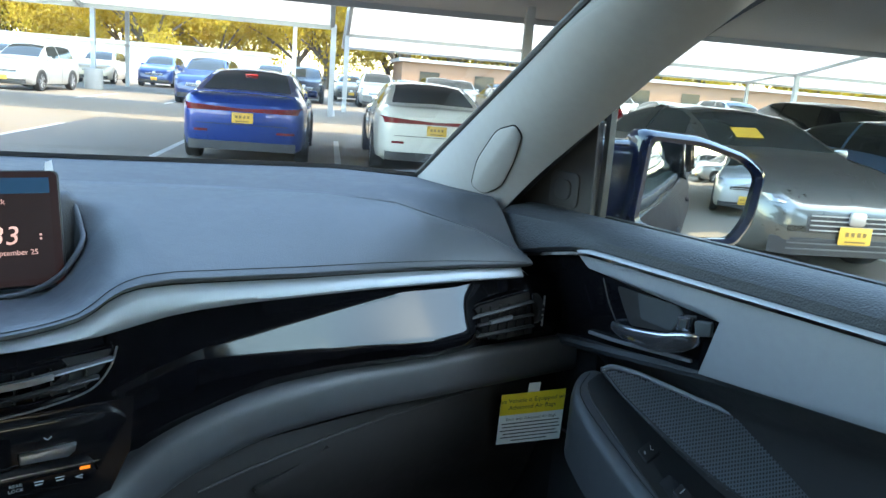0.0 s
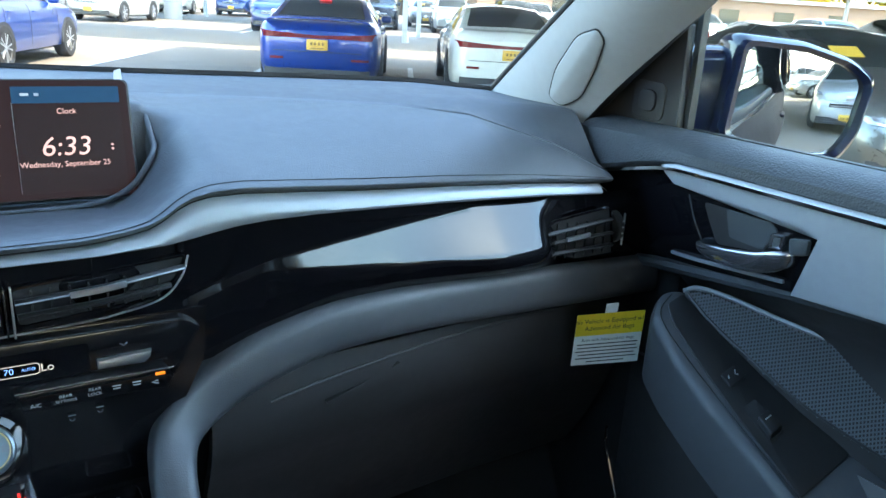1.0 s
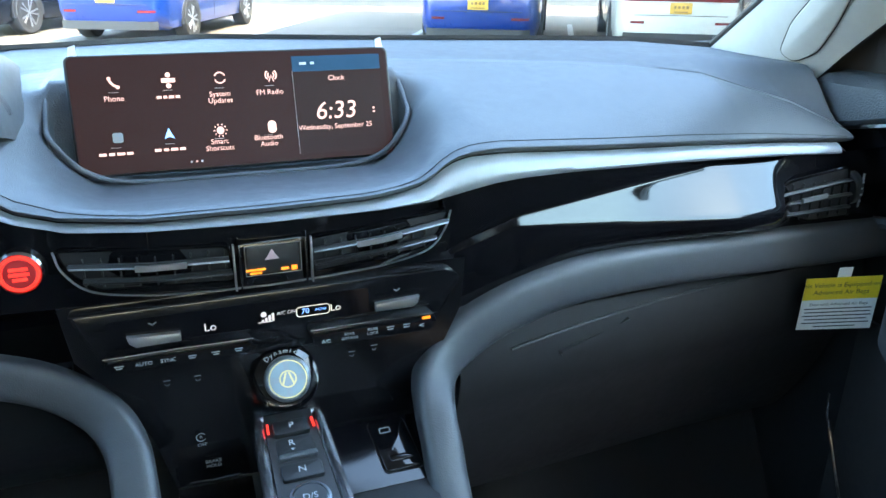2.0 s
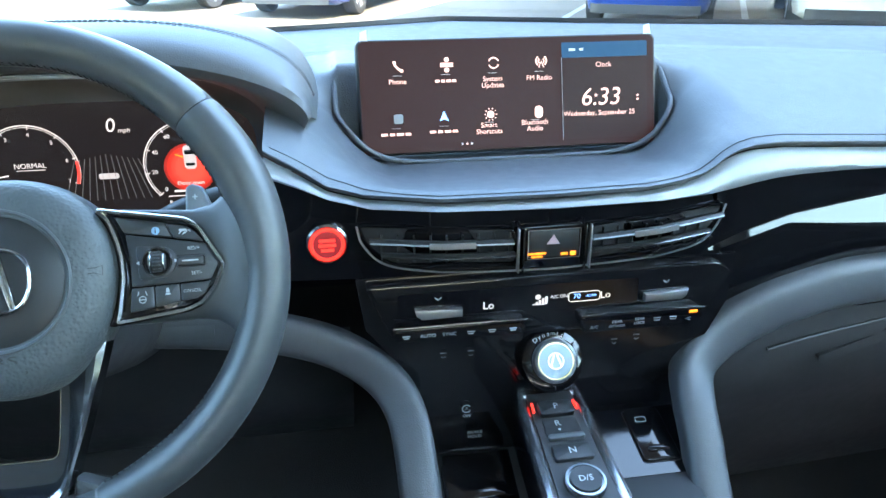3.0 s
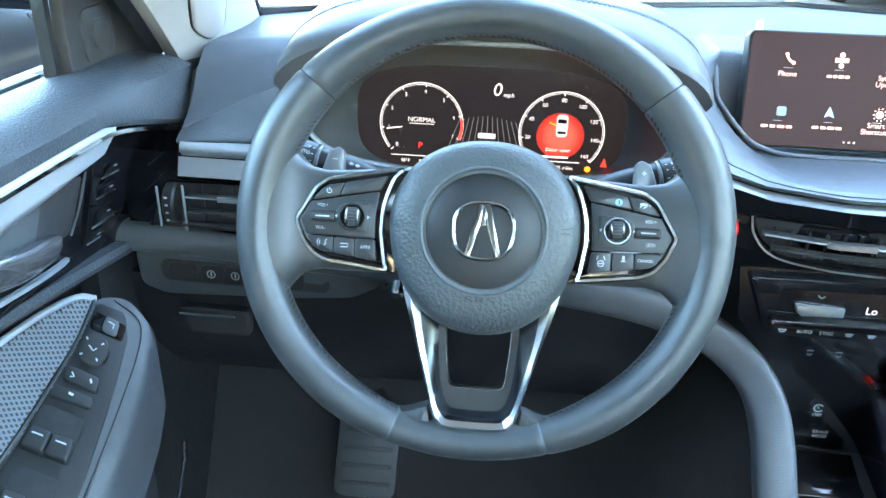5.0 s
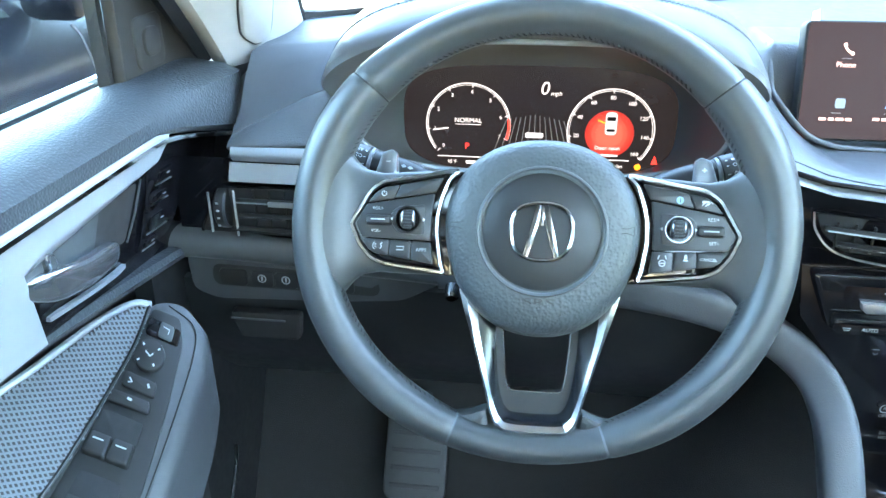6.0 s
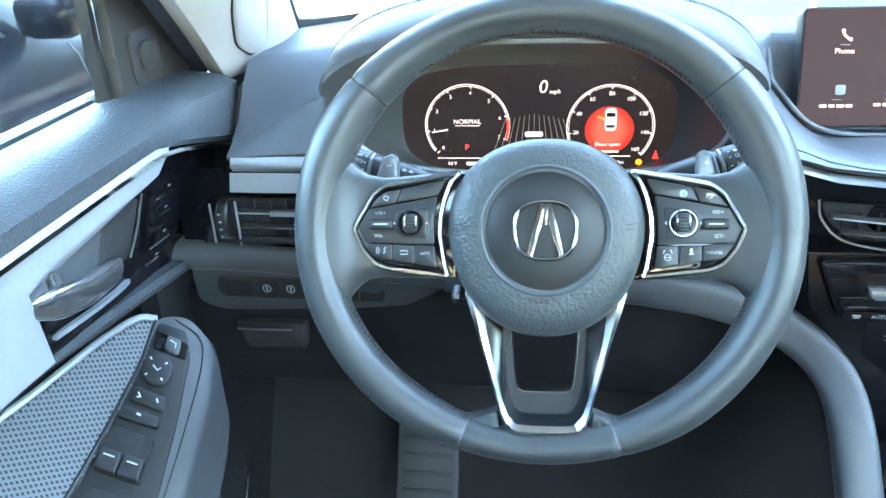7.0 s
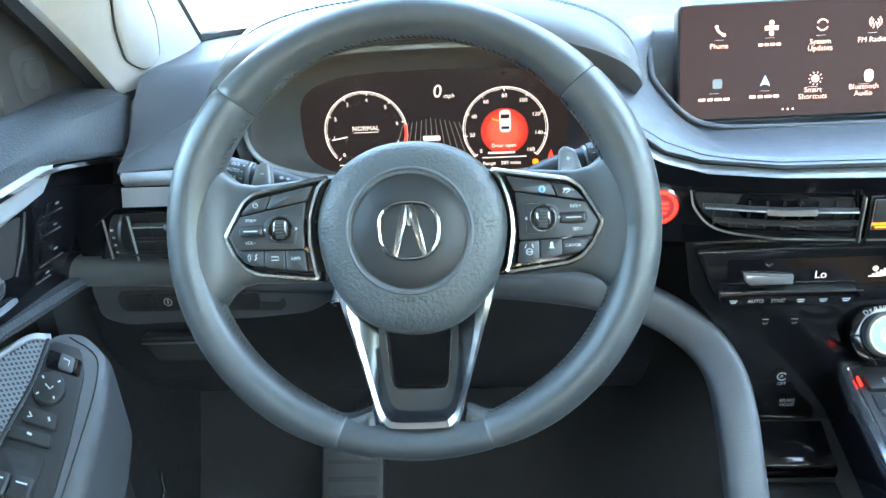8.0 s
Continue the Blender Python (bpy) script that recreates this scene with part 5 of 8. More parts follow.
# leather folded up beside the foot of the V
for s in (-1, 1):
    bm = bmesh.new()
    slab(bm, round_corners([(s * 0.030, -0.154), (s * 0.0335, -0.1310), (s * 0.0400, -0.1335), (s * 0.0480, -0.1370), (s * 0.0620, -0.1385), (s * 0.0600, -0.150), (s * 0.046, -0.156)], 0.004), 0.017, lambda a, b, d: V(a, b, d - 0.011), 0.006)
    part("rim_fold", bm, WHEEL_LEATHER, sw, "leather folded round the lower spoke")

# ---- steering column ----
col = thing("steering_column", "black plastic steering column shroud with two control stalks", "steering column", WHEEL)
bm = bmesh.new()
ring_strip(bm, [[Vector((0.003 + k * 0.055 * math.cos(t), -0.03 + k * 0.050 * math.sin(t), z)) for t in [2 * math.pi * i / 28 for i in range(28)]] for k, z in ((0.9, -0.034), (1.0, -0.045), (1.08, -0.09), (1.1, -0.20), (1.0, -0.32))])
part("shroud", bm, PLASTIC, col)
for s in (-1, 1):
    bm = bmesh.new()
    path = [Vector((s * 0.05, 0.012, -0.060)), Vector((s * 0.10, 0.0405, -0.059)), Vector((s * 0.135, 0.0515, -0.060)), Vector((s * 0.158, 0.0570, -0.060))]
    sweep(bm, smooth_path(path, 5), disc_profile(0.0100, 16), up=(0, 0, 1))
    st = part("stalk", bm, SWITCH, col, "black stalk with printed symbols")
    middle, axis = Vector((s * 0.1555, 0.0565, -0.060)), Vector((math.cos(radians(15)), s * math.sin(radians(15)), 0))
    turn = Matrix((axis, Vector((0, 0, 1)).cross(axis), Vector((0, 0, 1)))).transposed()
    bm = bmesh.new()
    lathe(bm, [(0.0, -0.0155), (0.0112, -0.0155), (0.0122, -0.0145), (0.0122, 0.0145), (0.0112, 0.0155), (0.0, 0.0155)], Matrix.Translation(middle) @ turn.to_4x4() @ Matrix.Rotation(radians(90), 4, "Y"), 32)
    part("barrel", bm, SWITCH, st, "black turning switch barrel")
    bm = bmesh.new()
    lathe(bm, [(0.0108, -0.0016), (0.0116, -0.0010), (0.0116, 0.0010), (0.0108, 0.0016)], Matrix.Translation(middle - axis * s * 0.0172) @ turn.to_4x4() @ Matrix.Rotation(radians(90), 4, "Y"), 32)
    part("collar", bm, PADDLE, st, "grey ring beside the barrel")
    def wrap(a, b, d=0.0, middle=middle, turn=turn, r=0.0123):
        return middle + turn @ Vector((a + (0.0045 if r > 0.011 else 0.0) * (1 if middle.x < 0 else -1), (r + d) * math.sin(b / r), (r + d) * math.cos(b / r)))
    bm = bmesh.new()
    if s < 0:
        words(bm, "OFF", 0.0030, wrap, 0.0015, 0.0072)
        words(bm, "AUTO", 0.0030, wrap, 0.0005, 0.0018)
        for row in (-0.0040, -0.0098):
            slab(bm, arc(0.0004, row, 0.0014, 90, 270, 8), 0.0003, wrap)
            for k in (-1, 0, 1):
                bar(bm, wrap, 0.0030, row + k * 0.0011, 0.0026, 0.0004)
        for row in (0.0072, 0.0018, -0.0040, -0.0098):
            bar(bm, wrap, 0.0083, row, 0.0018, 0.0005)
    else:
        words(bm, "OFF", 0.0030, wrap, 0.0005, 0.0022)
        words(bm, "INT", 0.0030, wrap, 0.0003, -0.0044)
        bar(bm, wrap, 0.0008, 0.0070, 0.0075, 0.0017)
        bar(bm, wrap, 0.0005, -0.0115, 0.0060, 0.0020)
        for row in (0.0070, 0.0022, -0.0044):
            bar(bm, wrap, -0.0070, row, 0.0018, 0.0005)
    part("legend", bm, PRINT, st)
    if s < 0:
        # the two turn arrows on the stalk's arm
        arm = lambda a, b, d=0.0: wrap(a, b, d, Vector((-0.1085, 0.0435, -0.0593)), turn, 0.0102)
        bm = bmesh.new()
        for k in (-1, 1):
            slab(bm, [(k * 0.0008, 0.0040), (k * 0.0008, 0.0050), (k * 0.0030, 0.0050), (k * 0.0030, 0.0060), (k * 0.0052, 0.0045), (k * 0.0030, 0.0030), (k * 0.0030, 0.0040)][::k], 0.0003, arm)
        part("turn_arrows", bm, PRINT_DIM, st)
bm = bmesh.new()
lathe(bm, [(0.0, 0.0), (0.006, 0.0), (0.006, 0.010), (0.004, 0.012), (0.0, 0.012)], Matrix.Translation((-0.066, -0.048, -0.050)) @ Matrix.Rotation(radians(50), 4, "X"), 16)
part("lock_barrel", bm, DARK_CHROME, col)

# ---- centre console ----
con = thing("center_console", "piano black centre console with climate panel and push-button shifter", "console")


def on_con(x, z, d=0.0):
    return Vector((x, 0.113 - d, z))


bm = bmesh.new()
EDGE_L = ((0.0, -0.175), (0.25, -0.168), (0.47, -0.134), (0.72, -0.114), (1.0, -0.102))
EDGE_R = ((0.0, 0.185), (0.25, 0.180), (0.47, 0.158), (0.72, 0.140), (1.0, 0.130))
grid(bm, lambda u, v: on_con(lerp_table(EDGE_L, v) * (1 - u) + lerp_table(EDGE_R, v) * u, 1.176 - 0.198 * v, -0.010 + 0.004 * math.sin(math.pi * v)), 24, 20, 0.004)
part("fascia", bm, CONSOLE_GLOSS, con, "piano black console face")
bm = bmesh.new()
slab(bm, round_corners([(-0.168, 1.1725), (0.163, 1.1725), (0.178, 1.161), (0.150, 1.113), (0.030, 1.112), (-0.028, 1.112), (-0.145, 1.118)], 0.006), 0.012, lambda x, z, d: on_con(x, z, d - 0.012), 0.003)
cp = part("climate_panel", bm, CONSOLE_GLOSS, con, "glossy climate control panel")
bm = bmesh.new()
slab(bm, rounded(0.224, 0.026, 0.003, cx=-0.027, cy=1.1495), 0.0006, lambda x, z, d: on_con(x, z, d - 0.0003))
part("display_window", bm, material("climate_display", (0.003, 0.003, 0.004), 0.1), cp)
C = lambda x, z, d=0.0: on_con(x, z, d + 0.0006)
def read_out(draw, mat, label="white climate read-out"):
    bm = bmesh.new()
    draw(bm)
    part("read_out", bm, mat, cp, label)


def fan_bars(bm):
    bar(bm, C, -0.010, 1.1430, 0.012, 0.0008)
    for i in range(4):
        bar(bm, C, -0.012 + 0.003 * i, 1.1445 + 0.0008 * i, 0.0022, 0.002 + 0.0018 * i)
    slab(bm, arc(-0.011, 1.1505, 0.0026, 0, 360, 10)[:-1], 0.0003, C)


LIT_WARM = material("lit_warm_graphic", (0.5, 0.45, 0.4), 0.4, emit=0.4, emit_color=(1.0, 0.82, 0.66))
read_out(lambda bm: words(bm, "Lo", 0.0075, C, -0.057, 1.1455), LIT_DIM)
read_out(fan_bars, LIT_DIM, "fan speed bars")
read_out(lambda bm: words(bm, "A/C ON", 0.0034, C, 0.009, 1.1495), LIT_DIM)
read_out(lambda bm: words(bm, "Lo", 0.0070, C, 0.0535, 1.1475), LIT_WARM)
read_out(lambda bm: ribbon(bm, rounded(0.030, 0.0095, 0.003, cx=0.033, cy=1.1480), 0.0007, C, closed=True), LIT_WARM, "thin lit frame")
read_out(lambda bm: words(bm, "70", 0.0052, C, 0.026, 1.1480), LIT_BLUE, "blue climate read-out")
read_out(lambda bm: words(bm, "AUTO", 0.0026, C, 0.040, 1.1480), LIT_BLUE, "blue climate read-out")
# temperature toggles
for s, x, z in ((-1, -0.103, 1.1435), (1, 0.112, 1.1435)):
    bm = bmesh.new()
    slab(bm, [(x - s * 0.0215, z + 0.0035), (x + s * 0.0215, z + 0.0055), (x + s * 0.0200, z - 0.001), (x + s * 0.015, z - 0.0052), (x - s * 0.0215, z - 0.0045)], 0.0055, C, 0.002)
    tg = part("toggle", bm, CHROME_SATIN, cp, "satin silver temperature toggle")
    bm = bmesh.new()
    ribbon(bm, [(x - 0.003, z + 0.0145), (x, z + 0.012), (x + 0.003, z + 0.0145)], 0.0009, C)
    part("arrow", bm, PRINT, tg)
# key strips
for x0, x1, z0, z1 in ((-0.145, -0.022, 1.1185, 1.1330), (0.028, 0.150, 1.1130, 1.1310)):
    bm = bmesh.new()
    slab(bm, round_corners([(x0, (z0 + 1.133) / 2 + (0.003 if x0 > 0 else 0)), (x0 + 0.004, z0), (x1 - 0.006, z0), (x1, (z0 + z1) / 2), (x1 - 0.004, z1), (x0 + 0.002, z1 - 0.001)], 0.003), 0.008, C, 0.0015)
    ks = part("key_strip", bm, PIANO, cp, "row of glossy climate keys")
    bm = bmesh.new()
    tube(bm, [C(x0, z1 + 0.0006, 0.008), C((x0 + x1) / 2, z1 + 0.0008, 0.008), C(x1, z1 + 0.0002, 0.008)], 0.0007, 5, up=(0, -1, 0))
    part("rim_line", bm, DARK_CHROME, ks)
    bm = bmesh.new()
    K = lambda x, z, d=0.0: C(x, z, d + 0.0084)
    if x0 < 0:
        for i, w in enumerate(("", "AUTO", "SYNC", "", "", "")):
            x = -0.133 + 0.0195 * i
            if w:
                words(bm, w, 0.0036, K, x, 1.1245)
            else:
                bar(bm, K, x, 1.1255, 0.007, 0.0008)
                bar(bm, K, x, 1.1235, 0.005, 0.0009)
    else:
        words(bm, "A/C", 0.0036, K, 0.042, 1.1185)
        words(bm, "REAR", 0.0030, K, 0.064, 1.1225)
        words(bm, "SETTINGS", 0.0026, K, 0.064, 1.1182)
        words(bm, "REAR", 0.0030, K, 0.086, 1.1238)
        words(bm, "LOCK", 0.0030, K, 0.086, 1.1195)
        for x in (0.103, 0.119):
            bar(bm, K, x, 1.1235, 0.007, 0.0008)
            bar(bm, K, x, 1.1210, 0.006, 0.0009)
        ribbon(bm, [(0.1365, 1.1215), (0.131, 1.1205), (0.1365, 1.1185)], 0.0012, K)
    part("legend", bm, PRINT, ks)
    if x0 > 0:
        bm = bmesh.new()
        bar(bm, K, 0.1385, 1.1275, 0.008, 0.0028)
        part("lamp", bm, LIT_AMBER, ks, "lit amber lamp")
bm = bmesh.new()
D0 = lambda x, z, d=0.0: on_con(x, z, d - 0.0035)
for x, z in ((-0.098, 1.098), (-0.072, 1.098), (0.068, 1.097), (0.090, 1.100)):
    bar(bm, D0, x, z, 0.006, 0.0007)
    ribbon(bm, arc(x, z - 0.003, 0.002, 180, 360, 6), 0.0006, D0)
part("seat_symbol", bm, PRINT_DIM, con)

# drive-mode dial
dial_m = Matrix.Translation((0.004, 0.108, 1.085)) @ Matrix.Rotation(radians(62), 4, "X")
dl = thing("drive_dial", "round brushed aluminium drive-mode dial with a dark collar", "dial")
bm = bmesh.new()
lathe(bm, [(0.0, -0.012), (0.030, -0.012), (0.0305, -0.001), (0.029, 0.003), (0.022, 0.005), (0.0, 0.003)], dial_m, 48)
collar = part("collar", bm, PIANO, dl)
bm = bmesh.new()
lathe(bm, [(0.0, 0.003), (0.0195, 0.003), (0.0206, 0.006), (0.0210, 0.011), (0.0200, 0.0140), (0.0180, 0.0148), (0.0172, 0.0140), (0.0, 0.0140)], dial_m, 48)
kn = part("knob", bm, DIAL_METAL, dl, "brushed aluminium knob")
bm = bmesh.new()
M = lambda a, b, d=0.0: dial_m @ Vector((a * 0.90, b * 0.90, 0.0142 + d))
ribbon(bm, arc(0, 0, 0.0185, 0, 360, 40)[:-1], 0.0012, M, closed=True)
ribbon(bm, arc(0, 0, 0.008, 0, 360, 24)[:-1], 0.0014, M, closed=True)
for s in (-1, 1):
    ribbon(bm, [(s * 0.0055, -0.0055), (s * 0.0015, 0.0065)], 0.0018, M)
part("engraving", bm, material("gold_engraving", (0.5, 0.38, 0.18), 0.3, metal=0.9), kn)
for k in range(4):
    bm = bmesh.new()
    a = 45 + 90 * k
    ribbon(bm, arc(0, 0, 0.0135, a - 32, a + 32, 10), 0.0075, M, 0.0006)
    part("sector", bm, material("dial_sector", (0.16, 0.20, 0.22), 0.35, metal=0.6), kn)
bm = bmesh.new()
Mc = lambda a, b, d=0.0: dial_m @ Vector((a * 0.94, b * 0.94, 0.0052 + d))
for i, ch in enumerate("Dynamic"):
    t = radians(128 - 10.5 * i)
    c, s = math.cos(t), math.sin(t)
    words(bm, ch, 0.0048, lambda a, b, d, c=c, s=s: Mc(0.0268 * c + a * s + b * c, 0.0268 * s - a * c + b * s, d), 0, 0, depth=0.0004)
part("legend", bm, PRINT, collar)
bm = bmesh.new()
ribbon(bm, arc(0, 0, 0.027, 62, 38, 6), 0.006, Mc, 0.0008)
part("pointer", bm, SILVER, collar)

# push-button shifter on its ramp
sh = thing("gear_selector", "push-button gear selector on a chrome-edged ramp", "gear selector")
SH_Y0, SH_Z0, SLOPE = 0.115, 1.052, 0.16


def ramp(x, y, d=0.0):
    return Vector((x + 0.002, y - 0.16 * d, SH_Z0 + (y - SH_Y0) * SLOPE + d))


def ramp_outline(g=0.0, y0=0.112, y1=-0.085):
    n, out = 10, []
    for i in range(n + 1):
        t = i / n
        y = y0 + (y1 - y0) * t
        out.append((0.0245 + 0.0055 * t + g - (0.012 * max(0, (t - 0.85) / 0.15) ** 2), y))
    return out + [(-x, y) for x, y in reversed(out)]


bm = bmesh.new()
slab(bm, ramp_outline(0.006), 0.055, lambda x, y, d: ramp(x, y, d - 0.06), 0.004)
part("plinth", bm, PIANO, sh)
bm = bmesh.new()
sweep(bm, [ramp(x, y, -0.003) for x, y in ramp_outline(0.003)], [(-0.005, -0.008), (0.009, -0.016), (0.0095, -0.007), (0.0075, -0.001), (0.0040, 0.0030), (0.0, 0.0045), (-0.0035, 0.0030), (-0.0050, -0.001)], up=(0, 0, 1), closed=True)
part("bright_edge", bm, LEVER, sh, "polished metal edge")
bm = bmesh.new()
slab(bm, ramp_outline(-0.003), 0.004, lambda x, y, d: ramp(x, y, d - 0.005))
part("deck", bm, PLASTIC, sh)


def sel(name, pts, h, label, mat=SWITCH, text="", size=0.007):
    bm = bmesh.new()
    slab(bm, round_corners(pts, 0.003), h, lambda x, y, d: ramp(x, y, d - 0.001), 0.0015)
    b = part(name, bm, mat, sh, label)
    if text:
        bm = bmesh.new()
        cx, cy = sum(p[0] for p in pts) / len(pts), sum(p[1] for p in pts) / len(pts)
        words(bm, text, size, lambda x, y, d: ramp(x, y, d + h - 0.0009), cx, cy, depth=0.0004)
        part("legend", bm, PRINT, b)
    return b


sel("park_button", [(-0.0160, 0.092), (0.0160, 0.092), (0.0165, 0.075), (-0.0165, 0.075)], 0.005, "black park button", text="P")
rv = sel("reverse_button", [(-0.0160, 0.073), (0.0160, 0.073), (0.0170, 0.051), (-0.0170, 0.051)], 0.0012, "recessed reverse switch", SEAM)
bm = bmesh.new()
words(bm, "R", 0.007, lambda x, y, d: ramp(x, y, d + 0.0006), -0.003, 0.0655)
slab(bm, [(-0.0045, 0.0590), (-0.0015, 0.0590), (-0.0030, 0.0565)], 0.0003, lambda x, y, d: ramp(x, y, d + 0.0004))
part("legend", bm, PRINT, rv)
sel("reverse_lip", [(-0.0165, 0.0515), (0.0170, 0.0515), (0.0172, 0.0455), (-0.0170, 0.0455)], 0.0045, "finger lip of the reverse switch", PLASTIC_MID)
sel("neutral_button", [(-0.0172, 0.0395), (0.0172, 0.0395), (0.0178, 0.0215), (-0.0178, 0.0215)], 0.004, "black neutral button", text="N")
bm = bmesh.new()
dm = Matrix.Translation(ramp(0.0, -0.004, 0)) @ Matrix.Rotation(math.atan(SLOPE), 4, "X")
lathe(bm, [(0.0, 0.0), (0.0178, 0.0), (0.0178, 0.005), (0.0170, 0.0065), (0.0150, 0.0065), (0.0146, 0.005), (0.0, 0.005)], dm, 40)
dr = part("drive_ring", bm, DARK_CHROME, sh, "round metal-rimmed drive button")
bm = bmesh.new()
lathe(bm, [(0.0, 0.003), (0.0142, 0.003), (0.0134, 0.0075), (0.0, 0.007)], dm, 40)
part("drive_button", bm, SWITCH, dr)
bm = bmesh.new()
words(bm, "D/S", 0.0062, lambda a, b, d: dm @ Vector((a, b, 0.0076 + d)), 0, 0)
part("legend", bm, PRINT, dr)
for s in (-1, 1):
    bm = bmesh.new()
    slab(bm, [(s * 0.0190, 0.093), (s * 0.0210, 0.093), (s * 0.0217, 0.082), (s * 0.0196, 0.082)], 0.003, lambda x, y, d: ramp(x, y, d - 0.001), 0.001)
    part("park_lamp", bm, LIT_RED, sh, "glowing red park lamp")
# switches and storage beside the shifter
bm = bmesh.new()
ribbon(bm, arc(-0.0755, 1.034, 0.0042, 30, 330, 14), 0.001, D0)
words(bm, "A", 0.0035, D0, -0.0755, 1.034)
words(bm, "OFF", 0.0036, D0, -0.075, 1.0255)
words(bm, "BRAKE", 0.0036, D0, -0.067, 1.0055)
words(bm, "HOLD", 0.0036, D0, -0.067, 1.0005)
part("legend", bm, PRINT, con, "printed legends OFF and BRAKE HOLD")
for s in (-1, 1):
    bm = bmesh.new()
    def deck(u, v, s=s):
        y = 0.112 - (0.068 if s > 0 else 0.050) * u
        return Vector((s * (0.034 + 0.066 * v) + (0.030 if s > 0 else 0) * v, y, (1.010 if s > 0 else 0.984) - 0.38 * (0.112 - y)))
    grid(bm, deck, 14, 4, 0.012)
    dk = part("deck", bm, DECK_GLOSS, con, "glossy storage deck")
# the pocket's dark hollow is a black plate laid on the deck
bm = bmesh.new()
slab(bm, round_corners([(-0.105, 0.096), (-0.088, 0.094), (-0.074, 0.087), (-0.062, 0.077), (-0.050, 0.0735), (-0.037, 0.073), (-0.037, 0.060), (-0.105, 0.060)], 0.006), 0.004, lambda x, y, d: Vector((x, y, 0.9845 - (0.112 - y) * 0.38 + d + 0.0055)), 0.001)
part("pocket_edge", bm, CONSOLE_GLOSS, con, "curved dark plate standing in for the shaded storage pocket")
bm = bmesh.new()
tube(bm, [on_con(x, z, 0.0) for x, z in ((-0.090, 0.9895), (-0.067, 0.9880), (-0.044, 0.9890))], 0.0010, 5, up=(0, -1, 0))
part("switch_line", bm, DARK_CHROME, con, "thin bright line below the switches")
bm = bmesh.new()
slab(bm, round_corners([(0.078, 0.104), (0.113, 0.104), (0.118, 0.052), (0.082, 0.052)], 0.004), 0.003, lambda x, y, d: Vector((x, y, 1.0225 - (0.112 - y) * 0.38 + d)), 0.001)
bm2 = bmesh.new()
ribbon(bm2, round_corners([(0.077, 0.105), (0.114, 0.105), (0.119, 0.051), (0.081, 0.051)], 0.004), 0.0012, lambda x, y, d: Vector((x, y, 1.0226 - (0.112 - y) * 0.38 + d)), closed=True)
lid = part("storage_lid", bm, DECK_GLOSS, con, "glossy storage lid")
bm = bmesh.new()
slab(bm, rounded(0.024, 0.006, 0.003, cx=0.100, cy=0.062), 0.002, lambda x, y, d: Vector((x, y, 1.0257 - (0.112 - y) * 0.38 + d)), 0.001)
part("finger_pull", bm, DECK_GLOSS, lid)
part("lid_joint", bm2, SEAM, lid)
bm = bmesh.new()
ribbon(bm, rounded(0.010, 0.005, 0.001, cx=0.092, cy=0.092), 0.0008, lambda x, y, d: Vector((x, y, 1.0262 - (0.112 - y) * 0.38 + d)), closed=True)
part("charge_symbol", bm, PRINT, lid)
bm = bmesh.new()
grid(bm, lambda u, v: Vector((0.034 + 0.088 * v, 0.048 - 0.30 * u, 0.975 - 0.03 * u)), 6, 4, 0.02)
part("cup_tray", bm, SWITCH, con, "black tray before the storage lid")
bm = bmesh.new()
grid(bm, lambda u, v: Vector((-0.034 - 0.07 * v, 0.064 - 0.30 * u, 0.950 - 0.03 * u)), 6, 4, 0.02)
part("cup_tray", bm, SWITCH, con, "black storage tray beside the shifter")
bm = bmesh.new()
box(bm, (0, -0.10, 0.72), (0.185, 0.44, 0.20), 0.01)
part("tunnel", bm, PLASTIC, con, "black console body")

# ---- front doors ----
def door_pad_section(y):
    """Padded sill: x and z of the section, from the window to the trim line."""
    f = ease(0.10, 0.25, y)
    low = 1.281 - 0.032 * ease(0.09, 0.27, y)
    xi = 0.742 - 0.022 * f
    return [(0.842, 1.270), (0.838, 1.298), (0.826, 1.306), (0.800 - 0.02 * f, 1.312 + 0.002 * f), (0.772 - 0.03 * f, 1.310), (0.752 - 0.028 * f, 1.302), (xi, low + 0.012), (xi - 0.001, low), (xi + 0.006, low - 0.006), (0.79, low - 0.008)]


def arm_z(x, y):
    return 1.052 + (0.315 * (x - 0.7635) + 0.468 * (y + 0.0397)) / 0.826


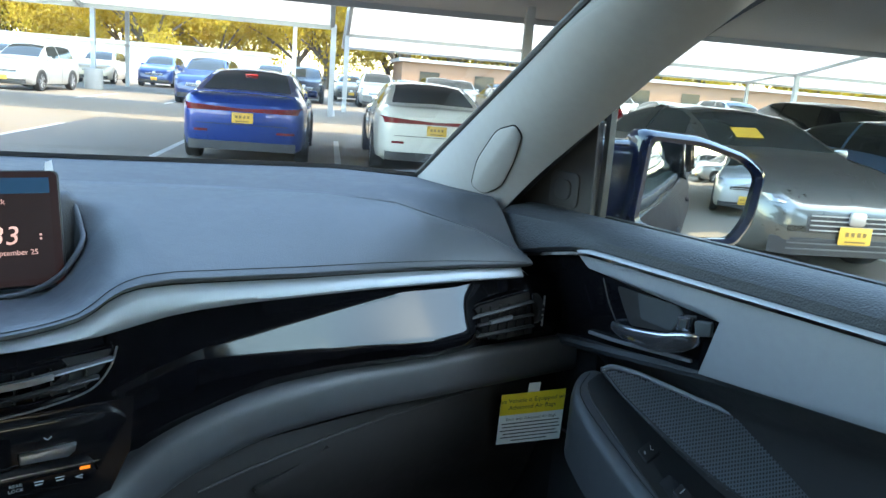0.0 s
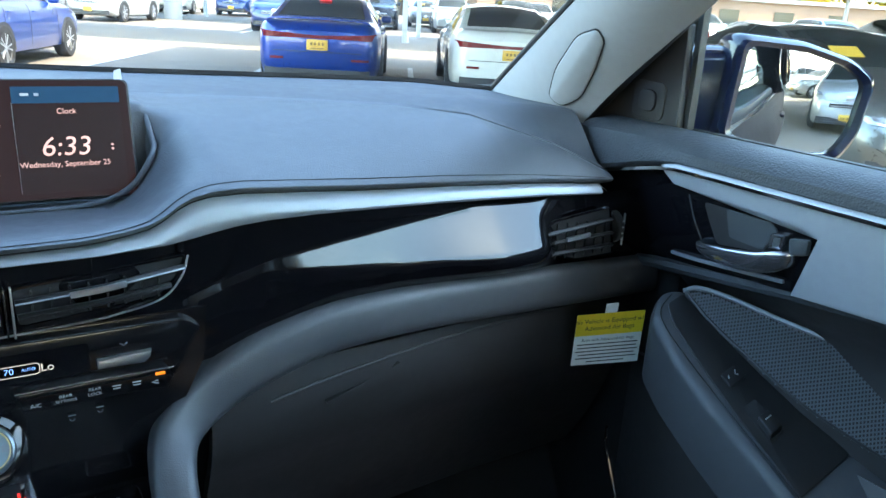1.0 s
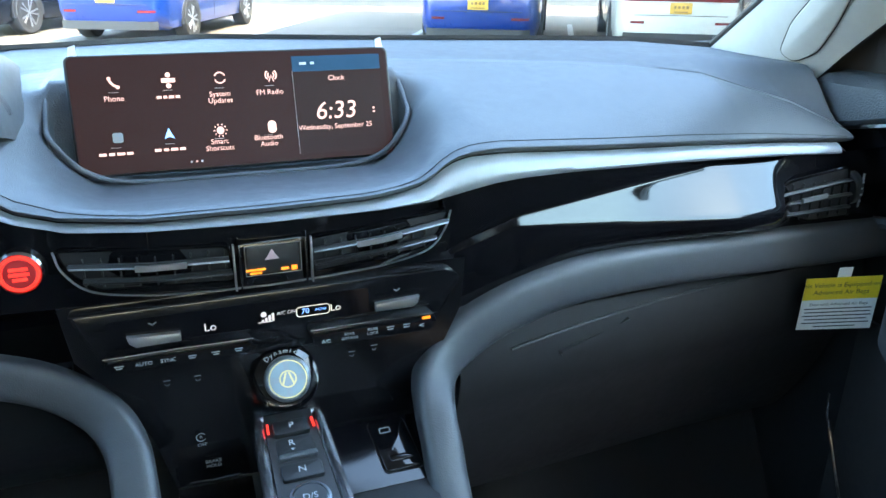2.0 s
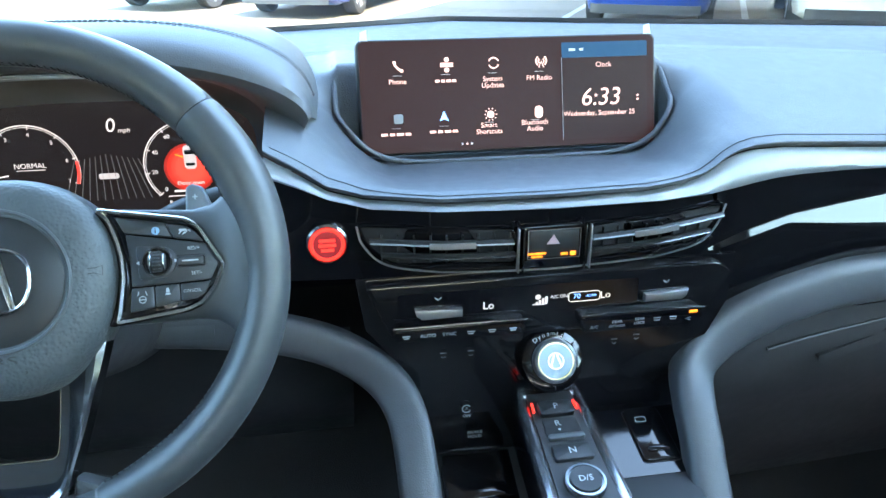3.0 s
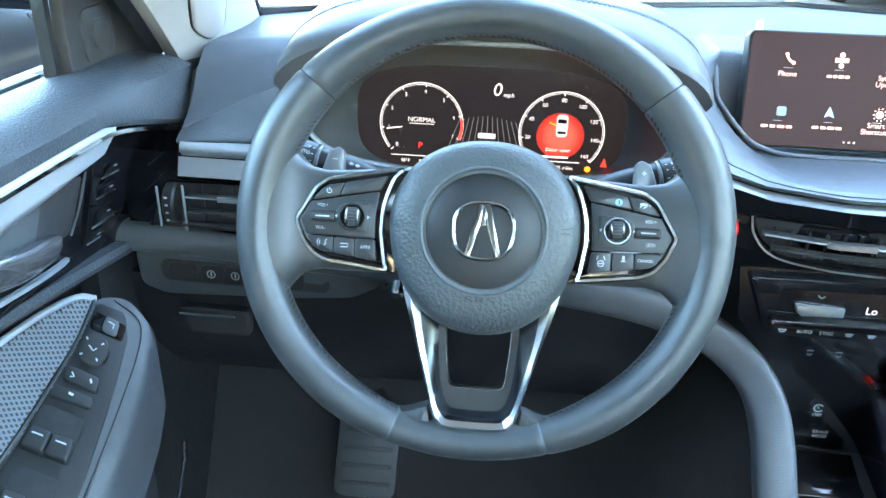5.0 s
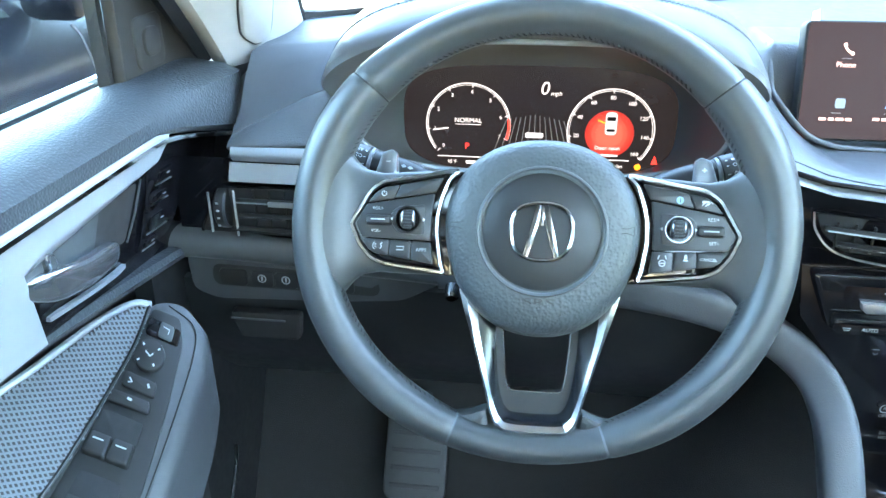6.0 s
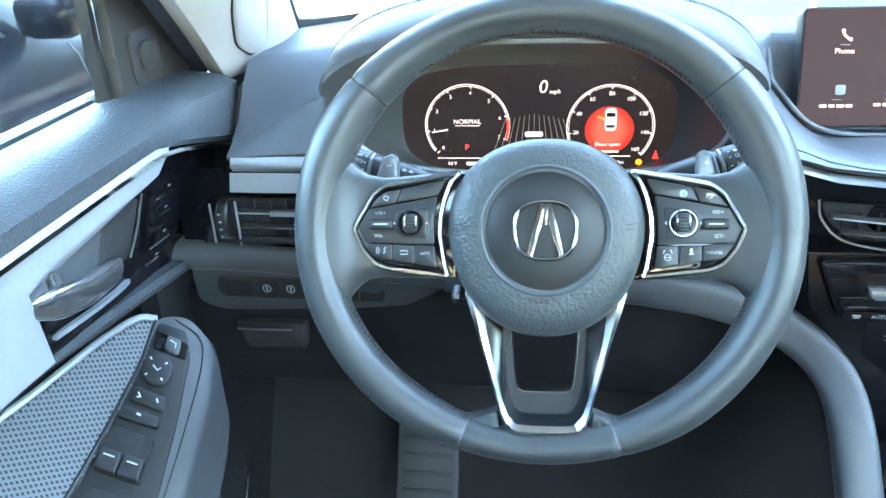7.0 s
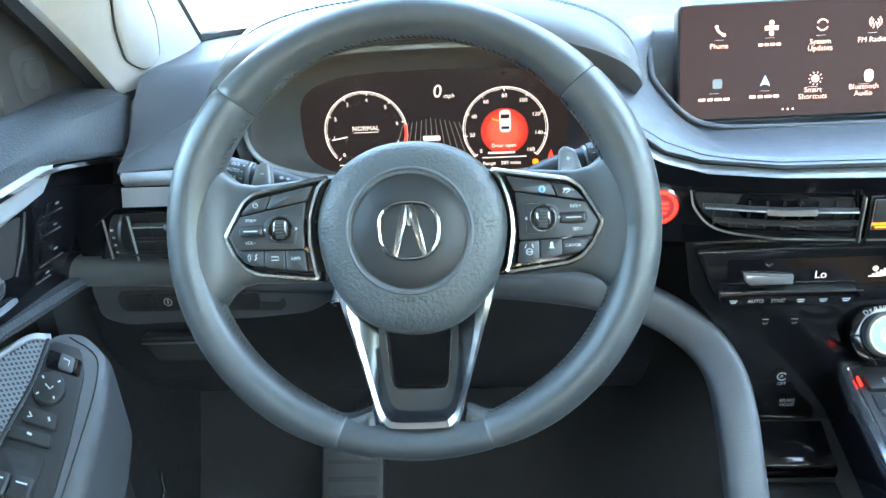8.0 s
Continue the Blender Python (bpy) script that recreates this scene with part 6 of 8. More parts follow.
def make_door(s):
    side = "driver's" if s < 0 else "passenger's"
    root = thing("front_door", f"black and silver trimmed inside of the {side} front door", "car door", group="front doors")

    def put(name, bm, mat, parent=root, label=""):
        if s < 0:
            mirrored_x(bm)
        return part(name, bm, mat, parent, label)

    bm = bmesh.new()
    ys = [0.262, 0.258, 0.245] + [0.22 - 0.03 * i for i in range(40)]
    rows = []
    for k, y in enumerate(ys):
        sec = door_pad_section(y)
        if k < 2:
            cx, cz = 0.77, 1.285
            sec = [(cx + (x - cx) * (0.90 if k == 0 else 0.97), cz + (z - cz) * (0.90 if k == 0 else 0.97)) for x, z in sec]
        rows.append([Vector((x, y, z)) for x, z in sec])
    ring_strip(bm, rows)
    put("sill_pad", bm, SILL, label="padded grained door sill")
    # bright line below the pad
    bm = bmesh.new()
    path = [Vector((door_pad_section(y)[8][0] - 0.005, y, door_pad_section(y)[8][1] - 0.003)) for y in [0.255 - 0.025 * i for i in range(46)]]
    sweep(bm, path, [(-0.002, -0.002), (0.002, -0.002), (0.0025, 0.002), (-0.002, 0.002)], up=(0, 0, 1))
    put("bright_line", bm, CHROME, label="thin bright trim line")
    Dp = lambda y, z, d=0.0: Vector((0.774 - d - 0.25 * (z - 1.20), y, z))
    # black gloss panel with the handle
    bm = bmesh.new()
    slab(bm, round_corners([(0.262, 1.238), (0.20, 1.252), (0.135, 1.272), (0.118, 1.262), (0.104, 1.250), (0.022, 1.247), (-0.070, 1.243), (-0.086, 1.235), (-0.058, 1.163), (0.097, 1.143), (0.155, 1.134), (0.262, 1.130)], 0.004), 0.010, lambda y, z, d: Dp(y, z, d - 0.006), 0.002)
    gp = put("gloss_panel", bm, DECK_GLOSS, label="piano black handle panel")
    # silver panel
    bm = bmesh.new()
    slab(bm, [(0.130, 1.280), (0.120, 1.2645), (0.106, 1.2525), (0.022, 1.2495), (-0.070, 1.2455), (-0.089, 1.2375), (-0.107, 1.281), (0.05, 1.282)], 0.009, lambda y, z, d: Dp(y, z, d + 0.002))
    slab(bm, [(-0.107, 1.281), (-0.089, 1.2375), (-0.061, 1.163), (-0.30, 1.190), (-0.62, 1.212), (-0.85, 1.225), (-0.85, 1.280)], 0.009, lambda y, z, d: Dp(y, z, d + 0.002))
    put("silver_panel", bm, BRUSHED, label="satin silver door panel")
    # handle bowl, lever, lock tab, lower bright strip
    if s > 0:
        bowl = [(0.064, 1.239), (0.056, 1.216), (0.045, 1.190), (-0.018, 1.200), (-0.040, 1.230), (-0.030, 1.239)]
        lit = [(0.030, 1.239), (0.026, 1.205), (-0.018, 1.203), (-0.038, 1.230), (-0.030, 1.2385)]
        st = ((0.072, 1.179, 1.187, 0.010), (0.066, 1.176, 1.189, 0.016), (0.045, 1.173, 1.192, 0.023), (0.012, 1.173, 1.197, 0.026), (-0.018, 1.177, 1.203, 0.026), (-0.040, 1.184, 1.210, 0.022), (-0.054, 1.192, 1.213, 0.016), (-0.060, 1.199, 1.212, 0.008))
        tab, inset = [(-0.034, 1.229), (-0.053, 1.232), (-0.048, 1.212), (-0.030, 1.209)], [(-0.039, 1.225), (-0.048, 1.227), (-0.045, 1.216), (-0.037, 1.214)]
        cap = [(-0.054, 1.228), (-0.078, 1.233), (-0.076, 1.214), (-0.056, 1.209)]
        strip = [(0.116, 1.158, 0.006), (0.075, 1.161, 0.008), (0.012, 1.168, 0.009), (-0.048, 1.174, 0.006)]
    else:
        bowl = [(0.080, 1.242), (0.0155, 1.2465), (-0.034, 1.2455), (-0.050, 1.2395), (-0.040, 1.216), (0.0088, 1.203), (0.0643, 1.190)]
        lit = [(0.0155, 1.2460), (-0.034, 1.2450), (-0.049, 1.2390), (-0.040, 1.2165), (0.0088, 1.2035)]
        st = ((0.035, 1.191, 1.202, 0.012), (0.029, 1.187, 1.2085, 0.018), (0.005, 1.189, 1.2150, 0.022), (-0.020, 1.192, 1.2190, 0.024), (-0.045, 1.197, 1.2250, 0.024), (-0.064, 1.2025, 1.2290, 0.021), (-0.080, 1.2110, 1.2310, 0.014), (-0.089, 1.2180, 1.2300, 0.006))
        tab, inset = [(-0.0660, 1.2430), (-0.0560, 1.2400), (-0.0470, 1.2240), (-0.0600, 1.2235)], [(-0.0630, 1.2405), (-0.0580, 1.2385), (-0.0530, 1.2270), (-0.0595, 1.2265)]
        cap = [(-0.0955, 1.2390), (-0.0910, 1.2450), (-0.0680, 1.2425), (-0.0620, 1.2240), (-0.0740, 1.2215), (-0.0930, 1.2275)]
        strip = [(0.062, 1.1675, 0.006), (0.040, 1.1700, 0.009), (-0.004, 1.1755, 0.010), (-0.053, 1.1800, 0.006)]
    bm = bmesh.new()
    slab(bm, round_corners(bowl, 0.006), 0.0015, lambda y, z, d: Dp(y, z, d + 0.0032))
    bw = put("bowl", bm, PLASTIC, gp, "dark grey handle bowl")
    # lighter grey sheet paints the part of the bowl that catches the light
    bm = bmesh.new()
    slab(bm, round_corners(lit, 0.004), 0.0012, lambda y, z, d: Dp(y, z, d + 0.0049))
    put("lit_bowl_floor", bm, PLASTIC_MID, bw, "lighter grey plate for the lit part of the handle bowl")
    bm = bmesh.new()
    fine = smooth_path([(q[0], q[1], q[2]) for q in st], 4)
    deep = smooth_path([(q[3], 0, 0) for q in st], 4)
    rings = []
    for q, e in zip(fine, deep):
        y, z0, z1, d = q.x, q.y, q.z, e.x
        zc, h = (z0 + z1) / 2, (z1 - z0) / 2
        rings.append([Dp(y, zc + h * math.copysign(abs(math.sin(t)) ** 0.75, math.sin(t)), d - 0.007 + 0.0075 * math.copysign(abs(math.cos(t)) ** 0.7, math.cos(t))) for t in [2 * math.pi * k / 18 for k in range(18)]])
    ring_strip(bm, rings)
    lv = put("lever", bm, LEVER, gp, "polished metal inside door lever")
    bm = bmesh.new()
    slab(bm, round_corners(tab, 0.003), 0.009, lambda y, z, d: Dp(y, z, d + 0.004), 0.0025)
    tb = put("lock_tab", bm, LEVER, lv, "silver lock tab")
    bm = bmesh.new()
    slab(bm, round_corners(inset, 0.002), 0.0008, lambda y, z, d: Dp(y, z, d + 0.0128))
    put("tab_inset", bm, PLASTIC_MID, tb)
    bm = bmesh.new()
    slab(bm, round_corners(cap, 0.004), 0.007, lambda y, z, d: Dp(y, z, d + 0.003), 0.002)
    put("pivot_cap", bm, PLASTIC_MID, gp)
    bm = bmesh.new()
    sweep(bm, smooth_path([Dp(*q) for q in strip], 4), [(-0.0018, -0.003), (0.0018, -0.003), (0.0022, 0.0015), (-0.0016, 0.0015)], up=(-1, 0, 0))
    put("bright_strip", bm, SILVER, gp)
    bm = bmesh.new()
    tube(bm, smooth_path([Dp(0.0865, 1.2425, 0.0045), Dp(0.0785, 1.2125, 0.0052), Dp(0.0680, 1.1880, 0.0045)], 4), 0.0010, 6)
    put("ridge", bm, PLASTIC_MID, gp)
    if s < 0:
        # seat memory keys in their gloss black field
        bm = bmesh.new()
        slab(bm, round_corners([(0.094, 1.247), (0.152, 1.243), (0.172, 1.222), (0.168, 1.176), (0.146, 1.160), (0.086, 1.166), (0.098, 1.205)], 0.006), 0.0035, lambda y, z, d: Dp(y, z, d + 0.003), 0.0012)
        mp = put("memory_panel", bm, PIANO, gp, "gloss black seat memory panel")
        for y0, z0, w, h in ((0.1290, 1.2330, 0.034, 0.013), (0.1240, 1.2135, 0.036, 0.010), (0.1230, 1.1890, 0.044, 0.018), (0.1070, 1.1715, 0.026, 0.009)):
            bm = bmesh.new()
            slab(bm, rounded(w, h, 0.003, cx=0, cy=0), 0.004, lambda a, b, d, y0=y0, z0=z0: Dp(y0 + a, z0 + b - 0.10 * a, d + 0.0062 + 0.10 * b), 0.0018)
            k = put("memory_key", bm, PIANO, mp, "gloss black key")
            bm = bmesh.new()
            tube(bm, [Dp(y0 + a, z0 - h * 0.5 - 0.002 - 0.10 * a, 0.0072) for a in (-w * 0.5, 0, w * 0.45)], 0.0007, 5)
            put("key_line", bm, CHROME_SATIN, k)
            bm = bmesh.new()
            ribbon(bm, [(-0.003, 0.001), (0.003, 0.001)], 0.0018, lambda a, b, d, y0=y0, z0=z0: Dp(y0 + a, z0 + b - 0.10 * a, d + 0.0106 + 0.10 * b))
            put("key_mark", bm, PRINT_DIM, k)
    # lower skin from the panel down to the sill
    bm = bmesh.new()
    def skin(u, v):
        y = 0.26 - 1.15 * u
        top = 1.130 + 0.035 * ease(0.26, -0.06, y) + 0.03 * ease(-0.06, -0.5, y)
        z = top - (top - 0.56) * v
        return Vector((0.790 + 0.055 * ease(0.0, 0.12, v) + 0.02 * v, y, z))
    grid(bm, skin, 26, 26, 0.02)
    put("lower_skin", bm, PLASTIC, label="black lower door skin")
    bm = bmesh.new()
    sweep(bm, [Vector((0.775, 0.18, 1.128)), Vector((0.772, 0.145, 1.136)), Vector((0.780, 0.05, 1.146)), Vector((0.784, -0.06, 1.160)), Vector((0.784, -0.30, 1.182)), Vector((0.784, -0.85, 1.215))], [(-0.007, -0.01), (0.007, -0.01), (0.006, 0.002), (0, 0.005), (-0.006, 0.002)], up=(-1, 0, 0))
    put("leather_band", bm, SILL, label="stitched leatherette band")
    # armrest
    bm = bmesh.new()
    top = round_corners([(0.768, 0.088), (0.742, 0.096), (0.712, 0.078), (0.704, 0.035), (0.703, -0.03), (0.709, -0.10), (0.714, -0.20), (0.718, -0.40), (0.88, -0.40), (0.874, -0.12), (0.832, -0.033), (0.815, 0.0), (0.794, 0.045)], 0.012, 5)
    slab(bm, top, 0.085, lambda x, y, d: Vector((x, y, arm_z(x, y) - 0.088 + d)), 0.012)
    arm = put("armrest", bm, LEATHER, label="padded leatherette armrest")
    A = lambda x, y, d=0.0: Vector((x, y, arm_z(x, y) - 0.0022 + d))
    bm = bmesh.new()
    tube(bm, [A(q.x, q.y, 0.0002) for q in smooth_path([(0.752, 0.083, 0), (0.726, 0.074, 0), (0.7175, 0.05, 0), (0.7165, 0.0, 0), (0.718, -0.06, 0), (0.724, -0.16, 0), (0.73, -0.3, 0)], 6)], 0.0006, 5)
    put("stitched_seam", bm, SEAM, arm)
    # switch plate
    bm = bmesh.new()
    slab(bm, round_corners([(0.764, 0.075), (0.738, 0.075), (0.729, 0.055), (0.724, 0.0), (0.722, -0.06), (0.724, -0.15), (0.803, -0.15), (0.786, -0.094), (0.776, -0.041), (0.769, 0.008), (0.764, 0.04)], 0.005), 0.002, A, 0.0008)
    plate = put("switch_plate", bm, SWITCH, arm, "black switch plate")
    T = lambda x, y, d=0.0: A(x, y, d + 0.0021)
    def key(pts, h, mat=SWITCH, name="switch", r=0.003):
        bm = bmesh.new()
        slab(bm, round_corners(pts, r), h, T, min(0.0015, h * 0.4))
        return put(name, bm, mat, plate)
    def mark(k, pts, w=0.0009, h=0.004):
        bm = bmesh.new()
        ribbon(bm, pts, w, lambda x, y, d: T(x, y, d + h))
        put("mark", bm, PRINT, k)
    if s < 0:
        k = key([(0.763, 0.066), (0.733, 0.064), (0.732, 0.050), (0.762, 0.051)], 0.001, PIANO)
        k2 = key([(0.752, 0.065), (0.739, 0.064), (0.738, 0.051), (0.751, 0.052)], 0.003, PLASTIC_MID)
        mark(k2, [(0.748, 0.060), (0.742, 0.059), (0.742, 0.055)], h=0.0034)
        bm = bmesh.new()
        slab(bm, arc(0.7515, 0.034, 0.0132, 0, 360, 32)[:-1], 0.004, T, 0.0015)
        kn = put("mirror_knob", bm, SWITCH, plate, "round mirror adjusting knob")
        for t in (45, 135, 225, 315):
            c, q = math.cos(radians(t)), math.sin(radians(t))
            mark(kn, [(0.7515 + 0.0085 * c, 0.033 + 0.0085 * q), (0.7515 + 0.011 * c, 0.033 + 0.011 * q)], 0.0014, 0.0042)
        mark(kn, [(0.755, 0.035), (0.750, 0.032), (0.748, 0.035)], 0.0012, 0.0042)
        k = key([(0.766, 0.016), (0.738, 0.015), (0.736, 0.003), (0.766, 0.004)], 0.0028)
        mark(k, [(0.760, 0.011), (0.757, 0.008), (0.760, 0.007)], 0.0014, 0.0032)
        mark(k, [(0.744, 0.011), (0.742, 0.008)], 0.0018, 0.0032)
        k = key([(0.771, -0.001), (0.738, -0.001), (0.736, -0.010), (0.772, -0.011)], 0.0028)
        mark(k, [(0.756, -0.005), (0.752, -0.0055)], 0.002, 0.0032)
        for y0 in (-0.017, -0.064):
            key([(0.772, y0), (0.738, y0), (0.737, y0 - 0.036), (0.778, y0 - 0.036)], 0.0004, SEAM, "well")
            for x0 in (0.757, 0.738):
                bm = bmesh.new()
                slab(bm, round_corners([(x0, y0 - 0.019), (x0 + 0.0165, y0 - 0.019), (x0 + 0.0185, y0 - 0.036), (x0, y0 - 0.036)], 0.002), 0.004, lambda x, y, d, y0=y0: T(x, y, d * (1 + 0.5 * (y0 - 0.019 - y) / 0.018)), 0.0015)
                k = put("window_switch", bm, SWITCH, plate, "window lift switch")
                mark(k, [(x0 + 0.004, y0 - 0.025), (x0 + 0.013, y0 - 0.025)], 0.0012, 0.0050)
    else:
        k = key([(0.757, -0.020), (0.735, -0.020), (0.735, -0.036), (0.760, -0.036)], 0.003)
        mark(k, [(0.752, -0.025), (0.749, -0.029), (0.752, -0.031)], 0.0014, 0.0035)
        mark(k, [(0.741, -0.026), (0.739, -0.029)], 0.0018, 0.0035)
        key([(0.752, -0.058), (0.733, -0.058), (0.734, -0.098), (0.757, -0.098)], 0.0004, SEAM, "well")
        bm = bmesh.new()
        slab(bm, round_corners([(0.736, -0.076), (0.752, -0.076), (0.754, -0.096), (0.736, -0.096)], 0.002), 0.008, T, 0.0015)
        k = put("window_switch", bm, SWITCH, plate, "window lift switch")
        mark(k, [(0.740, -0.083), (0.749, -0.083)], 0.0012, 0.0085)
    # loudspeaker grille with its bright edge
    tri = [(0.766, 0.074), (0.777, 0.065), (0.794, 0.036), (0.811, 0.000), (0.826, -0.033), (0.848, -0.077), (0.864, -0.105), (0.872, -0.15), (0.874, -0.24), (0.834, -0.24), (0.805, -0.155), (0.787, -0.094), (0.777, -0.041), (0.770, 0.008), (0.766, 0.04)]
    rise = lambda x: 0.4 * max(0.0, x - 0.768)
    bm = bmesh.new()
    ring_strip(bm, [[A(x, y, -0.01) for x, y in tri], [A(x, y, 0.002 + rise(x)) for x, y in tri]])
    gr = put("speaker_grille", bm, PLASTIC, arm, "perforated metal loudspeaker grille")
    bm = bmesh.new()
    # the punched sheet: a net of webs round rhombic holes
    def inside(x, y):
        hit, n = False, len(tri)
        for i in range(n):
            (xa, ya), (xb, yb) = tri[i], tri[(i + 1) % n]
            if (ya > y) != (yb > y) and x < (xb - xa) * (y - ya) / (yb - ya) + xa:
                hit = not hit
        return hit
    step = 0.0050
    G = lambda x, y, d=0.0: A(x, y, d + 0.0045 + rise(x))
    for i in range(-60, 60):
        for j in range(-70, 70):
            x, y = 0.81 + step * 0.5 * (i - j) * 1.15, -0.05 + step * 0.5 * (i + j) * 0.9
            if inside(x, y):
                for dx, dy in ((step * 0.575, step * 0.45), (-step * 0.575, step * 0.45)):
                    t = Vector((dx, dy)).normalized()
                    n2 = Vector((-t.y, t.x)) * 0.00078
                    bm.faces.new([bm.verts.new(G(x + n2.x, y + n2.y)), bm.verts.new(G(x + dx + n2.x, y + dy + n2.y)), bm.verts.new(G(x + dx - n2.x, y + dy - n2.y)), bm.verts.new(G(x - n2.x, y - n2.y))])
    tagged(put("mesh_sheet", bm, GRILLE, gr, "punched silver sheet"), kind="stuff")
    bm = bmesh.new()
    tube(bm, [A(q.x, q.y, 0.004 + rise(q.x)) for q in smooth_path([(0.765, 0.076, 0), (0.779, 0.067, 0), (0.797, 0.037, 0), (0.814, 0.0, 0), (0.829, -0.033, 0), (0.851, -0.077, 0), (0.867, -0.105, 0), (0.875, -0.15, 0), (0.877, -0.24, 0)], 6)], 0.0035, 8)
    put("bright_edge", bm, SILVER, gr, "satin bright edge")
    bm = bmesh.new()
    tube(bm, [A(q.x, q.y, 0.0048 + rise(q.x)) for q in smooth_path([(0.766, 0.076, 0), (0.766, 0.04, 0), (0.770, 0.008, 0), (0.777, -0.041, 0), (0.787, -0.094, 0), (0.805, -0.155, 0), (0.834, -0.24, 0)], 6)], 0.0019, 6)
    put("inner_edge", bm, SWITCH, gr)
    # pocket edge low on the door
    bm = bmesh.new()
    tube(bm, smooth_path([(0.738, 0.146, 0.895), (0.742, 0.145, 0.86), (0.752, 0.13, 0.80), (0.765, 0.11, 0.72), (0.78, 0.10, 0.64)], 6), 0.0022, 6)
    put("pocket_edge", bm, CHROME, label="thin bright lower edge")
    bm = bmesh.new()
    def pocket(u, v):
        return Vector((0.795 - 0.05 * math.sin(math.pi * min(1, v * 1.4)) * ease(0.18, 0.05, 0.17 - 0.9 * u) - 0.0 * u, 0.17 - 0.9 * u, 0.99 - 0.42 * v))
    grid(bm, pocket, 16, 12, 0.01)
    put("map_pocket", bm, PLASTIC, label="black moulded map pocket")
    # sail panel, window channel
    bm = bmesh.new()
    slab(bm, round_corners([(0.152, 1.292), (0.158, 1.440), (0.185, 1.430), (0.335, 1.300), (0.335, 1.285)], 0.004), 0.012, lambda y, z, d: Vector((0.806 - d, y, z)), 0.002)
    sail = put("sail_panel", bm, SAIL, label="black sail panel")
    bm = bmesh.new()
    sy, sz = 0.206, 1.340
    for k, (w, h, d0, d1) in enumerate(((0.056, 0.050, 0.012, 0.0145), (0.030, 0.028, 0.0145, 0.0180))):
        bm = bmesh.new()
        slab(bm, rounded(w, h, 0.010, cx=sy, cy=sz), d1 - d0, lambda y, z, d, d0=d0: Vector((0.806 - d0 - d, y, z)), 0.002)
        put("boss" if k == 0 else "button", bm, SAIL, sail, "rounded square boss" if k == 0 else "")
    bm = bmesh.new()
    sweep(bm, [Vector((0.812, 0.150, 1.27)), Vector((0.812, 0.150, 1.36)), Vector((0.808, 0.148, 1.46)), Vector((0.79, 0.14, 1.56))], [(-0.004, -0.006), (0.004, -0.006), (0.004, 0.006), (-0.004, 0.006)], up=(-1, 0, 0))
    put("window_channel", bm, RUBBER, label="grey-black window channel")
    bm = bmesh.new()
    sweep(bm, [Vector((0.836, 0.16 - 0.1 * i, 1.302)) for i in range(11)], [(-0.006, -0.01), (0.006, -0.01), (0.005, 0.006), (-0.005, 0.006)], up=(0, 0, 1))
    put("window_seal", bm, RUBBER, label="black rubber window seal")
    # upper frame following the roof rail
    bm = bmesh.new()
    rail = smooth_path([(0.79, 0.33, 1.31), (0.778, 0.205, 1.415), (0.755, 0.05, 1.53), (0.725, -0.12, 1.615), (0.70, -0.32, 1.672), (0.69, -0.60, 1.695), (0.69, -0.95, 1.70)], 8)
    sweep(bm, rail, [(-0.022, -0.012), (0.022, -0.012), (0.022, 0.012), (-0.022, 0.012)], up=(-0.8, -0.3, -0.3))
    put("window_frame", bm, RUBBER, label="black window frame")
    bm = bmesh.new()
    pane = [(0.155, 1.30)] + [(q.y, q.z) for q in rail if q.y < 0.15] + [(-0.95, 1.30)]
    xs = lambda z: 0.826 - max(0, z - 1.30) * 0.30
    slab(bm, pane, 0.004, lambda y, z, d: Vector((xs(z) + d, y, z)))
    w = put("window", bm, GLASS, label="clear side window")
    w.visible_shadow = False
    return root


make_door(1)
make_door(-1)

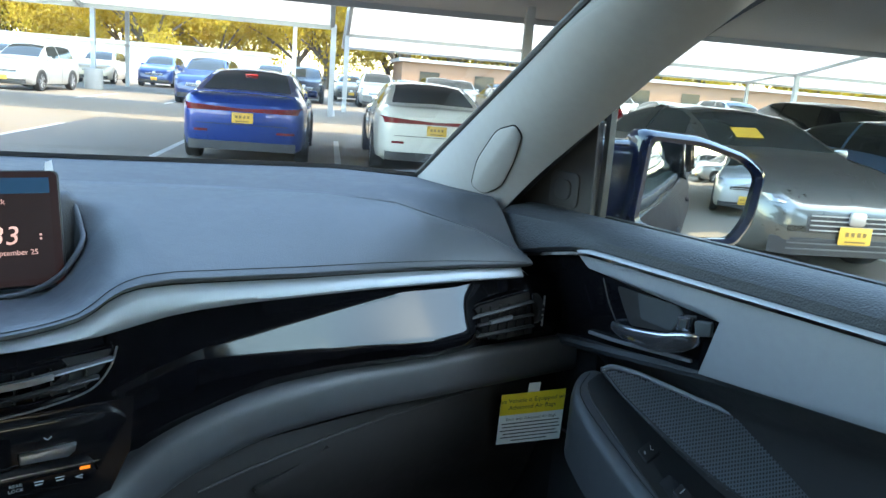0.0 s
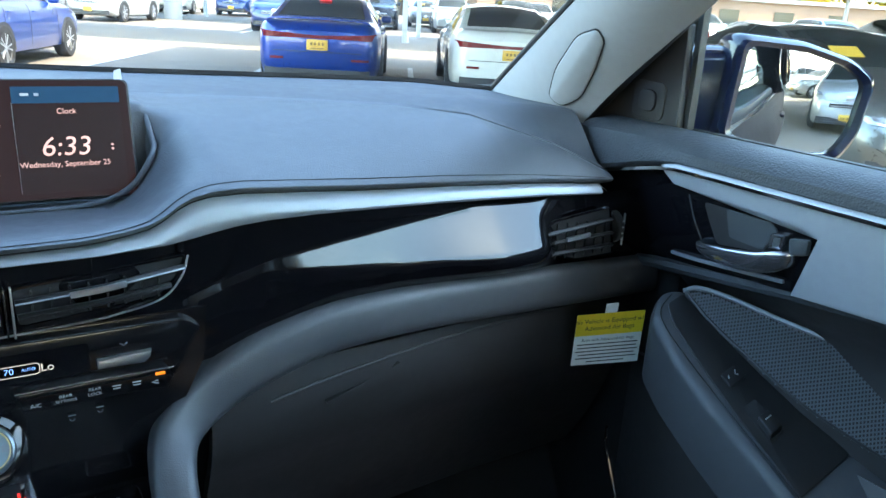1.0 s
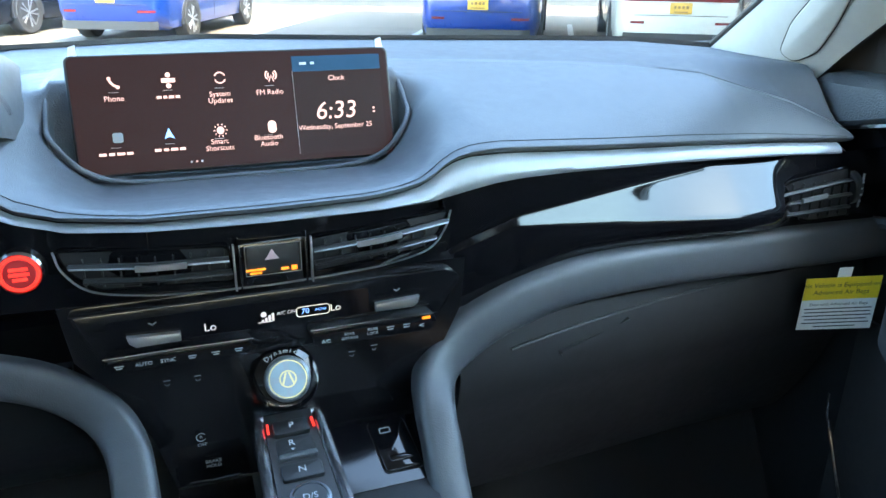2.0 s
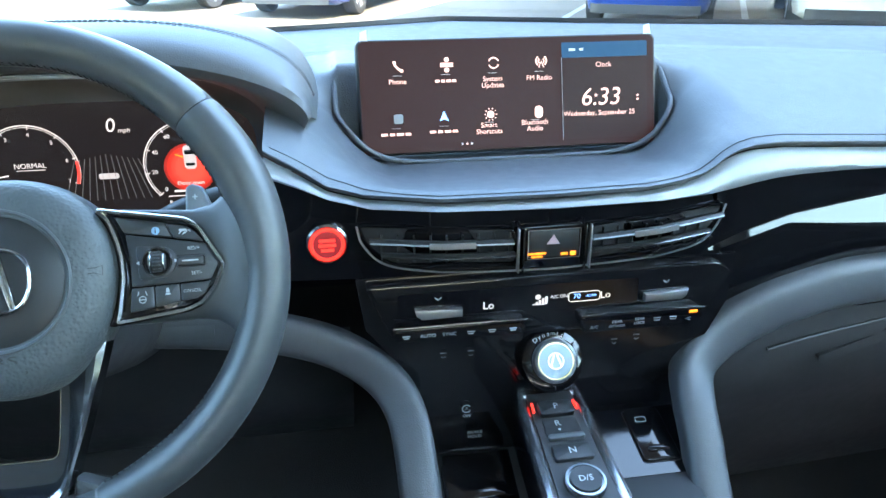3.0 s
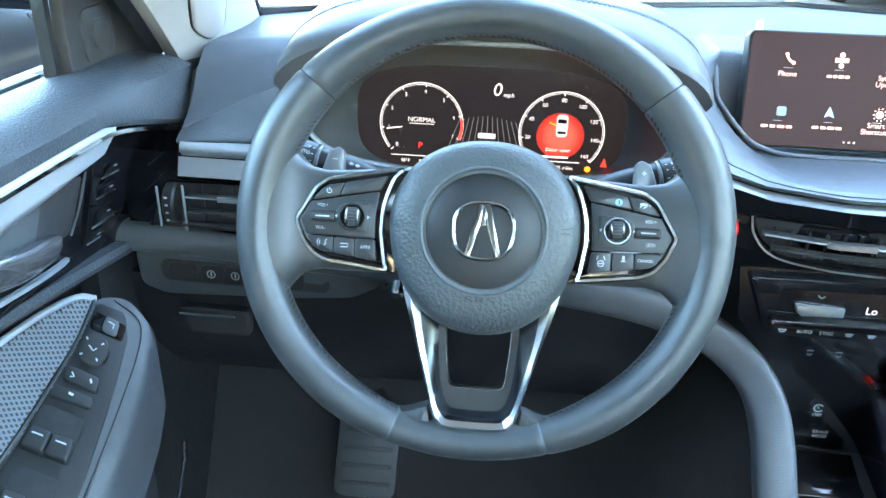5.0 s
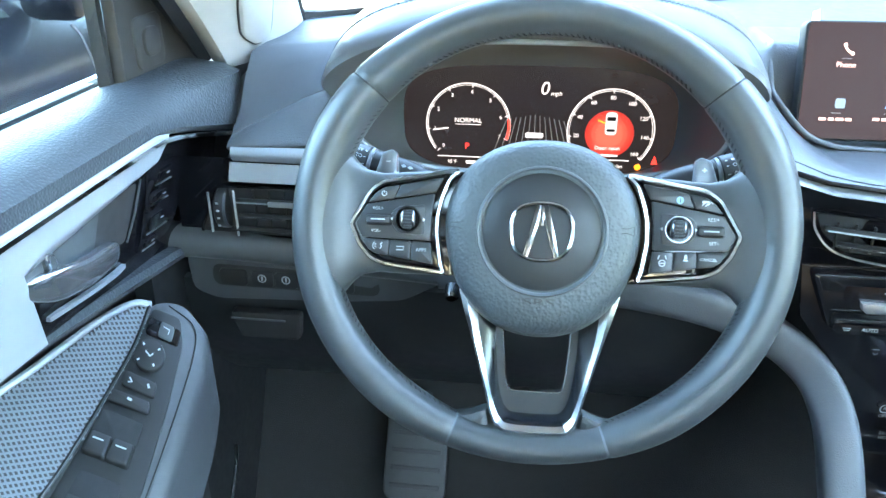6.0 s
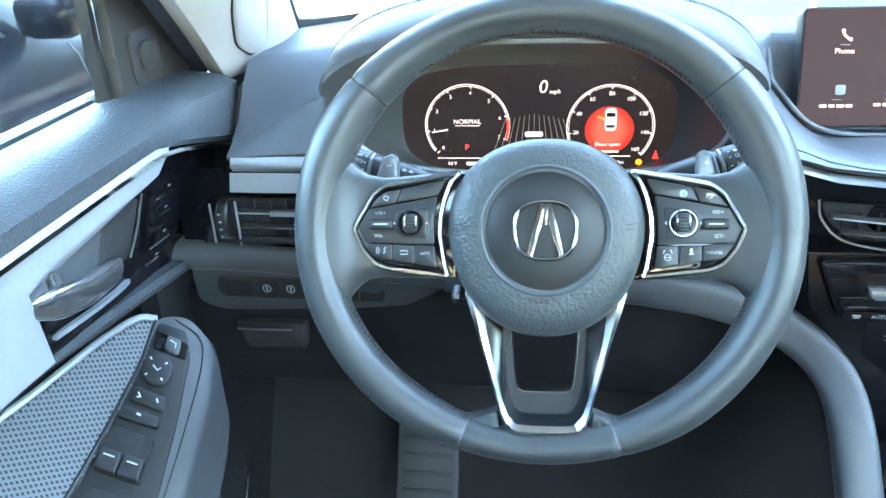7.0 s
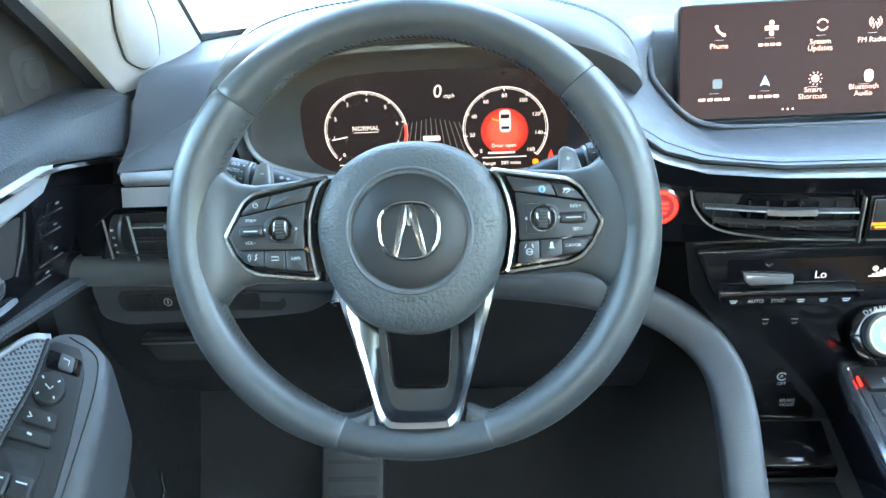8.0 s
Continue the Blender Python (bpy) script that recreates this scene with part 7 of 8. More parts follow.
# ---- windscreen pillars ----
def make_pillar(s):
    root = thing("windscreen_pillar", "grey fabric-trimmed windscreen pillar with a small loudspeaker", "pillar trim", group="windscreen pillars")
    inner = smooth_path([(0.722, 0.475, 1.312), (0.690, 0.335, 1.395), (0.650, 0.175, 1.485), (0.602, 0.017, 1.566), (0.57, -0.12, 1.625), (0.55, -0.32, 1.675)], 8)
    outer = smooth_path([(0.745, 0.275, 1.300), (0.735, 0.20, 1.362), (0.715, 0.08, 1.445), (0.690, -0.05, 1.530), (0.668, -0.18, 1.600), (0.645, -0.36, 1.650)], 8)
    bm = bmesh.new()
    rows = []
    for a, b in zip(inner, outer):
        mid = (a + b) / 2
        bulge = Vector((-0.022, -0.014, 0.0))
        back = Vector((0.03, 0.03, 0.0))
        ring = [a + back, a + bulge * 0.1]
        for k in range(1, 10):
            t = k / 10
            ring.append(a + (b - a) * t + bulge * math.sin(math.pi * t) ** 0.7)
        ring += [b + bulge * 0.1, b + back]
        rows.append([Vector((s * q.x, q.y, q.z)) for q in ring])
    ring_strip(bm, rows)
    skin = BVHTree.FromBMesh(bm)
    trim = part("trim", bm, GREY_TRIM, root, "light grey pillar trim")
    bm = bmesh.new()
    tube(bm, [Vector((s * (q.x + 0.001), q.y + 0.005, q.z + 0.001)) for q in inner], 0.005, 8, up=(1, 0, 0))
    part("glass_edge", bm, RUBBER, root, "black edge of the windscreen glass")
    # loudspeaker oval on the trim
    c = Vector((0.698, 0.245, 1.378))
    along = Vector((-0.217, -0.875, 0.428)).normalized()
    across = Vector((0.585, -0.262, -0.767))
    across = (across - along * across.dot(along)).normalized()
    nrm = across.cross(along).normalized()
    if nrm.x > 0:
        nrm = -nrm
    def sp(a, b, d=0.0):
        q = c + along * a + across * b
        q, n = Vector((s * q.x, q.y, q.z)), Vector((s * nrm.x, nrm.y, nrm.z))
        hit = skin.ray_cast(q + n * 0.08, -n)[0]
        return (hit if hit else q) + n * (d - 0.004)
    out = round_corners([(-0.076, 0.006), (-0.031, -0.017), (0.042, -0.032), (0.079, -0.022), (0.073, -0.005), (0.025, 0.016), (-0.033, 0.035), (-0.069, 0.028)], 0.014, 4)
    bm = bmesh.new()
    slab(bm, out, 0.012, lambda a, b, d: sp(a, b, d - 0.005), 0.003)
    g = part("speaker_cover", bm, GREY_TRIM, trim, "oval grey loudspeaker cover")
    bm = bmesh.new()
    sweep(bm, [sp(a, b, 0.0045) for a, b in out], [(-0.0008, -0.006), (0.0010, -0.006), (0.0010, 0.001), (-0.0008, 0.001)], up=tuple(nrm * Vector((s, 1, 1))), closed=True)
    part("joint", bm, SEAM, g)

make_pillar(1)
make_pillar(-1)

# ---- cabin shell ----
# windscreen
bm = bmesh.new()
def ws(u, v):
    x = -0.76 + 1.52 * u
    yb = lerp_table(BASE_Y, abs(x)) + 0.03
    return Vector((x * (1 - 0.22 * v), yb + (-0.36 - 0.10 * abs(2 * u - 1) ** 2 - yb) * v, 1.322 + (1.70 - 1.322) * v ** 0.93 + 0.03 * math.sin(math.pi * v)))
grid(bm, ws, 24, 16)
g = tagged(part("windscreen", bm, GLASS), "clear curved windscreen over the dash", "windscreen", kind="structure")
g.visible_shadow = False

# roof lining with a long glazed roof opening
bm = bmesh.new()
# the first box is an added, unseen strip that darkens the wheel rim's top
for x0, x1, y0, y1 in ((-0.60, 0.60, -0.36, -0.17), (-0.70, 0.70, -0.50, -0.36), (-0.70, -0.54, -2.6, -0.50), (0.54, 0.70, -2.6, -0.50), (-0.54, 0.54, -1.36, -1.28), (-0.54, 0.54, -2.6, -2.35)):
    box(bm, ((x0 + x1) / 2, (y0 + y1) / 2, 1.705), (x1 - x0, y1 - y0, 0.03), 0.004)
tagged(part("ceiling", bm, GREY_TRIM), "light grey roof lining with glazed openings and an added front shade strip", "roof lining", kind="structure")
bm = bmesh.new()
box(bm, (0, -1.425, 1.726), (1.12, 1.87, 0.005))
g = tagged(part("roof_window", bm, GLASS), "glazed panoramic roof panel", "roof window", kind="structure")
g.visible_shadow = False

# body sides behind the front doors, with window openings, and the tail
for s in (-1, 1):
    root = thing("body_side_right" if s > 0 else "body_side_left", "dark blue glossy car body side", "car body", kind="structure")
    def flank(u, v, s=s):
        y = 0.46 - 3.26 * u
        z = 0.42 + 0.87 * v
        return Vector((s * (0.905 - 0.05 * max(0, v - 0.72) / 0.28 - 0.03 * (1 - v) ** 2 + 0.015 * math.sin(math.pi * v)) * (1 - 0.05 * ease(-1.9, -2.8, y)), y, z))
    bm = bmesh.new()
    grid(bm, flank, 30, 14, 0.02)
    part("skin", bm, FLANK, root)
    for y in (-1.00, -1.95, -2.68):
        bm = bmesh.new()
        sweep(bm, [Vector((s * 0.845, y, 1.28)), Vector((s * 0.80, y + 0.02, 1.48)), Vector((s * 0.70, y + 0.05, 1.70))], [(-0.05, -0.02), (0.05, -0.02), (0.05, 0.02), (-0.05, 0.02)], up=(0, 1, 0))
        part("post", bm, PIANO, root, "gloss black window post")
    bm = bmesh.new()
    tube(bm, [Vector((s * 0.862, 0.30 - 0.30 * i, 1.297)) for i in range(10)], 0.006, 8)
    part("belt_strip", bm, CHROME, root, "chrome belt strip")
    bm = bmesh.new()
    grid(bm, lambda u, v, s=s: Vector((s * (0.838 - 0.13 * v), -1.05 - 1.62 * u, 1.30 + 0.39 * v)), 4, 4, 0.004)
    g = part("rear_glass", bm, DARK_GLASS, root, "rear side glass")
    g.visible_shadow = False
    bm = bmesh.new()
    tube(bm, [Vector((s * (0.705 + 0.02 * math.sin(i / 11 * math.pi)), -0.36 - 0.20 * i, 1.712)) for i in range(12)], 0.022, 10)
    part("roof_rail", bm, PIANO, root)
    for y in (-0.55, -1.55):
        bm = bmesh.new()
        box(bm, (s * 0.905, y, 1.12), (0.03, 0.17, 0.022), 0.01)
        part("door_handle", bm, FLANK, root)
bm = bmesh.new()
for x0, x1, z0, z1 in ((-0.80, 0.80, 0.42, 1.22), (-0.74, -0.62, 1.22, 1.70), (0.62, 0.74, 1.22, 1.70), (-0.62, 0.62, 1.60, 1.70)):
    box(bm, ((x0 + x1) / 2, -2.78, (z0 + z1) / 2), (x1 - x0, 0.05, z1 - z0), 0.01)
tagged(part("wall_rear", bm, PLASTIC), "dark inside of the tailgate", "tailgate", kind="structure")

# footwells and firewall
bm = bmesh.new()
box(bm, (0, -1.1, 0.53), (1.72, 3.4, 0.04), 0.01)
tagged(part("floor", bm, CARPET), "black carpet in the footwells", "car floor", kind="structure")
bm = bmesh.new()
grid(bm, lambda u, v: Vector((-0.86 + 1.72 * u, 0.30 + 0.25 * math.sin(math.pi * v * 0.5), 0.54 + 0.78 * v)), 20, 14, 0.03)
tagged(part("wall_front", bm, CARPET), "black carpeted firewall", "firewall", kind="structure")

# kick panels that close the footwells against the body
for s in (-1, 1):
    bm = bmesh.new()
    grid(bm, lambda u, v, s=s: Vector((s * (0.80 + 0.03 * (1 - v)), 0.12 + 0.50 * u, 0.54 + 0.75 * v)), 8, 8, 0.02)
    tagged(part("wall_kick_right" if s > 0 else "wall_kick_left", bm, SWITCH), "black kick panel beside the footwell", "kick panel", kind="structure")

# front of the car, below the line of sight over the dash
bm = bmesh.new()
def hood_top(u, v):
    x = -0.90 + 1.80 * u
    y = 0.66 + 1.30 * v
    return Vector((x * (1 - 0.10 * v * v), y, 1.10 - 0.16 * v ** 2 - 0.10 * abs(2 * u - 1) ** 3))
grid(bm, hood_top, 16, 10, 0.02)
tagged(part("bonnet", bm, OWN_PAINT), "dark blue glossy bonnet ahead of the windscreen", "bonnet", kind="structure")
bm = bmesh.new()
ring_strip(bm, [[Vector((x * k, y, z)) for x, z in ((-0.90, 0.30), (-0.92, 0.60), (-0.90, 0.98 - drop), (-0.6, 1.06 - drop), (0.6, 1.06 - drop), (0.90, 0.98 - drop), (0.92, 0.60), (0.90, 0.30))] for y, k, drop in ((0.47, 1.0, 0.04), (1.2, 1.0, 0.06), (1.75, 0.96, 0.16), (2.0, 0.86, 0.24), (2.06, 0.78, 0.34))])
tagged(part("front_body", bm, FLANK), "dark blue front wings and nose", "car body", kind="structure")
for x in (-0.80, 0.80):
    for y in (1.35, -1.55):
        wm = Matrix.Translation((x, y, 0.37)) @ Matrix.Rotation(radians(90), 4, "Y")
        bm = bmesh.new()
        lathe(bm, [(0.0, -0.10), (0.25, -0.11), (0.35, -0.11), (0.37, -0.08), (0.37, 0.08), (0.35, 0.11), (0.25, 0.11), (0.0, 0.10)], wm, 32)
        tagged(part("road_wheel", bm, RUBBER), "black tyre of the car itself on the paving", "wheel", "road wheels")

# pedals
def pedal(name, label, x, y, z, w, h, lean):
    root = thing(name, label, "pedal", Matrix.Translation((x, y, z)) @ Matrix.Rotation(radians(lean), 4, "X"))
    bm = bmesh.new()
    slab(bm, rounded(w, h, 0.012), 0.012, lambda a, b, d: Vector((a, b, d)), 0.004)
    part("pad", bm, PEDAL, root, "grey rubber pedal pad")
    for i in range(5):
        bm = bmesh.new()
        box(bm, (0, -h * 0.36 + i * h * 0.18, 0.0125), (w * 0.8, 0.006, 0.003), 0.001)
        part("rib", bm, RUBBER, root)
    bm = bmesh.new()
    tube(bm, [Vector((0, h * 0.2, 0)), Vector((0, h * 0.5, -0.06)), Vector((0, h * 0.9, -0.10))], 0.010, 8, up=(1, 0, 0))
    part("arm", bm, PLASTIC, root)


pedal("brake_pedal", "grey rubber brake pedal over the black carpet", -0.553, 0.30, 0.775, 0.085, 0.13, 55)

# mirror on the passenger's door
mr = thing("door_mirror", "dark blue door mirror reflecting the car's flank and canopies", "wing mirror")
MX = Matrix.Translation((0.945, 0.098, 1.352)) @ Matrix.Rotation(radians(-27.6), 4, "Z") @ Matrix.Rotation(radians(90), 4, "X")
# local x: outward along the glass, y: up, z: back to the driver
glass_out = round_corners([(-0.074, 0.066), (0.000, 0.062), (0.060, 0.046), (0.088, 0.026), (0.080, -0.036), (0.062, -0.066), (-0.010, -0.068), (-0.082, -0.046)], 0.012, 4)
bm = bmesh.new()
ring_strip(bm, [[MX @ Vector((a * k, b * k, 0.004 - (a * a + b * b) * k * k / 2.6)) for a, b in glass_out] for k in (1.0, 0.85, 0.7, 0.55, 0.4, 0.25, 0.1)])
part("mirror_glass", bm, MIRROR, mr, "clean mirror glass")
bm = bmesh.new()
def shell_ring(k, z, dx=0.0):
    return [MX @ Vector((a * k + dx, b * k, z)) for a, b in glass_out]
ring_strip(bm, [shell_ring(1.0, 0.0), shell_ring(1.01, 0.006), shell_ring(1.11, 0.010), shell_ring(1.20, 0.002), shell_ring(1.24, -0.02), shell_ring(1.20, -0.05), shell_ring(0.98, -0.09, -0.006), shell_ring(0.62, -0.118, -0.012)])
part("housing", bm, OWN_PAINT, mr, "dark blue painted mirror housing")
bm = bmesh.new()
sweep(bm, [MX @ Vector(q) for q in ((-0.085, 0.0, -0.05), (-0.115, 0.0, -0.05), (-0.15, -0.01, -0.05))], [(x * 1.0, y * 1.0) for x, y in rounded(0.07, 0.125, 0.02)], up=(0, 0, 1))
part("arm", bm, OWN_PAINT, mr, "dark blue mirror arm")

# airbag notice hanging from the glove box
lb = thing("airbag_notice", "yellow and white airbag notice card hanging from the dash", "label")
LA, LB2 = Vector((0.668, 0.158, 1.070)), Vector((0.745, 0.115, 1.082))
LX = (LB2 - LA).normalized()
LY = Vector((0.02, 0.0, 1.0)).normalized()
LN = LX.cross(LY).normalized()
lab = lambda a, b, d=0.0: LA + LX * a + LY * b + LN * d
bm = bmesh.new()
slab(bm, [(0, -0.072), (0.089, -0.073), (0.089, 0.0), (0, 0.0)], 0.0006, lab)
part("card", bm, WHITE_CARD, lb, "white card")
bm = bmesh.new()
slab(bm, [(0, -0.030), (0.089, -0.030), (0.089, 0.0004), (0, 0.0004)], 0.0004, lambda a, b, d: lab(a, b, d + 0.0007))
part("header", bm, YELLOW_CARD, lb, "yellow header")
bm = bmesh.new()
Lt = lambda a, b, d=0.0: lab(a, b, d + 0.0014)
words(bm, "This Vehicle is Equipped with", 0.0062, Lt, 0.0445, -0.010)
words(bm, "Advanced Air Bags", 0.0062, Lt, 0.0445, -0.020)
words(bm, "Even with Advanced Air Bags", 0.0042, Lt, 0.0445, -0.0365)
for i, w in enumerate((0.080, 0.078, 0.082, 0.074, 0.08, 0.05)):
    bar(bm, Lt, 0.0445, -0.0425 - 0.0050 * i, w, 0.0014, 0.0002)
part("print", bm, INK, lb, "black print")
bm = bmesh.new()
slab(bm, [(0.036, -0.002), (0.052, -0.002), (0.052, 0.014), (0.036, 0.014)], 0.0005, lambda a, b, d: lab(a, b, d + 0.0002 + b * 0.1))
part("tape", bm, WHITE_CARD, lb, "white adhesive tab")

# ---- car park ----
LOT_AZ = 28.5
_u = Vector((math.sin(radians(LOT_AZ)), math.cos(radians(LOT_AZ)), 0))
_v = Vector((math.cos(radians(LOT_AZ)), -math.sin(radians(LOT_AZ)), 0))


def lot(u, v, z=0.0):
    """A place in the car park: u along the parked cars, v across them."""
    return _u * u + _v * v + Vector((0, 0, z))


def lot_m(u, v, turn=0.0, z=0.0):
    return Matrix.Translation(lot(u, v, z)) @ Matrix.Rotation(radians(turn - LOT_AZ), 4, "Z")


def asphalt():
    m = material("worn_concrete_paving", (0.135, 0.112, 0.084), 0.85, bump=0.5, bump_scale=60, vary=0.16, vary_scale=0.35)
    return m


bm = bmesh.new()
R = 900
rows = [[bm.verts.new((x, y, 0)) for y in (-R, -60, 0, 60, 140, R)] for x in (-R, -100, 0, 100, R)]
for a, b in zip(rows, rows[1:]):
    for j in range(5):
        bm.faces.new((a[j], b[j], b[j + 1], a[j + 1]))
tagged(part("ground", bm, asphalt()), "pale worn concrete paving of the car park", "ground", kind="structure")
LINE = material("worn_white_road_paint", (0.38, 0.37, 0.34), 0.8, bump=0.3, bump_scale=60, vary=0.25, vary_scale=3)
for u0, vs in ((11.6, range(-5, 9)), (27.0, range(-6, 9)), (5.6, range(1, 6))):
    for k in vs:
        bm = bmesh.new()
        L = 5.2
        slab(bm, [(0, 0), (0.11, 0), (0.11, L), (0, L)], 0.004, lambda a, b, d, u0=u0, k=k: lot(u0 + b, 0.42 + 2.86 * k + a, d))
        tagged(part("bay_line", bm, LINE), "worn white parking bay line on the paving", "road marking", "bay lines", "structure")

TYRE = material("tyre_rubber", (0.02, 0.02, 0.02), 0.75, bump=0.3, bump_scale=120)
ALLOY = material("machined_alloy", (0.55, 0.56, 0.58), 0.3, metal=0.9)
LAMP = material("clear_lamp_lens", (0.22, 0.23, 0.25), 0.12, coat=0.6, metal=0.3)
TAIL = material("red_lamp_lens", (0.14, 0.004, 0.006), 0.2)
BRAKE = material("lit_red_lamp_lens", (0.5, 0.02, 0.02), 0.12, coat=1.0, emit=0.5, emit_color=(1, 0.05, 0.04))
PLATE = material("yellow_dealer_plate", (0.68, 0.40, 0.05), 0.5)
PLATE_INK = material("brown_plate_ink", (0.22, 0.13, 0.03), 0.6)
CARGLASS = material("dark_car_glass", (0.022, 0.026, 0.025), 0.04, coat=0.0, spec=0.45)
CLAD = material("black_cladding", (0.025, 0.025, 0.027), 0.5)
STEEL_GREY = material("dull_grey_slat", (0.12, 0.12, 0.125), 0.4, metal=0.5)


def paint(name, c, metal=0.3):
    return material(name, c, 0.3, metal=metal, coat=1.0, vary=0.04, vary_scale=2)


BLUE = paint("bright_blue_paint", (0.004, 0.034, 0.24), 0.35)
DEEP_BLUE = paint("deep_blue_paint", (0.010, 0.035, 0.16))
WHITE = paint("pearl_white_paint", (0.70, 0.69, 0.65), 0.0)
PALE_SILVER = paint("pale_silver_paint", (0.40, 0.40, 0.39), 0.3)
GREY = paint("urban_grey_paint", (0.11, 0.112, 0.105), 0.5)
BLACK = material("black_paint", (0.006, 0.007, 0.010), 0.22, spec=0.30, vary=0.04, vary_scale=2)
SILVERP = paint("silver_paint", (0.45, 0.46, 0.47), 0.6)
BEIGE = paint("sand_paint", (0.45, 0.4, 0.33))
PALE_BLUE = paint("slate_blue_paint", (0.12, 0.2, 0.32))

KINDS = {
    # width curve, roof line, belt line along the car (rear to front); panes: rear window, rear door, front door, windscreen
    "sedan": dict(
        L=4.97, hw=0.945, H=1.45, wheel=0.345, base=2.83,
        wide=((-2.485, 0.70), (-2.43, 0.80), (-2.25, 0.885), (-1.80, 0.935), (0.0, 0.945), (1.70, 0.935), (2.20, 0.875), (2.40, 0.77), (2.485, 0.62)),
        roof=((-2.485, 0.90), (-2.42, 1.02), (-2.30, 1.055), (-1.95, 1.075), (-1.60, 1.19), (-1.20, 1.335), (-0.75, 1.425), (-0.30, 1.45), (0.15, 1.43), (0.60, 1.30), (1.00, 1.12), (1.20, 1.045), (1.60, 0.995), (2.00, 0.93), (2.30, 0.85), (2.45, 0.72), (2.485, 0.64)),
        belt=((-2.485, 0.84), (-2.42, 0.97), (-2.30, 1.00), (-1.95, 1.005), (0.0, 0.975), (1.20, 0.955), (1.60, 0.925), (2.00, 0.865), (2.30, 0.785), (2.45, 0.66), (2.485, 0.58)),
        panes=((-1.84, -0.88), (-1.42, -0.36), (-0.30, 0.70), (0.24, 1.08))),
    "suv": dict(
        L=4.70, hw=0.935, H=1.69, wheel=0.365, base=2.70,
        wide=((-2.35, 0.74), (-2.29, 0.84), (-2.05, 0.915), (0.0, 0.935), (1.60, 0.93), (2.10, 0.88), (2.28, 0.78), (2.35, 0.66)),
        roof=((-2.35, 1.02), (-2.31, 1.15), (-2.20, 1.36), (-2.05, 1.56), (-1.85, 1.635), (-1.20, 1.68), (-0.30, 1.69), (0.20, 1.66), (0.60, 1.50), (1.00, 1.24), (1.15, 1.165), (1.60, 1.11), (2.00, 1.05), (2.25, 0.96), (2.33, 0.82), (2.35, 0.74)),
        belt=((-2.35, 0.95), (-2.30, 1.08), (-2.00, 1.11), (0.0, 1.08), (1.15, 1.065), (1.60, 1.035), (2.00, 0.975), (2.25, 0.885), (2.35, 0.68)),
        panes=((-2.30, -2.03), (-1.75, -0.42), (-0.36, 0.68), (0.27, 1.06))),
}


def soft_table(table, y, k=0.05):
    """A table lookup with its kinks rounded off."""
    return (lerp_table(table, y - k) + 2 * lerp_table(table, y) + lerp_table(table, y + k)) / 4


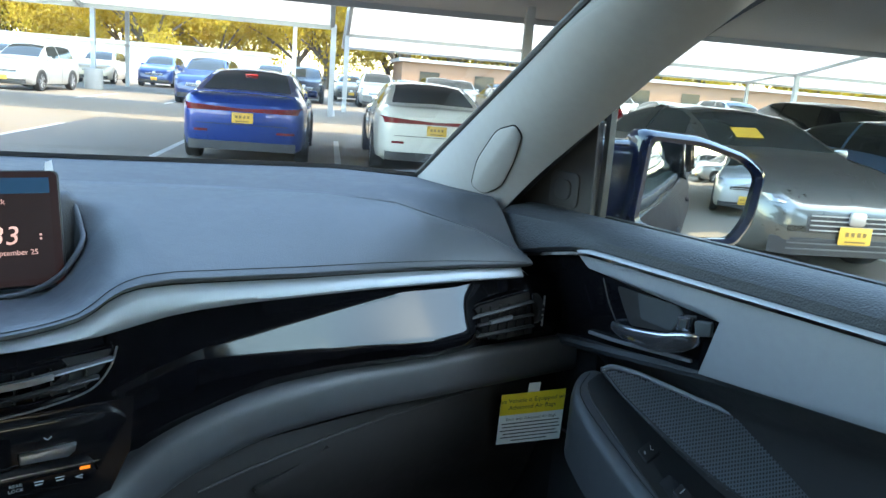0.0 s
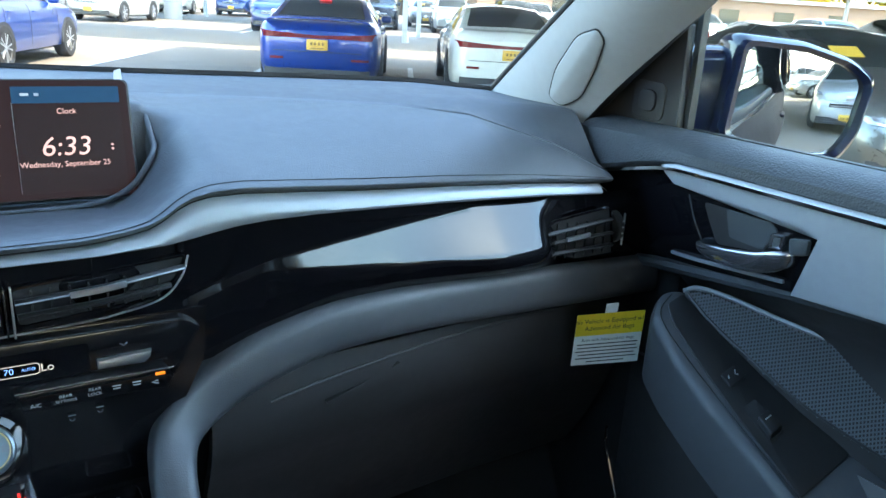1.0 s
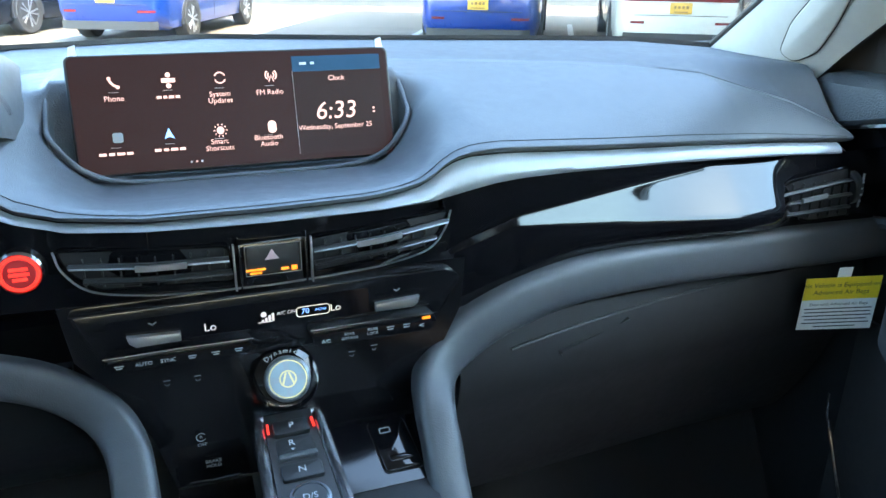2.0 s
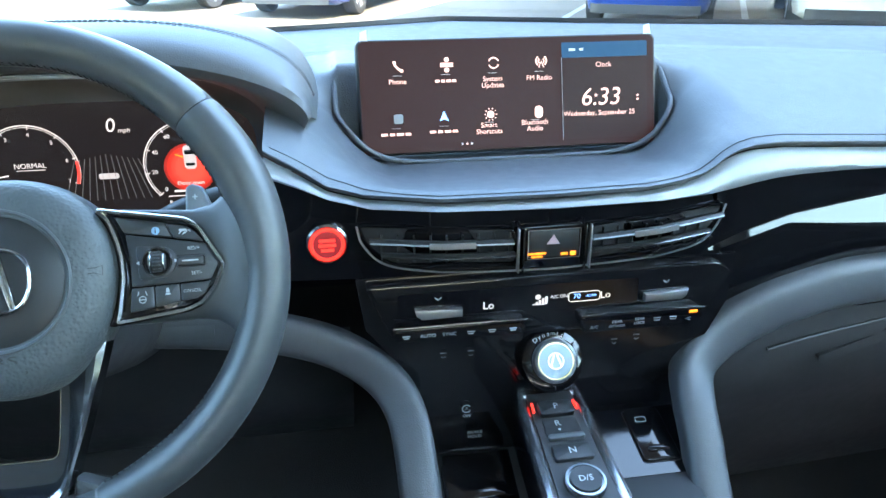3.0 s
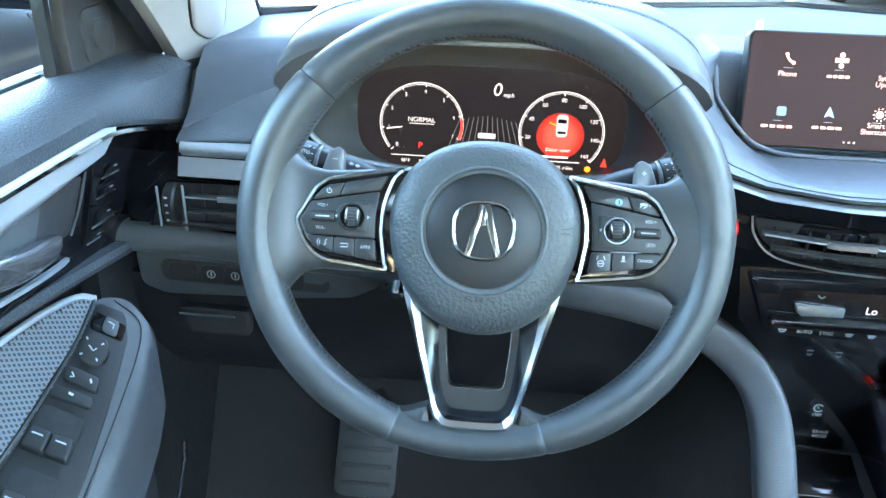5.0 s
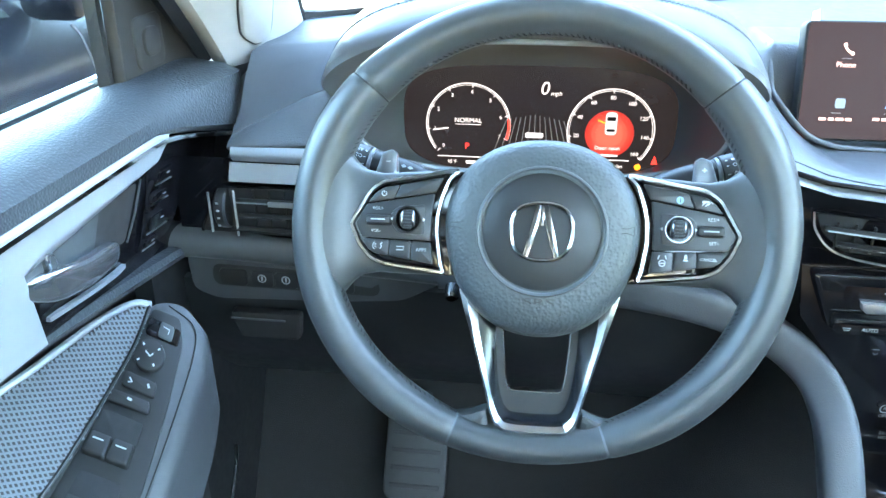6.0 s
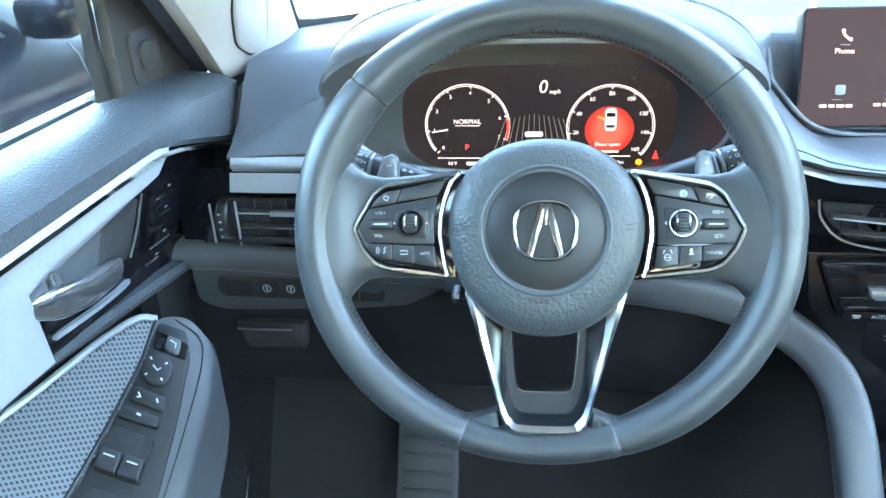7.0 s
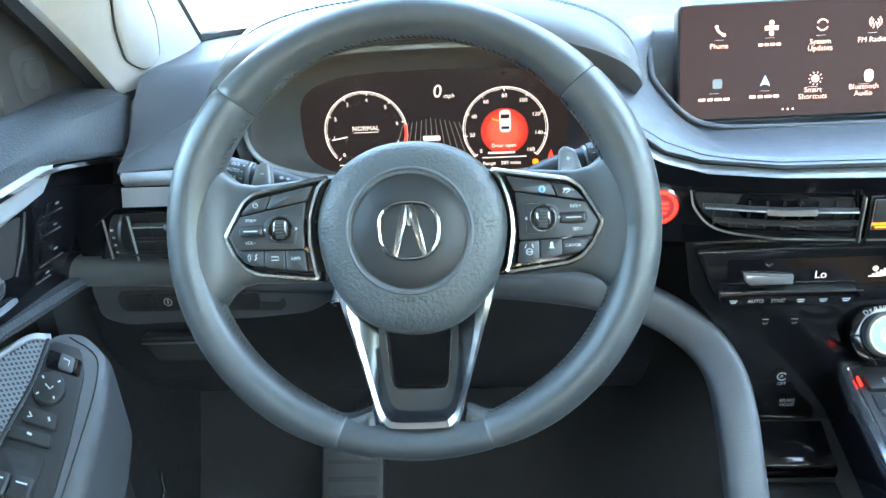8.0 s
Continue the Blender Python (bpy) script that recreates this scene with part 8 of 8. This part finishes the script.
def make_car(kind, body_mat, label, m, front_plate=True, spoiler=False, group="parked cars", brake=False, card=False):
    K = KINDS[kind]
    L, hw, H = K["L"], K["hw"], K["H"]
    yf, yb = L / 2, -L / 2
    root = thing("parked_car", label, "car", m, group)

    def section(y):
        """Half a cross-section from the sill over the shoulder to the crown."""
        w, r, b = soft_table(K["wide"], y, 0.03), soft_table(K["roof"], y), soft_table(K["belt"], y)
        e = min(y - yb, yf - y)
        low = 0.20 + 0.14 * ease(0.45, 0.0, e)
        h = min(1.0, max(0.0, (r - b - 0.06) / (H - 1.06)))
        tw = w * 0.82 * (1 - h) + hw * 0.63 * h
        bx = w * 0.935
        mid = low + (b - low) * 0.55
        return [(w * 0.86, low), (w * 0.95, low + 0.05), (w * 0.992, low + 0.18), (w, mid), (w * 0.992, b - 0.14), (w * 0.968, b - 0.04), (bx, b),
                (bx + (tw - bx) * 0.36, b + (r - b) * 0.42), (bx + (tw - bx) * 0.72, b + (r - b) * 0.76), (tw, b + (r - b) * 0.91), (tw * 0.84, r - 0.034 * h - 0.006), (tw * 0.48, r - 0.008), (0.0, r)]

    def skin(y, row, grow=0.0):
        """A point of the skin: row counts up the half section; rows past the crown come down the other side."""
        flip = row > 12
        q = 24 - row if flip else row
        sec = section(y)
        i = min(11, int(q))
        t = q - i
        x, z = sec[i][0] + (sec[i + 1][0] - sec[i][0]) * t, sec[i][1] + (sec[i + 1][1] - sec[i][1]) * t
        out = Vector((x, 0, (z - 0.75) * 1.2)).normalized()
        return Vector(((-1 if flip else 1) * (x + out.x * grow), y, z + out.z * grow))

    bm = bmesh.new()
    n = 64
    rings = []
    for i in range(n + 1):
        t = i / n
        y = yb + L * (t + 0.5 * (t - t * t * (3 - 2 * t)) * -0.9)
        half = section(y)
        rings.append([Vector((x, y, z)) for x, z in half] + [Vector((-x, y, z)) for x, z in reversed(half[:-1])])
    ring_strip(bm, rings)
    part("body", bm, body_mat, root, "glossy painted body")

    def pane(name, f, label2):
        bm = bmesh.new()
        grid(bm, f, 8, 8, 0.004)
        part(name, bm, CARGLASS, root, label2)
    (ra, rb), *doors, (fa, fb) = K["panes"]
    pane("windscreen", lambda u, v: skin(fa + (fb - fa) * v, 9.5 + 5.0 * u, 0.008), "dark reflecting windscreen")
    pane("rear_window", lambda u, v: skin(ra + (rb - ra) * v, 9.7 + 4.6 * u, 0.008), "dark reflecting rear window")
    for s in (-1, 1):
        for k, (a, b) in enumerate(doors):
            def side(u, v, s=s, a=a, b=b, k=k):
                lean = (0.16 * v if k == 0 else 0.0, -0.26 * v if k == 1 else 0.0)
                y = a + lean[0] + (b + lean[1] - a - lean[0]) * u
                q = skin(y, 6.35 + 2.45 * v, 0.008)
                return Vector((s * q.x, q.y, q.z))
            pane("side_window", side, "dark side window")
        # door joints and handles
        for y in (doors[0][0] + 0.10, doors[0][1] + 0.03, doors[1][1] + 0.26):
            bm = bmesh.new()
            tube(bm, [Vector((s * q.x, q.y, q.z)) for q in (skin(y, 1.5 + 0.45 * j, 0.001) for j in range(11))], 0.004, 4, up=(0, 1, 0))
            part("door_joint", bm, CLAD, root)
        for y in (doors[0][0] + 0.30, doors[1][0] + 0.20):
            bm = bmesh.new()
            q = skin(y, 4.3, 0.010)
            box(bm, (s * q.x, y, q.z), (0.025, 0.20, 0.028), 0.01)
            part("door_handle", bm, body_mat, root)
    # wheels
    wr = K["wheel"]
    for s in (-1, 1):
        for y in (-K["base"] / 2 - 0.02, K["base"] / 2 + 0.06):
            bm = bmesh.new()
            slab(bm, arc(y, wr, wr + 0.05, -8, 188, 20), 0.05, lambda a, b, d, s=s: Vector((s * (hw - 0.045 + d), a, b)))
            part("wheel_arch", bm, CLAD, root)
            wm = Matrix.Translation((s * (hw - 0.10), y, wr)) @ Matrix.Rotation(radians(90 * s), 4, "Y")
            bm = bmesh.new()
            lathe(bm, [(wr * 0.68, -0.10), (wr * 0.95, -0.11), (wr, -0.08), (wr, 0.08), (wr * 0.95, 0.112), (wr * 0.72, 0.115), (wr * 0.695, 0.108), (wr * 0.69, 0.02)], wm, 28)
            ty = part("wheel", bm, TYRE, root, "black tyre on an alloy rim")
            bm = bmesh.new()
            lathe(bm, [(wr * 0.71, 0.09), (wr * 0.71, 0.116), (wr * 0.66, 0.113), (wr * 0.62, 0.05), (0.0, 0.04)], wm, 28)
            part("rim_bowl", bm, CLAD, ty)
            bm = bmesh.new()
            lathe(bm, [(0.0, 0.09), (0.045, 0.09), (0.05, 0.098), (0.03, 0.106), (0.0, 0.106)], wm, 14)
            part("hub_cap", bm, ALLOY, ty)
            for k in range(10):
                bm = bmesh.new()
                rot = wm @ Matrix.Rotation(2 * math.pi * (k // 2 + (0.16 if k % 2 else -0.16)) / 5, 4, "Z")
                slab(bm, [(-0.012, 0.03), (0.012, 0.03), (0.018, wr * 0.68), (-0.018, wr * 0.68)], 0.03, lambda a, b, d, rot=rot: rot @ Vector((a, b, 0.078 + d)), 0.006)
                part("spoke", bm, ALLOY, ty)

    def nose(x, z, grow=0.0):
        """The place on the rounded nose at a width and height."""
        x = max(-0.86, min(0.86, x))
        y = yf
        while y > 1.5 and (soft_table(K["wide"], y, 0.03) < abs(x) * 1.04 or soft_table(K["belt"], y) < z - 0.02):
            y -= 0.012
        return Vector((x, y + grow, z))

    def tail(x, z, grow=0.0):
        x = max(-0.87, min(0.87, x))
        y = yb
        while y < -1.5 and (soft_table(K["wide"], y, 0.03) < abs(x) * 1.03 or soft_table(K["roof"], y) < z + 0.01):
            y += 0.012
        return Vector((x, y - grow, z))

    def sheet(name, f, mat, parent=None, label2="", nu=14, nv=3, thick=0.012):
        bm = bmesh.new()
        grid(bm, f, nu, nv, thick)
        return part(name, bm, mat, parent or root, label2)

    zn = 0.66 if kind == "sedan" else 0.84
    for s in (-1, 1):
        sheet("headlamp", lambda u, v, s=s: nose(s * (0.40 + 0.44 * u), zn + 0.02 + 0.03 * u + (0.075 - 0.02 * u) * v, 0.014), LAMP, label2="clear headlamp")
        bm = bmesh.new()
        q = skin(doors[1][1] + 0.10, 6.4)
        box(bm, (s * (q.x + 0.09), q.y, q.z + 0.05), (0.19, 0.09, 0.13), 0.045)
        part("mirror", bm, body_mat, root)
        sheet("reflector", lambda u, v, s=s: tail(s * (0.50 + 0.26 * u), 0.50 + 0.035 * v, 0.012), TAIL, label2="red bumper reflector", nu=6)
        if kind == "suv":
            sheet("tail_lamp", lambda u, v, s=s: tail(s * (0.60 + 0.14 * v), 0.92 + 0.34 * u, 0.016), TAIL, label2="upright red tail lamp")
    gr = sheet("grille", lambda u, v: nose(-0.46 + 0.92 * u, zn - 0.20 + 0.25 * v, 0.006), CLAD, label2="black slatted grille", nu=16, nv=4)
    for k in range(6):
        sheet("slat", lambda u, v, k=k: nose(-0.43 + 0.86 * u, zn - 0.18 + 0.042 * k + 0.010 * v, 0.022), ALLOY, gr, nu=14, nv=1)
    bm = bmesh.new()
    q = nose(0, zn - 0.06)
    slab(bm, rounded(0.15, 0.12, 0.03, cx=0, cy=zn - 0.06), 0.02, lambda a, b, d: Vector((a, q.y + 0.02 + d, b)), 0.006)
    part("badge", bm, ALLOY, gr, "plain bright badge")
    lo = sheet("front_bumper", lambda u, v: nose(-0.74 + 1.48 * u, 0.26 + 0.15 * v, 0.010), CLAD, label2="black lower intake", nu=18)
    for k in range(2):
        sheet("slat", lambda u, v, k=k: nose(-0.62 + 1.24 * u, 0.31 + 0.05 * k + 0.012 * v, 0.024), STEEL_GREY, lo, nu=12, nv=1)
    sheet("rear_bumper", lambda u, v: tail(-0.78 + 1.56 * u, 0.24 + 0.13 * v, 0.010), CLAD, label2="black lower rear panel", nu=18)
    sheet("boot_joint", lambda u, v: tail(-0.66 + 1.32 * u, 0.615 + 0.008 * v, 0.004), CLAD, nu=16, nv=1)
    if kind == "sedan":
        sheet("tail_lamp", lambda u, v: tail((2 * u - 1) * 0.86, 0.835 + 0.02 * abs(2 * u - 1) + (0.045 + 0.055 * abs(2 * u - 1) ** 1.5) * (v - 0.5), 0.016), TAIL, label2="full-width red tail lamp", nu=28)
        if brake:
            bm = bmesh.new()
            q = skin(ra + 0.62, 12, 0.02)
            box(bm, q, (0.20, 0.05, 0.025), 0.005)
            part("high_brake_lamp", bm, BRAKE, root, "red high-level brake lamp")
    for y, z, on in ((tail(0, 0.7).y - 0.018, 0.72 if kind == "sedan" else 0.80, True), (nose(0, 0.5).y + 0.034, 0.45, front_plate)):
        if on:
            bm = bmesh.new()
            box(bm, (0, y, z), (0.31, 0.012, 0.155), 0.004)
            p = part("plate", bm, PLATE, root, "yellow dealer plate")
            q = math.copysign(0.008, y)
            for a in (-0.085, -0.03, 0.03, 0.085):
                bm = bmesh.new()
                box(bm, (a, y + q, z + 0.015), (0.034, 0.003, 0.04))
                part("bar", bm, PLATE_INK, p, "dark plain bar")
            bm = bmesh.new()
            box(bm, (0, y + q, z - 0.05), (0.2, 0.003, 0.014))
            part("bar", bm, PLATE_INK, p, "dark plain bar")
    if spoiler:
        bm = bmesh.new()
        sweep(bm, smooth_path([(-0.74, yb + 0.20, 1.02), (-0.66, yb + 0.11, 1.075), (-0.3, yb + 0.05, 1.095), (0.3, yb + 0.05, 1.095), (0.66, yb + 0.11, 1.075), (0.74, yb + 0.20, 1.02)], 5), [(-0.05, -0.012), (0.05, -0.012), (0.05, 0.008), (-0.05, 0.012)], up=(0, 0, 1))
        part("spoiler", bm, body_mat, root, "low boot spoiler")
    if card:
        sheet("price_card", lambda u, v: skin(fb - 0.16 - 0.20 * v, 11.0 + 0.9 * u, 0.018), PLATE, label2="yellow card in the windscreen", nu=2, nv=2, thick=0.003)
    return root


REAR_U = 11.3
sed, suv = KINDS["sedan"]["L"] / 2, KINDS["suv"]["L"] / 2
make_car("sedan", BLUE, "bright blue saloon with boot spoiler and yellow dealer plate", lot_m(REAR_U + sed, -0.98), spoiler=True, brake=True)
white_car = make_car("sedan", WHITE, "pearl white saloon with red tail lamps and yellow dealer plate", lot_m(REAR_U + sed + 0.05, 1.95))
make_car("sedan", BLUE, "bright blue saloon with dark alloy wheels", lot_m(REAR_U + 2.25, -6.95, 4), spoiler=True)
dark_suv = make_car("suv", BLACK, "black sport utility car on the paving", lot_m(REAR_U + suv, -9.9))
grey_suv = make_car("sedan", GREY, "dark grey saloon with slatted grille and yellow dealer plate", lot_m(7.95, 4.85, 180), card=True)
white_suv = make_car("suv", PALE_SILVER, "pale silver sport utility car facing the aisle", lot_m(31.0, -10.8, 176))
blue_suv = make_car("suv", DEEP_BLUE, "deep blue sport utility car facing the aisle", lot_m(30.3, -4.2, 178))
silver_sedan = make_car("sedan", PALE_BLUE, "slate blue saloon beside the grey car", lot_m(8.3, 7.75, 180))
beige_suv = make_car("suv", BEIGE, "sand coloured sport utility car under a canopy", lot_m(44.0, -11.8, 182))
silver_suv = make_car("suv", SILVERP, "silver sport utility car in a far row", lot_m(38.5, 2.6, 180))
for src, places in ((dark_suv, ((39.0, -0.9, 180), (15.2, 4.8, 0), (15.1, 10.5, 0), (37.0, 5.6, 181), (44.5, -6.0, 180), (52.0, 12.0, 180), (46.0, 18.0, 180))),
                    (grey_suv, ((36.6, 8.6, 180), (15.0, 7.6, 2), (30.5, 14.5, 180), (45.0, 1.5, 180), (8.2, 13.5, 180), (52, 4, 180))),
                    (white_suv, ((45.0, -3.0, 181), (30.6, 17.5, 180), (45.5, 8.0, 180), (45, -17, 180))),
                    (silver_sedan, ((8.3, 10.65, 179), (31.2, 20.4, 180), (45.2, 11.5, 180), (15.0, 13.3, 0))),
                    (white_car, ((44.8, 4.8, 180), (15.2, 16.2, 0))),
                    (blue_suv, ((45.0, -8.9, 180), (37.2, 11.5, 180))),
                    (silver_suv, ((36.8, 14.4, 180), (30.4, -13.8, 180), (8.3, 16.4, 180)))):
    for u, v, turn in places:
        copy_thing(src, lot_m(u, v, turn))
# cars to the rear and beside the driver's window
copy_thing(dark_suv, Matrix.Translation((-2.78, 0.86, 0)))
copy_thing(white_suv, Matrix.Translation((2.6, -9.5, 0)) @ Matrix.Rotation(radians(5), 4, "Z"))
for src, x, y, r in ((white_suv, 1.2, -27.5, 60), (dark_suv, -1.6, -29, 60), (silver_suv, 3.0, -19, 64), (white_suv, 7.0, -24, 60), (silver_suv, 9.5, -22.5, 60), (dark_suv, 12.0, -21, 60), (blue_suv, 4.2, -26, 60), (silver_sedan, 14.5, -19.4, 60)):
    copy_thing(src, Matrix.Translation((x, y, 0)) @ Matrix.Rotation(radians(r), 4, "Z"))

# ---- canopies ----
CLOTH = fabric_material("white_canopy_cloth", (0.80, 0.79, 0.76), 0.6)
GREY_CLOTH = fabric_material("grey_canopy_cloth", (0.38, 0.37, 0.36), 0.12)
STEEL = material("galvanised_steel", (0.36, 0.37, 0.38), 0.5, metal=0.3, vary=0.12, vary_scale=2)
CONCRETE = material("post_footing_concrete", (0.30, 0.28, 0.25), 0.9, bump=0.6, bump_scale=40, vary=0.2, vary_scale=4)


def canopy(u0, u1, v0, v1, z0, z1, cloth, posts, sag=0.25, label="white cloth car-park canopy on steel posts", bays=3):
    root = thing("car_park_canopy", label, "canopy", group="canopies")
    bm = bmesh.new()
    def cl(a, b):
        k = abs(math.sin(math.pi * a * bays)) ** 0.8
        return lot(u0 + (u1 - u0) * b, v0 + (v1 - v0) * a, z0 + (z1 - z0) * b + sag * k * math.sin(math.pi * b))
    grid(bm, cl, 12 * bays, 10, 0.02)
    part("cloth", bm, cloth, root, "taut canopy cloth")
    for (ua, va, za), (ub, vb, zb) in (((u0, v0, z0), (u0, v1, z0)), ((u1, v0, z1), (u1, v1, z1)), ((u0, v0, z0), (u1, v0, z1)), ((u0, v1, z0), (u1, v1, z1))):
        bm = bmesh.new()
        sweep(bm, [lot(ua, va, za), lot(ub, vb, zb)], [(-0.07, -0.13), (0.07, -0.13), (0.07, 0.10), (-0.07, 0.10)])
        part("beam", bm, STEEL, root, "grey steel edge beam")
    for i in range(1, bays):
        v = v0 + (v1 - v0) * i / bays
        bm = bmesh.new()
        sweep(bm, [lot(u0, v, z0 - 0.05), lot(u1, v, z1 - 0.05)], [(-0.05, -0.09), (0.05, -0.09), (0.05, 0.05), (-0.05, 0.05)])
        part("beam", bm, STEEL, root, "grey steel cross beam")
    for u, v, base in posts:
        z = z0 + (z1 - z0) * (u - u0) / (u1 - u0)
        bm = bmesh.new()
        sweep(bm, [lot(u, v, 0), lot(u, v, z)], [(-0.09, -0.09), (0.09, -0.09), (0.09, 0.09), (-0.09, 0.09)], up=tuple(_u))
        p = part("post", bm, STEEL, root, "square steel post")
        if base:
            bm = bmesh.new()
            lathe(bm, [(0.0, 0.0), (0.38, 0.0), (0.38, 0.82), (0.36, 0.86), (0.0, 0.86)], Matrix.Translation(lot(u, v)), 20)
            part("footing", bm, CONCRETE, p, "round concrete footing")


canopy(4.4, 18.3, -3.4, 34, 3.45, 3.15, GREY_CLOTH, [(16.1, 4.45, False), (16.1, 13.5, True), (16.1, 22.5, True), (6, 13.5, False)], label="grey cloth canopy over a row of cars", bays=4)
canopy(19.5, 26.8, -24, 0.3, 4.7, 3.05, CLOTH, [(24.5, -16.0, False), (26.6, 0.35, False)], bays=3)
canopy(21.5, 31.0, 0.9, 30, 4.6, 3.05, CLOTH, [(30.8, 0.9, False), (30.8, 10.6, True), (30.8, 20.3, True)], bays=3)
canopy(33.0, 41.0, -26, -1.0, 4.15, 4.05, GREY_CLOTH, [(34.8, -9.7, True), (34.8, -18.0, True), (40.5, -9.7, False), (40.5, -18, False), (34.8, -1.3, True)], label="grey cloth canopy over far cars", bays=3)
canopy(35.0, 47.0, 1.0, 40, 4.4, 3.1, CLOTH, [(46.5, 1.2, False), (46.5, 14, False), (46.5, 27, False)], bays=3)
# added out of view: blocks the sun and part of the sky over the car
canopy(-4.6, 0.5, -1.3, 2.2, 3.25, 3.40, GREY_CLOTH, [(-4.4, 2.0, False), (-4.4, -1.1, False)], label="added unseen grey cloth canopy that keeps the sun off the car", bays=1)
# added beside the view, to dim the skylight that reaches the driver's door
canopy(-2.0, 0.5, 5.2, 14.0, 3.30, 3.40, GREY_CLOTH, [(-1.8, 13.8, False), (0.4, 13.8, False)], label="added grey cloth canopy that blocks low sky on the right", bays=3)
canopy(-14.0, -5.2, -9.0, 15.0, 3.25, 3.45, GREY_CLOTH, [(-9.5, -8.0, True), (-9.5, 5.5, True), (-9.5, 14, True)], label="grey cloth canopy over the rear row", bays=3)
canopy(-28.0, -17.0, -14.0, 30.0, 3.0, 4.2, CLOTH, [(-27, -4, True), (-27, 8, True), (-27, 20, True), (-18, 8, True), (-18, 20, True)], bays=4)

# ---- far side: pale wall, brown shed, trees ----
PALE = material("pale_rendered_wall", (0.72, 0.70, 0.66), 0.9, bump=0.3, bump_scale=20, vary=0.1, vary_scale=0.4)
BROWN = material("tan_brick_wall", (0.22, 0.13, 0.08), 0.9, bump=0.4, bump_scale=14, vary=0.2, vary_scale=0.6)


def long_building(u, v0, v1, h, depth, mat, roof_mat, label, openings):
    root = thing("low_building", label, "building")
    bm = bmesh.new()
    slab(bm, [(0, 0), (v1 - v0, 0), (v1 - v0, h), (0, h)], depth, lambda a, b, d: lot(u + depth - d, v0 + a, b))
    part("wall", bm, mat, root)
    bm = bmesh.new()
    slab(bm, [(-0.3, h), (v1 - v0 + 0.3, h), (v1 - v0 + 0.3, h + 0.25), (-0.3, h + 0.25)], depth + 0.6, lambda a, b, d: lot(u + depth + 0.3 - d, v0 + a, b))
    part("roof", bm, roof_mat, root)
    for k in range(openings):
        a = (v1 - v0) * (k + 0.5) / openings
        bm = bmesh.new()
        slab(bm, [(a - 0.8, 0.9), (a + 0.8, 0.9), (a + 0.8, 2.2), (a - 0.8, 2.2)], 0.06, lambda x, b, d: lot(u - d, v0 + x, b))
        w = part("window", bm, CARGLASS, root, "dark window")
        bm = bmesh.new()
        slab(bm, [(a - 0.9, 0.82), (a + 0.9, 0.82), (a + 0.9, 0.9), (a - 0.9, 0.9)], 0.12, lambda x, b, d: lot(u - d, v0 + x, b))
        part("sill", bm, STEEL, w)


long_building(58, -40, -4.5, 2.3, 8, PALE, STEEL, "long low pale rendered building behind the cars", 0)
long_building(62, 6, 60, 2.9, 9, BROWN, STEEL, "long tan brick building behind the canopies", 12)

LEAF = fabric_material("sunlit_oak_leaves", (0.40, 0.30, 0.03), 0.6)
BARK = material("oak_bark", (0.10, 0.08, 0.06), 0.9, bump=0.8, bump_scale=30)


def make_tree(seed, label, m):
    rng = random.Random(seed)
    root = thing("tree", label, "tree", m, "trees behind the car park")
    bm = bmesh.new()
    h = 1.5
    tips = []
    sweep(bm, smooth_path([(0, 0, 0), (0.1, 0.05, h * 0.5), (0.0, 0.1, h)], 4), disc_profile(0.24, 9), up=(0, 1, 0), scale=lambda t: 1 - 0.4 * t)
    for k in range(7):
        a = k * 0.9 + rng.random() * 0.5
        r, z = 1.4 + rng.random() * 1.8, h + 0.8 + rng.random() * 2.4
        end = Vector((r * math.cos(a), r * math.sin(a), z))
        sweep(bm, smooth_path([(0, 0.05, h * 0.8), tuple(end * 0.5 + Vector((0, 0, h * 0.5))), tuple(end)], 3), disc_profile(0.10, 6), up=(0.1, 0.2, 1), scale=lambda t: 1 - 0.75 * t)
        tips.append(end)
    part("trunk", bm, BARK, root, "brown trunk and limbs")
    bm = bmesh.new()
    centres = tips + [t * 0.6 + Vector((0, 0, 1.6)) for t in tips] + [Vector((rng.uniform(-1.8, 1.8), rng.uniform(-1.8, 1.8), h + rng.uniform(-0.3, 3.0))) for _ in range(12)]
    for c in centres:
        rad = rng.uniform(0.7, 1.25)
        for _ in range(330):
            d = Vector((rng.gauss(0, 1), rng.gauss(0, 1), rng.gauss(0, 0.75))).normalized() * rad * rng.random() ** 0.4
            p = c + d
            s = rng.uniform(0.06, 0.13)
            q = Euler((rng.random() * 6.3, rng.random() * 6.3, rng.random() * 6.3)).to_matrix()
            vs = [bm.verts.new(p + q @ Vector(o)) for o in ((-s, 0, 0), (0, -s * 0.5, 0), (s, 0, s * 0.2), (0, s * 0.5, 0))]
            bm.faces.new(vs)
    part("crown", bm, LEAF, root, "ragged sunlit yellow-green crown", smooth=False)
    return root


t1 = make_tree(3, "broad sunlit oak with a yellow-green crown", lot_m(70, -30))
t2 = make_tree(8, "sunlit oak with an uneven open crown", lot_m(69, -22, 40))
rng = random.Random(5)
for k in range(46):
    v = -62 + 2.9 * k + rng.uniform(-1.5, 1.5)
    k2 = rng.uniform(1.3, 2.0)
    m = lot_m(rng.uniform(68, 80), v, rng.uniform(0, 360))
    ob = copy_thing((t1, t2)[k % 2], m)
    ob.scale = (k2, k2, k2 * rng.uniform(0.9, 1.15))
